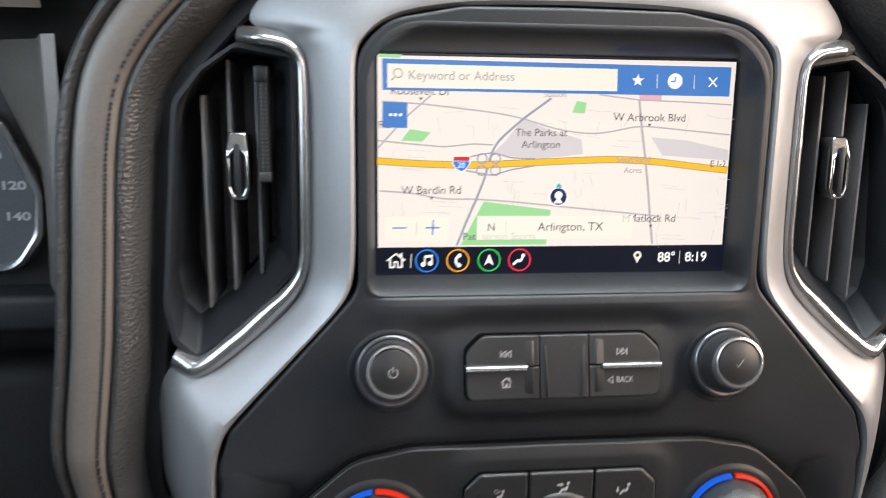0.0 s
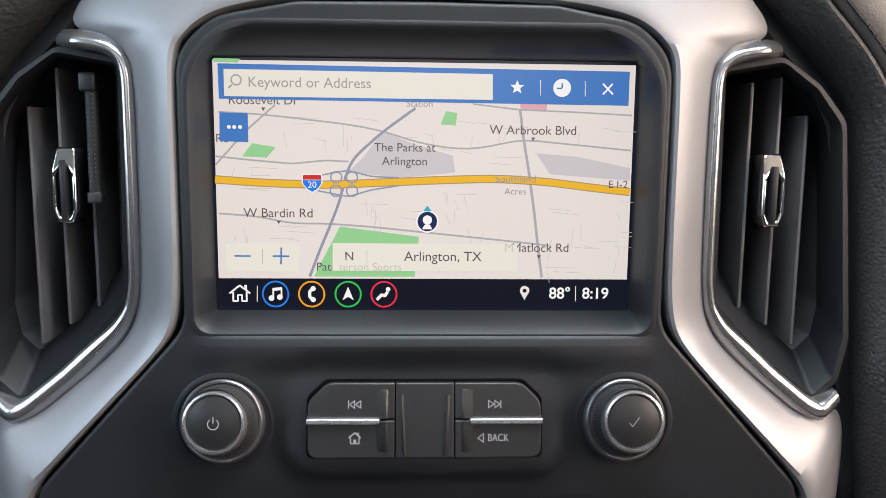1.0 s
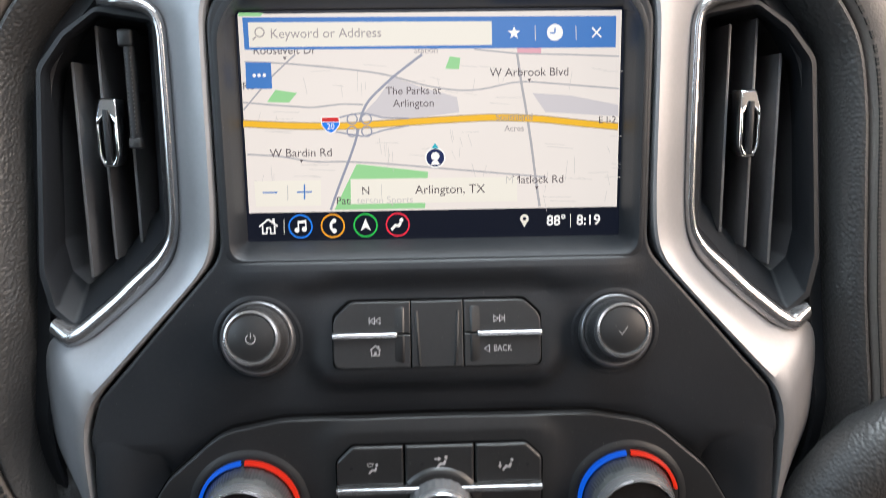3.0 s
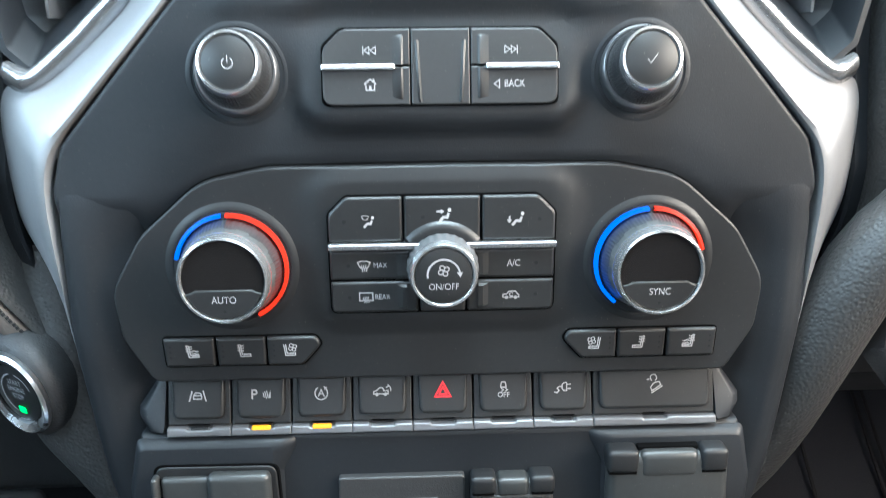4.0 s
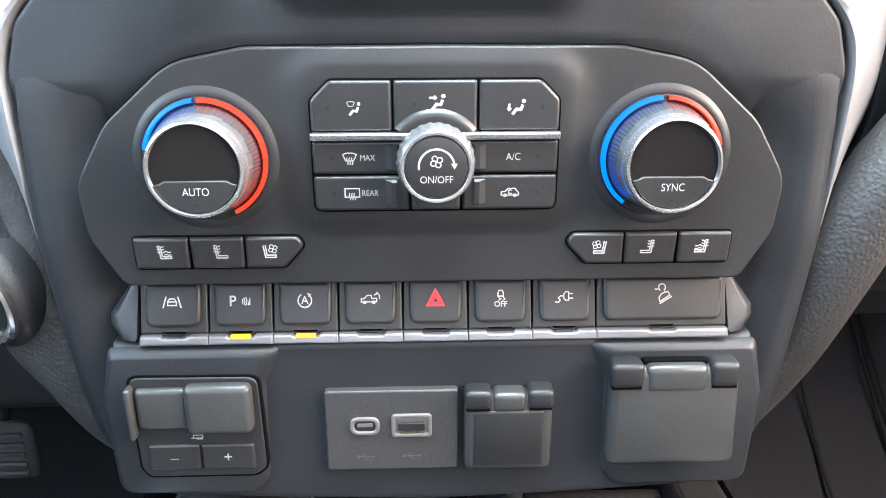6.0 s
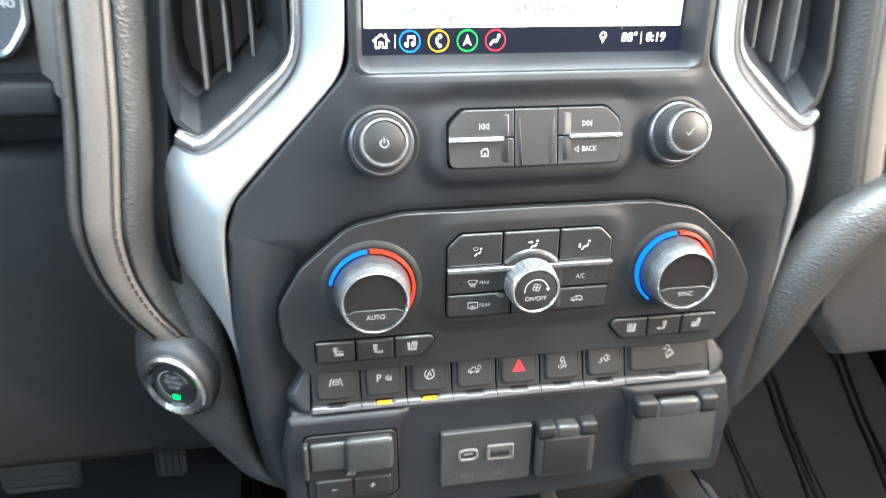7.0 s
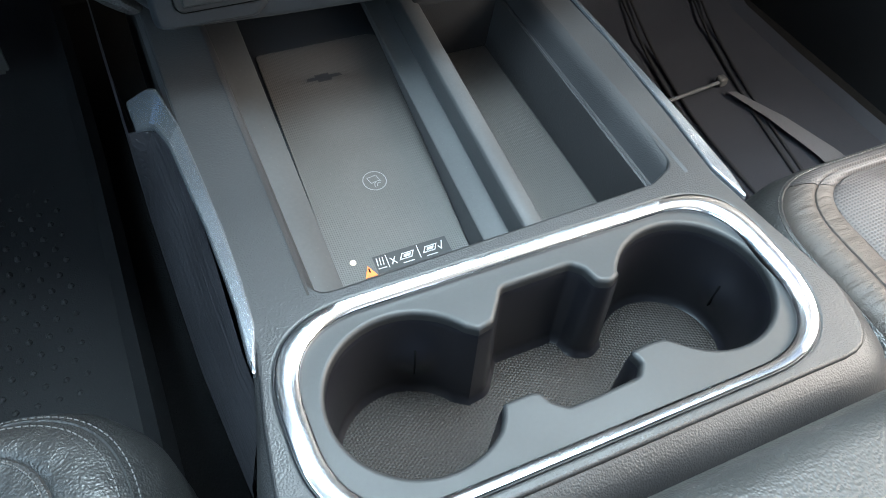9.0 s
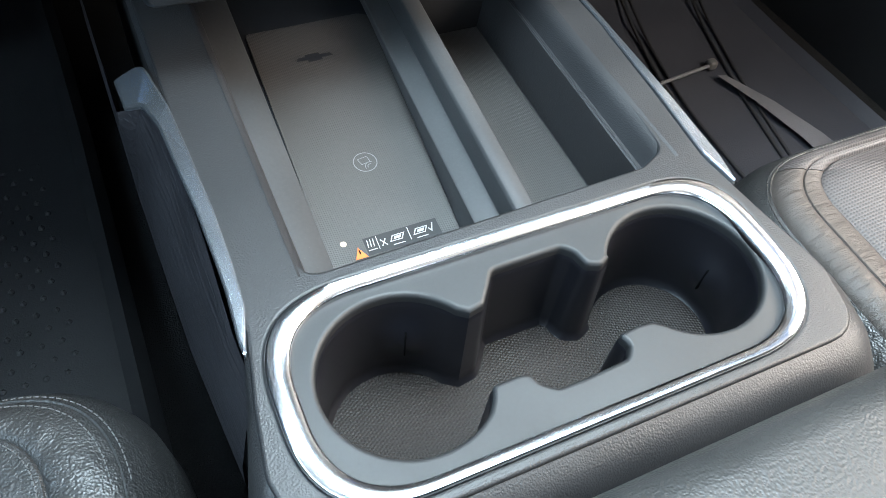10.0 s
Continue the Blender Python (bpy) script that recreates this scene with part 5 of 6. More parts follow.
# ---- sockets ----
STEEL = material("dull_socket_steel", (0.22, 0.21, 0.20), 0.45, metal=0.8)
usb = thing("usb_socket_panel", "textured black panel with one small and one large USB socket", "socket panel")
face_plate("plate", [box2(-0.0488, 0.5155, 0.0095, 0.5556, 0.0018)], 0.0042, 0.006, ROUGHBLACK, usb, 0.0010, res=3)
for x, w, h, r in ((-0.0315, 0.0130, 0.0088, 0.0040), (-0.0110, 0.0178, 0.0115, 0.0020)):
    z = 0.5385
    outer, hole = box2(x - w / 2, z - h / 2, x + w / 2, z + h / 2, r, 6), box2(x - w / 2 + 0.0018, z - h / 2 + 0.0018, x + w / 2 - 0.0018, z + h / 2 - 0.0018, r * 0.6, 6)
    face_plate("socket_rim", [outer, hole], 0.0030, 0.004, USBGREY, usb, 0.0006, "light grey socket rim", res=3)
    face_plate("socket_tongue", [box2(x - w / 2 + 0.0032, z - h * 0.04, x + w / 2 - 0.0032, z + h * 0.16, 0.0003)], 0.0034, 0.002, USBGREY if w < 0.015 else DARK, usb, 0.0002)
    if w > 0.015:
        face_plate("socket_tongue", [box2(x - 0.0058, z - 0.0022, x + 0.0058, z + 0.0016, 0.0003)], 0.0026, 0.002, DARK, usb, 0.0002)
        for k in range(4):
            face_plate("contact", [box2(x - 0.0046 + k * 0.0026, z - 0.0036, x - 0.0034 + k * 0.0026, z - 0.0023, 0.0001)], 0.0032, 0.0006, GOLDPIN, usb, 0.0001)
    face_plate("socket_well", [hole], 0.0039, 0.001, DARK if w < 0.015 else STEEL, usb, 0.0)
    icon("usb", x, 0.5228, 0.0039, GREYTHREAD, usb, 0.00115)
outlet = thing("power_outlet_cover", "small black hinged cover of a 12-volt outlet", "socket cover")
part("flap", rounded_box(0.0122, 0.0005, 0.5165, 0.0508, 0.012, 0.5540, 0.0028, 4), ROUGHBLACK, outlet)
part("lid_field", rounded_box(0.0158, -0.0002, 0.5190, 0.0472, 0.004, 0.5470, 0.0016, 3), FACE, outlet)
for a, b in ((0.0120, 0.0238), (0.0394, 0.0510)):
    part("hinge_knuckle", rounded_box(a, -0.0012, 0.5478, b, 0.010, 0.5568, 0.0024, 4), FACE, outlet)
    # solid black slip painted as shade under the knuckle
    part("knuckle_gap", rounded_box(a + 0.0008, -0.0003, 0.5472, b - 0.0008, 0.004, 0.5484, 0.0003), GAPSHADE, outlet)
part("hinge_barrel", rounded_box(0.0240, -0.0004, 0.5462, 0.0392, 0.010, 0.5554, 0.0026, 4), LEVER, outlet)
socket = thing("household_outlet_cover", "large black hinged cover of a household outlet", "socket cover")
flapbm = rounded_box(0.0745, -0.0036, 0.5195, 0.1300, 0.006, 0.5680, 0.0042, 4)
for v in flapbm.verts:
    v.co.x += (0.568 - v.co.z) * 0.045 * (1 if v.co.x > 0.1 else 0.0)
part("flap", flapbm, LEVER, socket)
for a, b in ((0.0738, 0.0882), (0.1166, 0.1292)):
    part("hinge_knuckle", rounded_box(a, -0.0050, 0.5592, b, 0.006, 0.5706, 0.0026, 4), FACE, socket)
    # black slip in place of the shade below this knuckle
    part("knuckle_gap", rounded_box(a + 0.0008, -0.0040, 0.5585, b - 0.0008, 0.002, 0.5600, 0.0004), GAPSHADE, socket)
part("hinge_barrel", rounded_box(0.0886, -0.0042, 0.5560, 0.1162, 0.006, 0.5692, 0.0034, 4), LEVER, socket)
# slot is a solid black bar, its shade put into the colour
part("hinge_slot", rounded_box(0.0886, 0.0004, 0.5680, 0.1162, 0.004, 0.5702, 0.0003), GAPSHADE, socket)


# ---- air vents ----
def air_vent(s):
    vent = thing("air_vent", "tall black air vent with vertical louvres and chrome edge", "air vent", "centre air vents")
    rim = [(0.1510, 0.8916), (0.1430, 0.8907), (0.1280, 0.8886), (0.1220, 0.8845), (0.1199, 0.8770), (0.1199, 0.8340), (0.1203, 0.7920), (0.1222, 0.7800), (0.1280, 0.7705), (0.1490, 0.7505), (0.1670, 0.7360), (0.1735, 0.7325), (0.1800, 0.7345), (0.1865, 0.7376)]
    path = smooth_path([(s * a, b) for a, b in rim], 110, 4)
    side = -s
    prof = [(side * u, v) for u, v in ((-0.0038, 0.0400), (-0.0037, 0.0300), (-0.0029, 0.0276), (-0.0012, 0.0266), (0.0008, 0.0276), (0.0020, 0.0302), (0.0034, 0.0316), (0.0040, 0.0345), (0.0042, 0.042))]
    edge = part("chrome_edge", sweep_face(path, prof, widths=[0.95 + 0.55 * ease((0.785 - p.y) / 0.03) + 0.12 * ease((p.y - 0.880) / 0.008) for p in path]), EDGE, vent, "bright chrome edge")
    edge.data.set_sharp_from_angle(angle=radians(75))
    for v in edge.data.vertices:
        v.co.y += 0.9 * max(0.0, abs(v.co.x) - 0.1405) if v.co.z > 0.87 else 0.7 * max(0.0, abs(v.co.x) - 0.1770)
    opening = rpoly([(s * 0.1268, 0.8815, 0.003), (s * 0.1519, 0.8858, 0.006), (s * 0.1672, 0.8748, 0.008), (s * 0.1790, 0.8598, 0.012), (s * 0.1868, 0.7662, 0.012), (s * 0.1835, 0.7479, 0.004), (s * 0.1745, 0.7393, 0.003), (s * 0.1508, 0.7575, 0.006), (s * 0.1280, 0.7823, 0.006)], n=6)
    wide = [((p[0] - s * 0.157) * 1.09 + s * 0.157, (p[1] - 0.813) * 1.03 + 0.813) for p in opening]
    lip = [((p[0] - s * 0.157) * 0.97 + s * 0.157, (p[1] - 0.813) * 0.982 + 0.813) for p in opening]
    deep = [(s * (0.137 + (abs(p[0]) - 0.1268) * 0.050 / 0.060), 0.7536 + (p[1] - 0.7393) * 0.1324 / 0.1465) for p in opening]
    part("inner_bezel", loft([at_y(wide, 0.0400), at_y(wide, 0.0362), at_y(opening, 0.0360), at_y(lip, 0.0385), at_y(deep, 0.0600)]), FASCIA, vent)
    part("duct", loft([at_y(deep, 0.0600), at_y(deep, 0.1150)], True, False, True), LOUVRE, vent)
    for x, top, low in ((0.1440, 0.8780, 0.7770), (0.1570, 0.8805, 0.7690), (0.1695, 0.8640, 0.7600)):
        part("louvre", rounded_box(s * x - 0.0008, 0.0480, low, s * x + 0.0008, 0.0950, top, 0.0005, 2), LOUVRE, vent)
    k, c = s * 0.1530, 0.8312
    loop = rpoly([(k - 0.0052, c - 0.0112), (k - 0.0034, c - 0.0164), (k + 0.0034, c - 0.0164), (k + 0.0052, c - 0.0112), (k + 0.0052, c + 0.0070), (k + 0.0042, c + 0.0160), (k - 0.0042, c + 0.0160), (k - 0.0052, c + 0.0070)], 0.0018, 5)
    hole = rpoly([(k - 0.0032, c - 0.0100), (k - 0.0018, c - 0.0135), (k + 0.0018, c - 0.0135), (k + 0.0032, c - 0.0100), (k + 0.0032, c + 0.0040), (k + 0.0016, c + 0.0070), (k - 0.0016, c + 0.0070), (k - 0.0032, c + 0.0040)], 0.0008, 3)
    tab = face_plate("tab", [loop, hole], 0.0400, 0.012, CHROME, vent, 0.0014, "chrome louvre tab", res=4)
    for v in tab.data.vertices:
        v.co.y += 0.35 * max(0.0, v.co.z - c - 0.006)
    part("tab_core", rounded_box(k - 0.0040, 0.0440, c - 0.0142, k + 0.0040, 0.0660, c + 0.0142, 0.0007, 2), DARK, tab)
    part("tab_inset", rounded_box(k - 0.0014, 0.0390, c - 0.0150, k + 0.0014, 0.0450, c + 0.0105, 0.0008, 2), FASCIA, tab)
    return vent


air_vent(-1)
air_vent(1)
stick = thing("vent_stick", "slim black perforated stick clipped on a vent louvre", "clip-on stick")
part("shaft", tube([(-0.1397, 0.0410, z) for z in np.linspace(0.828, 0.874, 8)], 0.0028, 14), DARK, stick)
part("head", rounded_box(-0.1440, 0.0375, 0.8700, -0.1370, 0.0470, 0.8780, 0.0012), BUTTON, stick)
part("foot", rounded_box(-0.1427, 0.0380, 0.8235, -0.1367, 0.0440, 0.8285, 0.001), ROUGHBLACK, stick)
part("clip", rounded_box(-0.1409, 0.0430, 0.8448, -0.1385, 0.0580, 0.8500, 0.0006), BUTTON, stick)
_dots = bmesh.new()
for q in range(22):
    for dx in (-0.0013, 0.0010):
        bmesh.ops.create_icosphere(_dots, subdivisions=1, radius=0.00034, matrix=Matrix.Translation((-0.1397 + dx, 0.0384, 0.8310 + q * 0.0019)))
part("perforation", _dots, USBGREY, stick)


# ---- stitched leather pads beside the vents ----
def stitched_pad(s):
    pad = thing("dash_pad", "stitched black leather dashboard pad beside an air vent", "dashboard pad", "dashboard pads", "structure")
    rim = [(0.1660, 0.560), (0.1705, 0.586), (0.1765, 0.608), (0.1870, 0.626), (0.1955, 0.643), (0.1990, 0.662), (0.1980, 0.683), (0.1945, 0.705), (0.1895, 0.745), (0.1860, 0.790), (0.1830, 0.8335), (0.1785, 0.8610), (0.1675, 0.8775), (0.1545, 0.8910), (0.1430, 0.9040), (0.1300, 0.9135), (0.1110, 0.9340), (0.090, 0.965)]
    path = smooth_path([(s * a, b) for a, b in rim], 110, 4)
    side = -1 if s > 0 else 1
    widths = [1 - 0.40 * ease((0.705 - p.y) / 0.10) for p in path]
    # across the pad: a deep plastic bezel, a grained roll, a groove, the stitched panel, a grained piping
    for name, mt, prof in (
        ("bezel", FASCIA, ((-0.0005, 0.060), (-0.0005, 0.0470), (0.0010, 0.0455), (0.0060, 0.0470), (0.0080, 0.0475), (0.0088, 0.0520))),
        ("roll", ROLLVINYL, ((0.0078, 0.0560), (0.0082, 0.0470), (0.0096, 0.0415), (0.0118, 0.0362), (0.0142, 0.0315), (0.0166, 0.0285), (0.0190, 0.0276), (0.0208, 0.0284), (0.0218, 0.0304), (0.0223, 0.0345))),
        ("leather", PADLEATHER, ((0.0221, 0.0345), (0.0225, 0.0302), (0.0236, 0.0282), (0.0262, 0.0268), (0.0300, 0.0262), (0.0350, 0.0262), (0.0390, 0.0272), (0.0410, 0.0296), (0.0418, 0.0345), (0.0420, 0.0420))),
        ("piping", ROLLVINYL, ((0.0418, 0.0420), (0.0422, 0.0348), (0.0434, 0.0312), (0.0454, 0.0294), (0.0474, 0.0296), (0.0490, 0.0318), (0.0500, 0.0365), (0.0508, 0.0440), (0.0560, 0.0640), (0.0590, 0.105))),
    ):
        skin = part(name, sweep_face(path, [(side * u, v) for u, v in prof], widths=widths), mt, pad)
        for v in skin.data.vertices:
            v.co.y += 0.20 * max(0.0, 0.690 - v.co.z)
    bm = bmesh.new()
    for i in range(0, len(path) - 1):
        for h in (0.25, 0.75):
            p = path[i].lerp(path[i + 1], h)
            t = (path[i + 1] - path[i]).normalized()
            nn = Vector((-t.y, t.x)) * side
            c = p + nn * 0.0256 * widths[i]
            for q in (bmesh.ops.create_cube(bm, size=1.0)["verts"],):
                for v in q:
                    l, w, d = v.co.x * 0.0017, v.co.y * 0.0013, v.co.z * 0.0010
                    v.co = (c.x + t.x * l + nn.x * w, 0.0268 + d + 0.20 * max(0.0, 0.690 - c.y), c.y + t.y * l + nn.y * w)
    part("stitching", bm, THREAD, pad, smooth=False)


stitched_pad(-1)
stitched_pad(1)

# ---- dash top ----
part_top = thing("dash_top", "black grained dashboard top under the windscreen", "dashboard", kind="structure")
part("top_skin", loft([[(x, y, z) for y, z in ((0.016, 0.945), (0.020, 0.975), (0.06, 0.99), (0.30, 0.99), (0.62, 0.93), (0.90, 0.90))] for x in (-0.80, -0.25, 0.0, 0.25, 0.95)], closed=False), GRAINED, part_top)
part("passenger_skin", loft([[(x, y, z) for y, z in ((0.040, 0.690), (0.030, 0.72), (0.045, 0.78), (0.055, 0.84), (0.050, 0.90), (0.06, 0.96), (0.12, 0.99))] for x in (0.215, 0.235, 0.40, 0.95)], closed=False), GRAINED, part_top)
part("driver_skin", rounded_box(-0.80, 0.16, 0.66, -0.215, 0.30, 0.98, 0.01), GRAINED, part_top)


# ---- rolls and glovebox ----
def dash_roll(name, pts, r, mt):
    path = smooth_path(pts, 60, 6)
    return part(name, tube(path, r, 18), mt, part_top)


dash_roll("passenger_roll", [(0.146, 0.140, 0.42), (0.158, 0.085, 0.490), (0.169, 0.050, 0.543), (0.178, 0.034, 0.590), (0.192, 0.026, 0.640), (0.2080, 0.022, 0.674), (0.240, 0.020, 0.690), (0.290, 0.020, 0.696), (0.45, 0.022, 0.698), (0.95, 0.026, 0.698)], 0.0190, ROLLVINYL)
# driver's roll: matched points along the stack's flank and along its free lower edge
DRIVER_ROLL = ((-0.186, 0.655, -0.226, 0.655, 0.024), (-0.180, 0.630, -0.223, 0.632, 0.017), (-0.175, 0.605, -0.220, 0.606, 0.010), (-0.171, 0.580, -0.221, 0.574, 0.008), (-0.168, 0.560, -0.211, 0.551, 0.007), (-0.165, 0.540, -0.199, 0.537, 0.007), (-0.161, 0.520, -0.188, 0.520, 0.009), (-0.154, 0.502, -0.175, 0.500, 0.013), (-0.144, 0.488, -0.160, 0.484, 0.022))
_inner = smooth_path([(p[0], 0, p[1]) for p in DRIVER_ROLL], 50, 5)
_outer = smooth_path([(p[2], p[4], p[3]) for p in DRIVER_ROLL], 50, 5)
part("driver_roll", loft([[(a.x + (b.x - a.x) * w, y + b.y, a.z + (b.z - a.z) * w) for w, y in ((0.0, 0.0480), (0.0, 0.0400), (0.06, 0.0365), (0.15, 0.0345), (0.30, 0.0340), (0.45, 0.0345), (0.60, 0.0362), (0.74, 0.0392), (0.85, 0.0435), (0.93, 0.0490), (0.98, 0.0560), (1.0, 0.0640), (0.99, 0.100))] for a, b in zip(_inner, _outer)], closed=False), ROLLVINYL, part_top, "coarse grained vinyl roll")
glove = thing("glovebox", "black glovebox door with a recessed latch and chrome pull", "glovebox")
bmg = loft([at_y(rpoly([(0.200, 0.672, 0.020), (0.205, 0.600, 0.012), (0.230, 0.570, 0.012), (0.640, 0.570, 0.02), (0.650, 0.676, 0.02)], n=5), 0.030), at_y(rpoly([(0.206, 0.668, 0.018), (0.211, 0.603, 0.012), (0.234, 0.575, 0.012), (0.634, 0.575, 0.02), (0.644, 0.671, 0.02)], n=5), 0.022), at_y(rpoly([(0.212, 0.662, 0.016), (0.217, 0.606, 0.012), (0.238, 0.580, 0.012), (0.628, 0.580, 0.02), (0.638, 0.666, 0.02)], n=5), 0.0205)], True, False, True)
part("door", bmg, GRAINED, glove)
part("latch_recess", rounded_box(0.335, 0.0165, 0.628, 0.415, 0.022, 0.662, 0.004), DARK, glove)
part("chrome_pull", rounded_box(0.328, 0.0100, 0.6230, 0.420, 0.020, 0.6300, 0.002), SATIN, glove)
tagged(part("wall_lower_dash", loft([[(x, y, z) for y, z in ((0.060, 0.700), (0.062, 0.575), (0.10, 0.545), (0.50, 0.50), (0.90, 0.30))] for x in (0.165, 0.95)], closed=False), ROUGHBLACK), "dark underside of the dashboard over the passenger footwell", "wall", kind="structure")

# ---- driver's side ----
knee = thing("knee_panel", "dark knee panel below the steering column with the start button", "dashboard panel", kind="structure")
# panel darkened for the shade of the steering wheel, which isn't modelled
part("panel", rounded_box(-0.80, 0.082, 0.500, -0.150, 0.12, 0.720, 0.012, 4), SHADEBLACK, knee)
button_pod = part("button_pod", turned(-0.2056, 0.5857, [(0.036, 0.070), (0.031, 0.050), (0.0275, 0.0425), (0.024, 0.0400)], 48), CHEEK, knee)
start = thing("start_button", "round engine start button with chrome ring and green lamp", "button")
BX, BZ = -0.2056, 0.5857
_made = [part("chrome_ring", turned(BX, BZ, [(0.0236, 0.0410), (0.0232, 0.0370), (0.0214, 0.0352), (0.0180, 0.0375), (0.0166, 0.0420)], 56, cap1=False), SATIN, start, "satin chrome ring")]
_b = part("push_face", turned(BX, BZ, [(0.0168, 0.0415), (0.0162, 0.0392), (0.0150, 0.0388)], 56), BUTTON, start)
_made.append(_b)
for words, dz in (("START", 0.0055), ("ENGINE", 0.0015), ("STOP", -0.0028)):
    _made.append(face_text("marking", words, BX, BZ + 0.0010 + dz, 0.0040, 0.0385, MARK, _b, wide=0.9))
_made.append(part("marking", flat_bm([mm(q, BX, BZ) for q in arc(0, 0, 11.5, 100, 250, 0.7) + arc(0, 0, 11.5, 80, 20, 0.7)], 0.0385), MARK, _b, smooth=False))
_made.append(face_plate("lit_lamp", [box2(BX - 0.0025, BZ - 0.0115, BX + 0.0025, BZ - 0.0080, 0.0006)], 0.0382, 0.001, glowing("lit_green", (0.02, 0.9, 0.10), 1.3), _b, 0.0002, "lit green lamp"))
_made.append(button_pod)
# the button looks down and towards the driver
for ob in _made:
    for v in ob.data.vertices:
        v.co.x = BX + (v.co.x - BX) * 0.82
        v.co.y -= 0.24 * (v.co.z - BZ) + 0.55 * (v.co.x - BX)
cluster = thing("instrument_cluster", "instrument cluster with a grey gauge and silver ring", "gauge")
part("housing", rounded_box(-0.56, 0.100, 0.740, -0.222, 0.24, 0.945, 0.02, 4), DARK, cluster)
part("sill", rounded_box(-0.50, 0.072, 0.742, -0.250, 0.11, 0.7615, 0.004), FASCIA, cluster)
def gauge_outline(top, shoulder, side, corner, low):
    """An eight-cornered gauge outline about its middle, from one side's corners."""
    half = [(0.0, top), shoulder, side, corner, low]
    line = [(-0.335 + x, z) for x, z in half] + [(-0.335 - x, z) for x, z in half[:0:-1]]
    return rpoly(line, 0.016, 6)


GAUGE_IN = gauge_outline(0.862, (0.052, 0.850), (0.0700, 0.812), (0.0680, 0.792), (0.0560, 0.7735))
GAUGE_OUT = gauge_outline(0.8665, (0.056, 0.853), (0.0738, 0.812), (0.0725, 0.789), (0.0590, 0.7702))
gauge = face_plate("gauge_face", [GAUGE_IN], 0.0960, 0.004, material("gauge_grey", (0.040, 0.044, 0.052), 0.5), cluster, 0.0)
part("gauge_ring", loft([at_y(GAUGE_OUT, 0.1000), at_y(GAUGE_OUT, 0.0905), at_y([(a[0] * 0.6 + b[0] * 0.4, a[1] * 0.6 + b[1] * 0.4) for a, b in zip(GAUGE_OUT, GAUGE_IN)], 0.0885), at_y([(a[0] * 0.2 + b[0] * 0.8, a[1] * 0.2 + b[1] * 0.8) for a, b in zip(GAUGE_OUT, GAUGE_IN)], 0.0900), at_y(GAUGE_IN, 0.0965)]), SATIN, cluster, "silver gauge ring")
for words, x, z in (("80", -0.3020, 0.8450), ("100", -0.2885, 0.8315), ("120", -0.2775, 0.8160), ("140", -0.2765, 0.7995)):
    face_text("marking", words, x, z, 0.0062, 0.0955, MARK, gauge, wide=1.45, bold=0.0002)
part("bezel", loft([[(-0.2305, 0.0385, z), (-0.2370, 0.0400, z), (-0.2400, 0.0470, z), (-0.2500, 0.0700, z), (-0.2600 - 0.012 * max(0.0, (z - 0.825) / 0.03), 0.0910, z), (-0.2640 - 0.012 * max(0.0, (z - 0.825) / 0.03), 0.0990, z)] for z in (0.7550, 0.780, 0.800, 0.825, 0.840, 0.855, 0.870, 0.890)], closed=False), PADLEATHER, cluster, "grained vinyl bezel beside the gauge")
part("hood", loft([[(x, y, z) for y, z in ((0.030, 0.900), (0.020, 0.925), (0.040, 0.96), (0.16, 0.98))] for x in (-0.60, -0.40, -0.25, -0.232)], closed=False), PADLEATHER, cluster)


# ---- centre console ----
console = thing("center_console", "black grained plastic centre console between the seats", "console", kind="structure")
RINGO = rpoly([(-0.1448, -0.2965), (0.1512, -0.2965, 0.0585), (0.1512, -0.1718, 0.0440), (-0.1448, -0.1730)], 0.053, 14)
RINGI = rpoly([(-0.1322, -0.2890), (0.1382, -0.2890, 0.0510), (0.1382, -0.1805, 0.0400), (-0.1322, -0.1812)], 0.047, 14)
TRAY = rpoly([(-0.1085, -0.1640, 0.012), (0.1120, -0.1580, 0.014), (0.1330, -0.1480, 0.014), (0.1385, -0.060, 0.1), (0.1385, 0.155), (-0.1070, 0.155)], 0.004)
DECK = rpoly([(0.1660, 0.300), (0.1655, -0.020), (0.1600, -0.100, 0.05), (0.1545, -0.165, 0.03), (0.1610, -0.215, 0.04), (0.1680, -0.262, 0.02), (0.1580, -0.3030, 0.03), (-0.1500, -0.3030, 0.03), (-0.1580, -0.262, 0.02), (-0.1530, -0.225, 0.04), (-0.1450, -0.185, 0.03), (-0.1455, -0.130), (-0.1460, 0.300)], 0.0)
top_plate("deck", [DECK, RINGO, TRAY], 0.4460, 0.022, PEBBLED, console, 0.0020, res=4)
low = [(p[0] * (1.10 if p[1] < -0.2 else 1.02), p[1] - (0.030 if p[1] < -0.2 else 0.0)) for p in DECK]
lower = [(p[0] * (1.14 if p[1] < -0.2 else 1.04), p[1] - (0.034 if p[1] < -0.2 else 0.0)) for p in DECK]
mid1 = [(p[0] * 1.02, p[1] - (0.006 if p[1] < -0.2 else 0.0)) for p in DECK]
part("shoulder", loft([at_z(DECK, 0.4436), at_z(mid1, 0.4415), at_z([((a[0] * 2 + b[0]) / 3, (a[1] * 2 + b[1]) / 3) for a, b in zip(mid1, low)], 0.4360), at_z([((a[0] + b[0] * 2) / 3, (a[1] + b[1] * 2) / 3) for a, b in zip(mid1, low)], 0.4235), at_z(low, 0.4060), at_z(lower, 0.3600), at_z(lower, 0.0000)]), PEBBLED, console)
part("rear_ledge", rounded_box(-0.170, -0.44, 0.380, 0.170, -0.315, 0.408, 0.004), GRAINED, console)
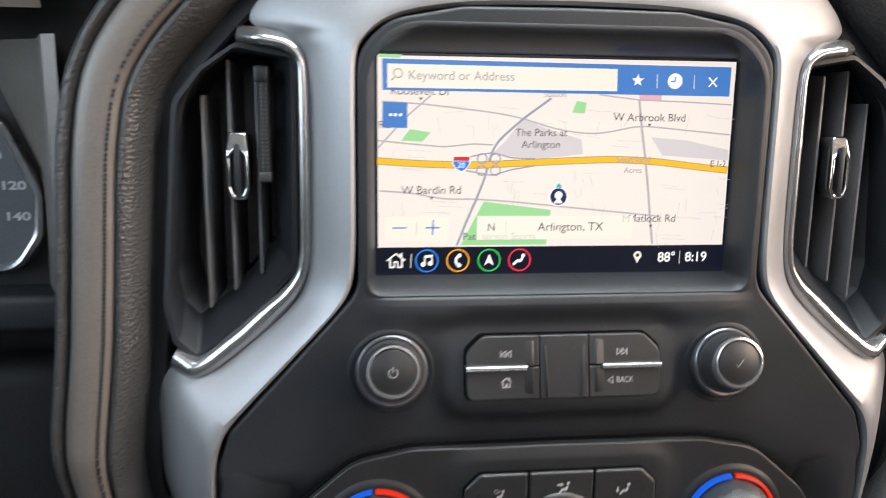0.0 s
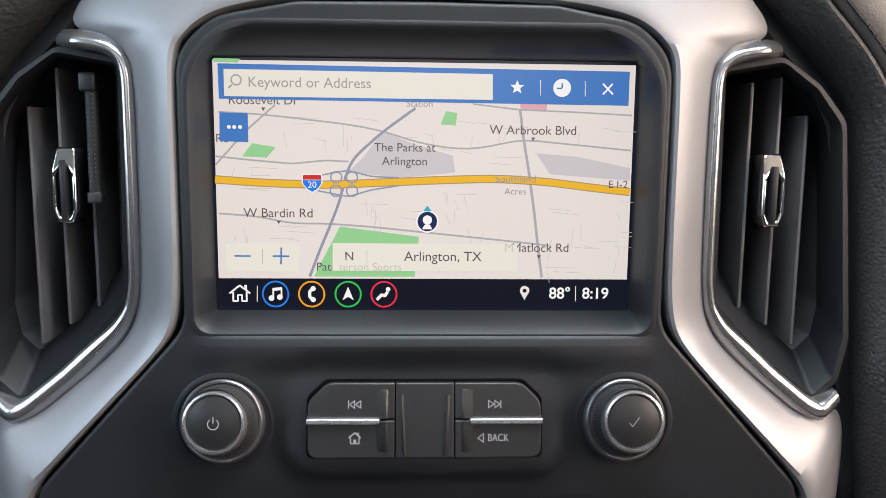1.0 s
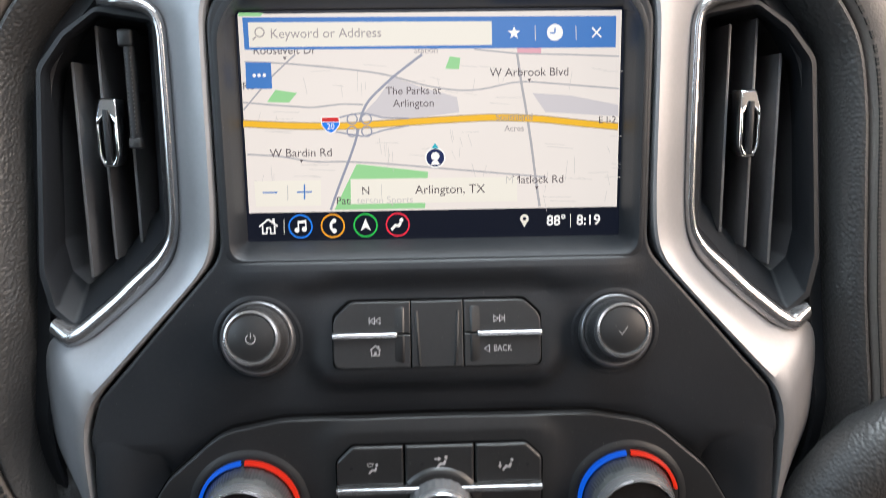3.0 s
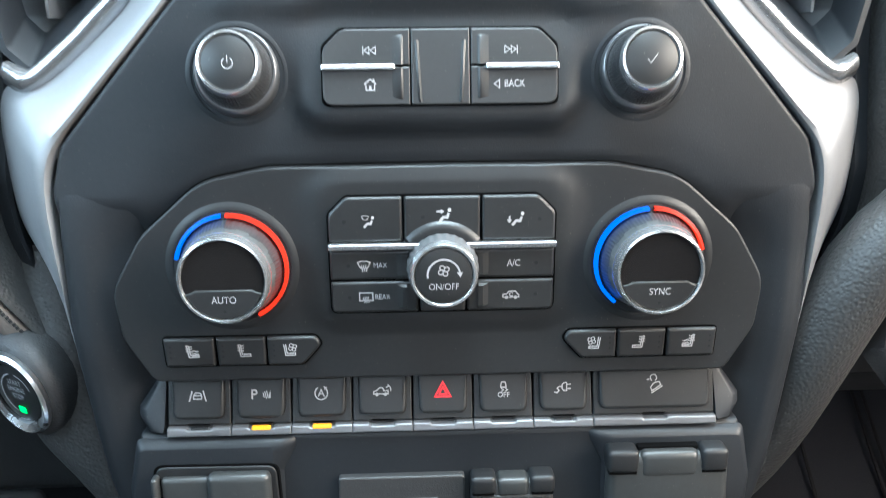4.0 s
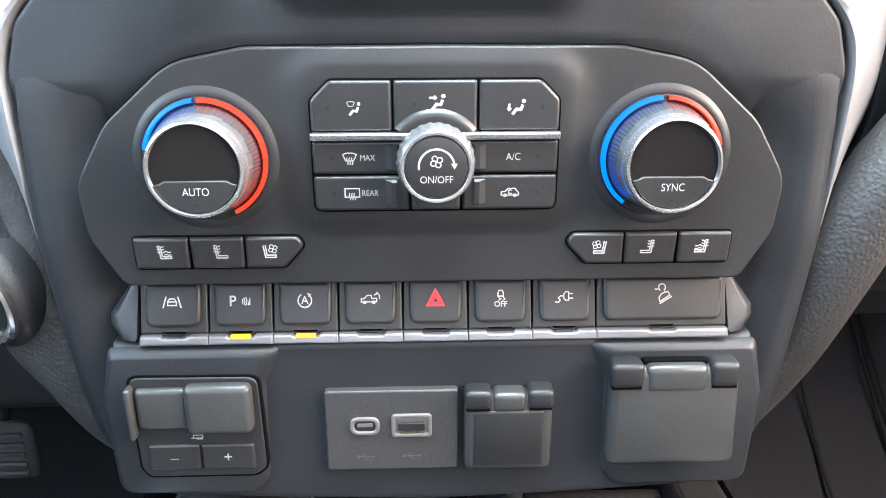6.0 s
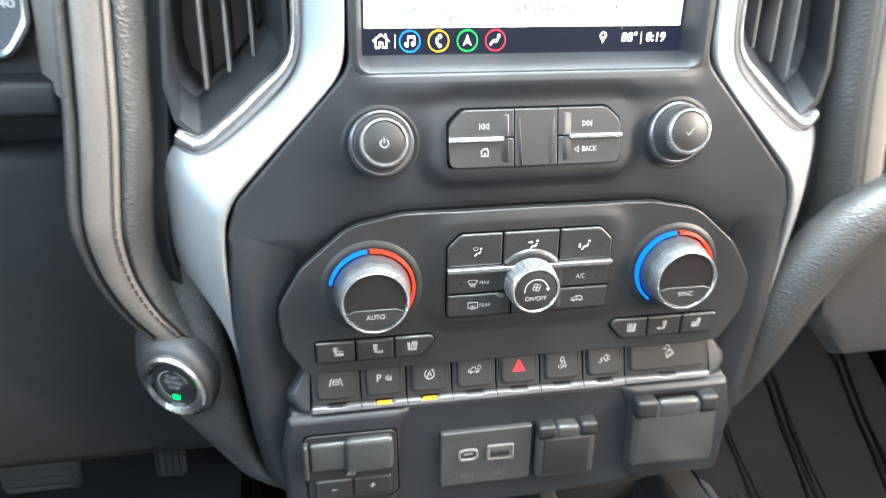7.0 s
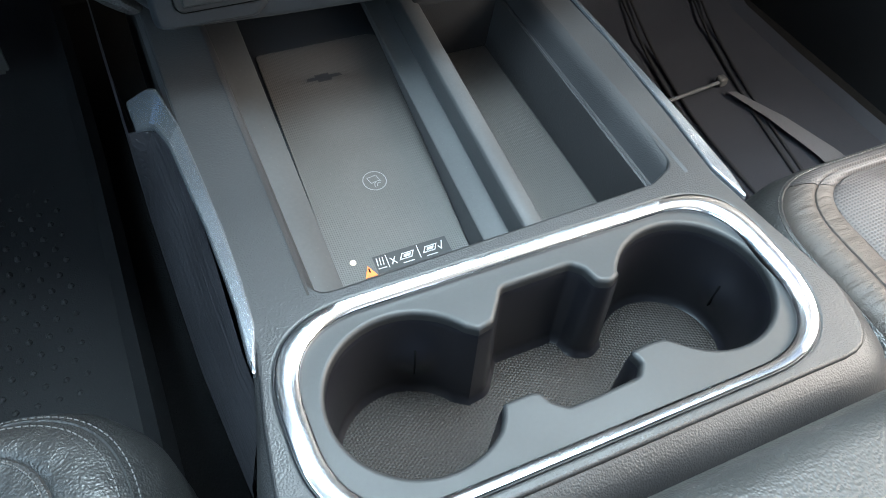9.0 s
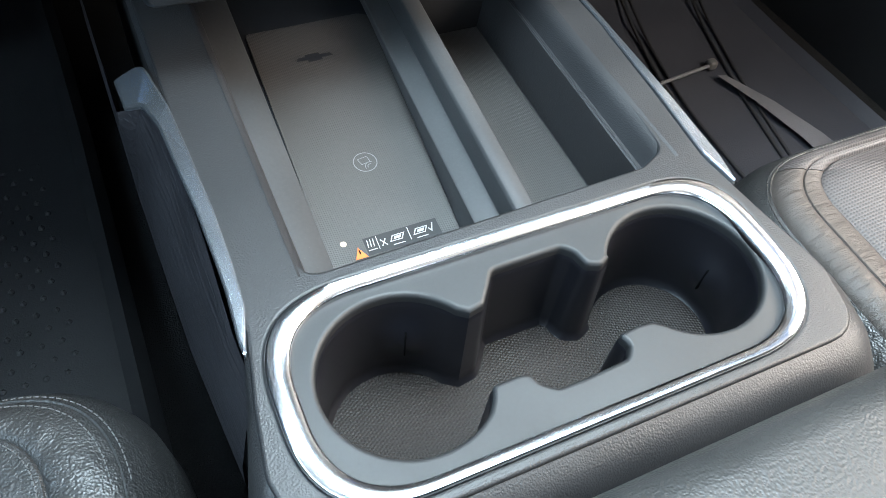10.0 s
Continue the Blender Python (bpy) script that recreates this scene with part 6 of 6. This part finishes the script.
# tray: rolled rims, a flat side shelf, a sloping phone mat, two ridges and a deep pocket
STEPS = 14


def strip(name, cols, mt, label="", y0=-0.175, y1=0.160):
    """A surface through columns of (x near, x far, z near, z far)."""
    rows = []
    for k in range(STEPS):
        s = k / (STEPS - 1)
        rows.append([(a + (b - a) * s, y0 + (y1 - y0) * s, c + (d - c) * s) for a, b, c, d in cols])
    return part(name, loft(rows, closed=False), mt, console, label)


def mat_height(y):
    return 0.3790 + (y + 0.175) / 0.335 * 0.0330


strip("tray_rim", [(-0.1112, -0.1094, 0.4465, 0.4465), (-0.1090, -0.1074, 0.4456, 0.4457), (-0.1066, -0.1054, 0.4428, 0.4438), (-0.1052, -0.1042, 0.4370, 0.4404), (-0.1046, -0.1036, 0.4250, 0.4350), (-0.1042, -0.1032, 0.4110, 0.4290), (-0.1036, -0.1028, 0.4070, 0.4262)], GRAINED, y0=-0.163)
strip("tray_side", [(-0.1040, -0.1032, 0.4060, 0.4258), (-0.1022, -0.1016, 0.4050, 0.4252), (-0.0980, -0.0970, 0.4045, 0.4248), (-0.0842, -0.0775, 0.3990, 0.4200), (-0.0828, -0.0760, 0.3975, 0.4190), (-0.0822, -0.0752, 0.3760, 0.4090)], TRAYPLASTIC)
strip("tray_floor", [(-0.0830, -0.0760, 0.3780, 0.4110), (0.0080, 0.0340, 0.3780, 0.4110)], FASCIA)
mat = top_plate("phone_mat", [rpoly([(-0.0815, -0.172, 0), (0.0062, -0.172, 0), (0.0282, 0.098, 0.012), (-0.0722, 0.098, 0.004)], n=6)], 0.0, 0.0012, RUBBER, console, 0.0004, "ribbed rubber phone mat")
_bm = bmesh.new()
_bm.from_mesh(mat.data)
for v in _bm.verts:
    v.co.z += mat_height(v.co.y) + 0.0004
_bm.to_mesh(mat.data)
_bm.free()
strip("divider", [(0.0060, 0.0300, 0.3770, 0.4100), (0.0075, 0.0315, 0.3785, 0.4115), (0.0112, 0.0236, 0.3960, 0.4235), (0.0120, 0.0244, 0.3985, 0.4262), (0.0134, 0.0258, 0.3994, 0.4272), (0.0290, 0.0420, 0.3984, 0.4262), (0.0302, 0.0432, 0.3990, 0.4270), (0.0312, 0.0442, 0.4165, 0.4405), (0.0320, 0.0450, 0.4190, 0.4432), (0.0334, 0.0464, 0.4200, 0.4442), (0.0432, 0.0580, 0.4200, 0.4442), (0.0446, 0.0592, 0.4192, 0.4434), (0.0452, 0.0600, 0.4170, 0.4410), (0.0462, 0.0620, 0.3850, 0.3850)], TRAYPLASTIC)
strip("pocket_mat", [(0.0450, 0.0610, 0.3850, 0.3850), (0.1130, 0.1230, 0.3850, 0.3850)], RUBBER, "ribbed rubber pocket mat", y1=0.085)
strip("pocket_wall", [(0.1105, 0.1205, 0.3845, 0.3845), (0.1120, 0.1220, 0.3856, 0.3856), (0.1168, 0.1270, 0.4290, 0.4290), (0.1174, 0.1278, 0.4312, 0.4312), (0.1188, 0.1290, 0.4318, 0.4318), (0.1204, 0.1302, 0.4304, 0.4304), (0.1228, 0.1316, 0.4306, 0.4306), (0.1256, 0.1336, 0.4345, 0.4345), (0.1284, 0.1358, 0.4405, 0.4405), (0.1324, 0.1386, 0.4448, 0.4448), (0.1390, 0.1440, 0.4466, 0.4466)], GRAINED, y0=-0.158, y1=0.160)
# far end near-black: shade under the stack put into its colour
part("pocket_end", rounded_box(0.050, 0.078, 0.37, 0.142, 0.090, 0.4400, 0.005), SHADEBLACK, console)
part("tray_end", rounded_box(-0.114, -0.182, 0.36, 0.135, -0.168, 0.428, 0.002), FASCIA, console)

# markings on the phone mat


def mat_mark(name, lines, mt, parent=console):
    bm = bmesh.new()
    for q in lines:
        try:
            bm.faces.new([bm.verts.new((a, b, mat_height(b) + 0.0010)) for a, b in q])
        except ValueError:
            pass
    return part(name, bm, mt, parent, smooth=False)


ORANGE = material("orange_marking", (0.80, 0.15, 0.012), 0.5)
bm = bmesh.new()
bm.faces.new([bm.verts.new((x, y, mat_height(y) + 0.0007)) for x, y in ((-0.0540, -0.1195), (-0.0020, -0.1195), (-0.0020, -0.1060), (-0.0540, -0.1060))])
part("mat_label", bm, DARK, console, "black printed label strip", smooth=False)
mat_mark("charging_mark", [mm(q, -0.0293, -0.0470) for q in arc(0, 0, 8.2, 0, 360, 0.6, 30) + bar_line([(-4.5, 3.5), (2.5, 4.5), (3.5, -0.5), (-3.0, -1.5), (-4.5, 3.5)], 0.5) + arc(2.5, -4.5, 2.0, 60, 200, 0.5) + arc(2.5, -4.5, 3.8, 60, 200, 0.5)], material("grey_printing", (0.15, 0.15, 0.15), 0.5))
mat_mark("warning_triangle", [mm([(-4.2, -4.0), (4.2, -4.0), (0, 4.6)], -0.0590, -0.1160)], ORANGE)
for q in bar_line([(0, 2.2), (0, -1.0)], 0.9):
    bm = bmesh.new()
    bm.faces.new([bm.verts.new((x, y, mat_height(y) + 0.0014)) for x, y in mm(q, -0.0590, -0.1160)])
    part("warning_bar", bm, TINT, console, smooth=False)
mat_mark("mat_pictogram", [mm(q, -0.0500, -0.1120) for q in bar_line([(-2.4, -2), (-1.6, 4)], 0.7) + bar_line([(-0.4, -2), (0.4, 4)], 0.7) + bar_line([(1.6, -2), (2.4, 4)], 0.7) + bar_line([(-3, -4), (3, -4)], 0.7) + bar_line([(4.4, -5), (4.8, 5)], 0.6)], MARK)
mat_mark("mat_pictogram", [mm(q, -0.0415, -0.1130) for q in bar_line([(-1.8, -2.6), (1.8, 2.6)], 0.8) + bar_line([(1.8, -2.6), (-1.8, 2.6)], 0.8)], MARK)
for x in (-0.0320, -0.0155):
    mat_mark("mat_pictogram", [mm(q, x, -0.1130) for q in bar_line([(-5, -1), (3, -1), (5.5, 3), (-2.5, 3), (-5, -1)], 0.7) + [[(-2.6, 0.0), (2.2, 0.0), (3.6, 2.2), (-1.2, 2.2)]] + bar_line([(-4, -4), (4, -4)], 0.7)], MARK)
mat_mark("mat_pictogram", [mm(q, -0.0080, -0.1120) for q in bar_line([(-1.6, 0), (0, -2.6), (2.4, 3.4)], 0.8) + bar_line([(-15.5, -5), (-15.1, 5)], 0.6)], MARK)
mat_mark("mat_stain", [mm(dot(0, 0, 2.2), -0.0668, -0.1060)], material("dried_spill", (0.42, 0.34, 0.24), 0.6))
mat_mark("emblem_relief", [mm([(-14, -1.5), (-5, -1.5), (-5, -4), (6, -4), (6, -1.5), (15, -1.5), (13, 1.8), (5, 1.8), (5, 4), (-6, 4), (-6, 1.8), (-12, 1.8)], -0.0300, 0.0600)], FASCIA)

# ---- chrome blades and dark side trim ----
for s in (-1, 1):
    if s < 0:
        blade = [(-0.1445, -0.0100, 0.02), (-0.1420, -0.056), (-0.1400, -0.102), (-0.1400, -0.142), (-0.1412, -0.170, 0.02), (-0.1495, -0.2020, 0.002), (-0.1507, -0.190, 0.01), (-0.1488, -0.160), (-0.1488, -0.139), (-0.1498, -0.099), (-0.1530, -0.052), (-0.1548, -0.022, 0.03), (-0.1600, 0.0040, 0.014), (-0.1705, 0.0140, 0.002), (-0.1720, 0.0440, 0.002), (-0.1520, 0.0390, 0.028)]
    else:
        blade = [(0.1665, 0.060, 0.004), (0.1660, -0.010, 0.02), (0.1605, -0.105, 0.05), (0.1552, -0.160, 0.02), (0.1600, -0.196, 0.003), (0.1650, -0.168, 0.02), (0.1685, -0.105, 0.05), (0.1730, -0.010, 0.02), (0.1765, 0.060, 0.004)]
    ob = top_plate("chrome_blade", [rpoly(blade, 0.0, 8)], 0.4472, 0.005, BLADE, console, 0.0016, "polished silver blade along the console edge", res=3)
    for v in ob.data.vertices:
        v.co.z -= max(0.0, abs(v.co.x) - (0.150 if s < 0 else 0.168)) * (0.55 + 0.15 * ease((v.co.y + 0.03) / 0.05))
    rows = []
    for y, x0, x1, z0 in ((0.250, 0.178, 0.181, 0.425), (0.018, 0.1755, 0.1785, 0.427), (0.008, 0.1610, 0.1780, 0.433), (-0.010, 0.1545, 0.1775, 0.4385), (-0.06, 0.1530, 0.176, 0.4395), (-0.12, 0.1530, 0.174, 0.440), (-0.18, 0.1545, 0.169, 0.439), (-0.215, 0.1530, 0.166, 0.436)):
        rows.append([(s * x0, y, z0), (s * (x0 + 0.45 * (x1 - x0)), y, z0 - 0.018), (s * x1, y, 0.360), (s * (x1 + 0.001), y, 0.340), (s * (x1 - 0.01), y, 0.10)])
    if s > 0:
        rows = [[(x + 0.006, y, z) for x, y, z in r] for r in rows]
    else:
        rows = [[(x + 0.0030 * ease((-0.02 - y) / 0.05) * (k < 2), y, z) for k, (x, y, z) in enumerate(r)] for r in rows]
    part("side_trim", loft(rows, closed=False), WOOD, console, "dark wood-grain side trim")

# ---- cup holder ----
cups = thing("cup_holder", "black double cup holder ringed in bright chrome", "cup holder")
_ring = []
for k, z in ((0.0, 0.4400), (0.0, 0.4460), (0.05, 0.4474), (0.14, 0.4480), (0.55, 0.4478), (0.85, 0.4470), (0.95, 0.4460), (1.0, 0.4445), (1.0, 0.4405)):
    _ring.append(at_z([(a[0] + (b[0] - a[0]) * k, a[1] + (b[1] - a[1]) * k) for a, b in zip(RINGO, RINGI)], z))
part("chrome_ring", loft(_ring), RINGCHROME, cups, "bright chrome ring")


def cup_arc(cx, cy, r, a0, a1, n=22):
    return [(cx + r * math.cos(radians(a0 + (a1 - a0) * k / n)), cy + r * math.sin(radians(a0 + (a1 - a0) * k / n))) for k in range(n + 1)]


# run round the opening: left cup, front post, slot, post, right cup, rear lobes
CUP = cup_arc(-0.0785, -0.2340, 0.0452, 309, 33, 60) + rpoly([(-0.0345, -0.2140, 0), (-0.0250, -0.2120), (-0.0165, -0.2010), (-0.0110, -0.1935), (0.0330, -0.1930), (0.0385, -0.1985), (0.0410, -0.2095), (0.0490, -0.2125), (0.0560, -0.2090, 0)], 0.0060, 7) + cup_arc(0.0932, -0.2306, 0.0440, 148, -138, 60) + rpoly([(0.0590, -0.2585, 0), (0.0540, -0.2545), (0.0450, -0.2540), (0.0322, -0.2550, 0.003), (0.0348, -0.2625), (0.0290, -0.2690), (0.0030, -0.2705), (-0.0130, -0.2705), (-0.0195, -0.2650), (-0.0225, -0.2575), (-0.0280, -0.2565), (-0.0425, -0.2568, 0.003), (-0.0462, -0.2640, 0)], 0.0045, 6)
top_plate("insert", [[(a[0] * 0.6 + b[0] * 0.4, a[1] * 0.6 + b[1] * 0.4) for a, b in zip(RINGI, RINGO)], CUP], 0.4428, 0.009, RUBBERCUP, cups, 0.0026, res=4)
FINGERS = ((-0.0610, -0.1931, 0.405), (0.1362, -0.2210, 0.400))


def pressed(d, z):
    """The opening drawn in by d metres at a height, with the two soft spring fingers pressed into the wall."""
    out = []
    for a, p, b in zip(CUP[-2:-1] + CUP[:-1], CUP, CUP[1:] + CUP[1:2]):
        t = Vector((b[0] - a[0], b[1] - a[1])).normalized()
        x, y = p[0] + t.y * d, p[1] - t.x * d
        for fx, fy, fz in FINGERS:
            cx, cy = (-0.0785, -0.2340) if fx < 0 else (0.0932, -0.2306)
            near = math.exp(-(((x - fx) ** 2 + (y - fy) ** 2) / 0.0120**2) - ((z - fz) / 0.0150) ** 2)
            r = math.hypot(x - cx, y - cy)
            x, y = x - (x - cx) / r * 0.0065 * near, y - (y - cy) / r * 0.0065 * near
        out.append((x, y, z))
    return out


# walls take the darker liner copy that holds the cups' shade
part("wall", loft([pressed(-0.0012, 0.4390), pressed(0.0004, 0.4350)] + [pressed(0.0006 + 0.0020 * q / 14, 0.4330 - 0.0570 * q / 14) for q in range(15)] + [pressed(0.0034, 0.3722), pressed(0.0055, 0.3698)]), CUPSHADE, cups)
top_plate("floor_mat", [RINGI], 0.3695, 0.004, CUPMAT, cups, 0.0, "ribbed rubber cup mat")
for fx, fy, fz in FINGERS:
    cx, cy = (-0.0785, -0.2340) if fx < 0 else (0.0932, -0.2306)
    a = math.atan2(fy - cy, fx - cx)
    # slit drawn as a solid near-black sliver, its shade in the colour
    bm = rounded_box(-0.0086, -0.0005, -0.0090, -0.0040, 0.0005, 0.0090, 0.0003, 2)
    bm.transform(Matrix.Translation((fx, fy, fz)) @ Matrix.Rotation(a, 4, "Z") @ Matrix.Rotation(radians(7), 4, "Y"))
    part("slit", bm, GAPSHADE, cups)

# ---- armrest ----
armrest = thing("armrest", "padded black leather console armrest lid", "armrest")
AR = rpoly([(-0.155, -0.327, 0.03), (0.170, -0.327, 0.03), (0.170, -0.85, 0.03), (-0.155, -0.85, 0.03)], 0.03, 6)
part("pad", loft([at_z([((p[0]) * k, (p[1] + 0.59) * k2 - 0.59) for p in AR], z) for k, k2, z in ((0.97, 0.985, 0.408), (1.0, 1.0, 0.420), (1.0, 1.0, 0.445), (0.985, 0.992, 0.462), (0.94, 0.965, 0.474), (0.85, 0.91, 0.480), (0.5, 0.6, 0.484))], True, True, True), ARMLEATHER, armrest)
part("base", rounded_box(-0.160, -0.85, 0.05, 0.160, -0.350, 0.410, 0.006), GRAINED, armrest)


# ---- seats ----
def seat_outline(inset):
    fore = inset * (1 - 0.5 * min(1.0, inset / 0.09))
    return rpoly([(0.197 + inset, -0.118 - fore), (0.725 - inset, -0.118 - fore), (0.725 - inset, -0.80), (0.197 + inset, -0.80)], max(0.02, 0.085 - inset * 0.6), 14)


def seat(side, s, label):
    ob = thing("truck_seat", label, "seat", "front seats")
    side_prof = ((0.020, 0.08), (0.004, 0.20), (0.0, 0.29), (0.003, 0.335), (0.011, 0.365), (0.020, 0.380), (0.0255, 0.3845), (0.0265, 0.3838))
    top_prof = ((0.0265, 0.3838), (0.0280, 0.3852), (0.034, 0.3885), (0.044, 0.3915), (0.054, 0.3920), (0.0590, 0.3908), (0.0605, 0.3895), (0.0620, 0.3908), (0.070, 0.3910), (0.080, 0.3898), (0.088, 0.3880), (0.090, 0.3868))
    if s > 0:
        # the passenger's bolster is narrower, its outer seam further in
        side_prof = [(i * 1.245, z) for i, z in side_prof]
        top_prof = [(0.033 + (i - 0.0265) * 0.693, z) for i, z in top_prof]
    part("cushion_side", loft([[(s * x, y, z + (y + 0.12) * 0.02) for x, y in seat_outline(i)] for i, z in side_prof]), LEATHER, ob)
    if s < 0:
        part("bolster", loft([[(s * x, y, z + (y + 0.12) * 0.02) for x, y in seat_outline(i)] for i, z in top_prof]), LEATHER, ob)
    else:
        # side bolsters in creased leather, with the perforated centre running over the nose between them
        rings = [[Vector((s * x, y, z + (y + 0.12) * 0.02)) for x, y in seat_outline(i)] for i, z in top_prof]
        for span in ([*range(45, 60), *range(0, 10)], [*range(20, 45)]):
            part("bolster", loft([[r[k] for k in span] for r in rings], closed=False), CREASED, ob, "creased leather side bolster")
        part("nose", loft([[r[k] + Vector((0, 0, 0.0006)) for k in range(9, 22)] for r in rings], closed=False), PERFORATED, ob, "perforated leather over the seat's nose")
    part("cushion_top", loft([[(s * x, y, z + (y + 0.12) * 0.02) for x, y in seat_outline(i)] for i, z in ((top_prof[-1][0], 0.3870), (top_prof[-1][0] + 0.005, 0.3895), (0.110, 0.3930), (0.13, 0.3955), (0.16, 0.3970))], True, False, True), PERFORATED, ob, "perforated leather seat centre")
    part("backrest", rounded_box(min(s * 0.215, s * 0.71), -0.95, 0.36, max(s * 0.215, s * 0.71), -0.74, 1.02, 0.05, 5), LEATHER, ob)
    seams = ((0.0225, 0.3822, GREYTHREAD), (0.0315, 0.3873, GREYTHREAD), (0.0650, 0.3912, GREYTHREAD)) if s < 0 else ((0.0298, 0.3834, THREAD),)
    for inset, z, thread in seams:
        bm = bmesh.new()
        line_ = resample([(s * x, y, 0) for x, y in seat_outline(inset)], 420)
        for a, b in zip(line_, line_[1:]):
            if a.y < -0.42:
                continue
            t = (b - a).normalized()
            nn = Vector((-t.y, t.x, 0))
            c = (a + b) / 2
            zz = z + (c.y + 0.12) * 0.02
            q = bmesh.ops.create_cube(bm, size=1.0)["verts"]
            for v in q:
                v.co = c + t * (v.co.x * 0.0028) + nn * (v.co.y * 0.0007) + Vector((0, 0, zz + v.co.z * 0.0008))
        tagged(part("stitching", bm, thread, ob, smooth=False), kind="stuff")


PERFORATED = material("perforated_leather", (0.050, 0.043, 0.042), 0.55, grain=0.0005, grain_size=0.0026, relief="weave")
seat("driver", -1, "black leather driver's seat with stitched bolster")
seat("passenger", 1, "black leather passenger seat with stitched bolster")

# ---- floor and pedals ----
STRIPGREY = material("dull_grey_plastic", (0.11, 0.11, 0.12), 0.6)


def mat_sheet(name, x0, x1, label, mt):
    mat = thing(name, label, "floor mat", "floor mats")
    rows = []
    for y, z in ((-0.15, 0.035), (0.10, 0.032), (0.30, 0.030), (0.44, 0.034), (0.56, 0.070), (0.70, 0.16), (0.86, 0.30)):
        rows.append([(x, y, z + d) for x, d in ((x0, 0.0), (x0 + 0.012, 0.018), (x0 + 0.028, 0.004), ((x0 + x1) / 2, 0.0), (x1 - 0.028, 0.004), (x1 - 0.012, 0.018), (x1, 0.0))])
    part("sheet", loft(rows, closed=False), mt, mat)
    return mat


dmat = mat_sheet("driver_floor_mat", -0.70, -0.225, "black rubber driver's floor mat with raised studs", FLOORMAT)
pmat = mat_sheet("passenger_floor_mat", 0.225, 0.86, "dark rubber passenger floor mat with long ribs", PURPLEMAT)
bm = bmesh.new()
for i in range(16):
    for j in range(16):
        bmesh.ops.create_icosphere(bm, subdivisions=1, radius=0.0045, matrix=Matrix.Translation((-0.62 + i * 0.021 + (j % 2) * 0.010, 0.10 + j * 0.021, 0.0335)))
tagged(part("studs", bm, FLOORMAT, dmat), kind="stuff")
for x0, x1, x2 in ((0.560, 0.572, 0.640), (0.575, 0.587, 0.655), (0.640, 0.690, 0.780), (0.654, 0.704, 0.795), (0.500, 0.500, 0.540)):
    part("rib", tube(smooth_path([(x0, 0.0, 0.036), (x1, 0.22, 0.035), ((x1 + x2) / 2, 0.38, 0.036), (x2, 0.56, 0.074), (x2 + 0.02, 0.82, 0.27)], 30, 3), 0.0026, 8), FLOORMAT, pmat)
rod = thing("floor_strip", "thin grey strip with a white end button on the passenger mat", "strip")
part("rod", tube([(0.560, 0.276, 0.042), (0.62, 0.282, 0.042), (0.676, 0.288, 0.042)], 0.0030, 10), STRIPGREY, rod)
part("end_button", rounded_box(0.674, 0.282, 0.034, 0.690, 0.298, 0.050, 0.005, 3), USBGREY, rod)
part("flat_band", loft([[(0.672, 0.262, 0.044), (0.690, 0.262, 0.040)], [(0.692, 0.190, 0.044), (0.725, 0.185, 0.040)], [(0.706, 0.110, 0.044), (0.748, 0.105, 0.040)], [(0.715, 0.0, 0.044), (0.765, 0.0, 0.040)]], closed=False), STRIPGREY, rod, "dull grey plastic band")
pedal = thing("accelerator_pedal", "ribbed black accelerator pedal", "pedal")
part("arm", tube([(-0.305, 0.66, 0.34), (-0.308, 0.58, 0.27), (-0.310, 0.50, 0.21)], 0.008, 10), DARK, pedal)
part("pad", loft([[(x, y - 0.004, z) for x, z in ((-0.334, 0.246), (-0.288, 0.241), (-0.300, 0.165), (-0.332, 0.168))] for y in (0.490, 0.505)], True, True, True), PEDAL, pedal)
for k in range(5):
    part("rubber_rib", loft([[(-0.3300 + k * 0.0085 + dx, 0.485 + dy, z) for dx, dy in ((-0.0022, 0.004), (-0.0018, -0.003), (0.0018, -0.003), (0.0022, 0.004))] for z in (0.240, 0.172)], True, True, True), PEDAL, pedal)
brakep = thing("brake_pedal", "wide ribbed black brake pedal", "pedal")
part("pad", rounded_box(-0.462, 0.356, 0.262, -0.379, 0.372, 0.325, 0.010, 4), PEDAL, brakep)
part("arm", tube([(-0.42, 0.60, 0.52), (-0.42, 0.46, 0.42), (-0.42, 0.372, 0.30)], 0.008, 10), DARK, brakep)
for k in range(5):
    part("rubber_rib", rounded_box(-0.455, 0.3525, 0.270 + k * 0.0105, -0.386, 0.358, 0.2755 + k * 0.0105, 0.002), PEDAL, brakep)
bm = bmesh.new()
for i in range(18):
    for j in range(14):
        bmesh.ops.create_icosphere(bm, subdivisions=1, radius=0.0042, matrix=Matrix.Translation((0.30 + i * 0.014 + (j % 2) * 0.007, 0.30 + j * 0.012, 0.0325 + 0.3 * max(0.0, 0.30 + j * 0.012 - 0.44) ** 1.0)))
tagged(part("studs", bm, FLOORMAT, pmat), kind="stuff")
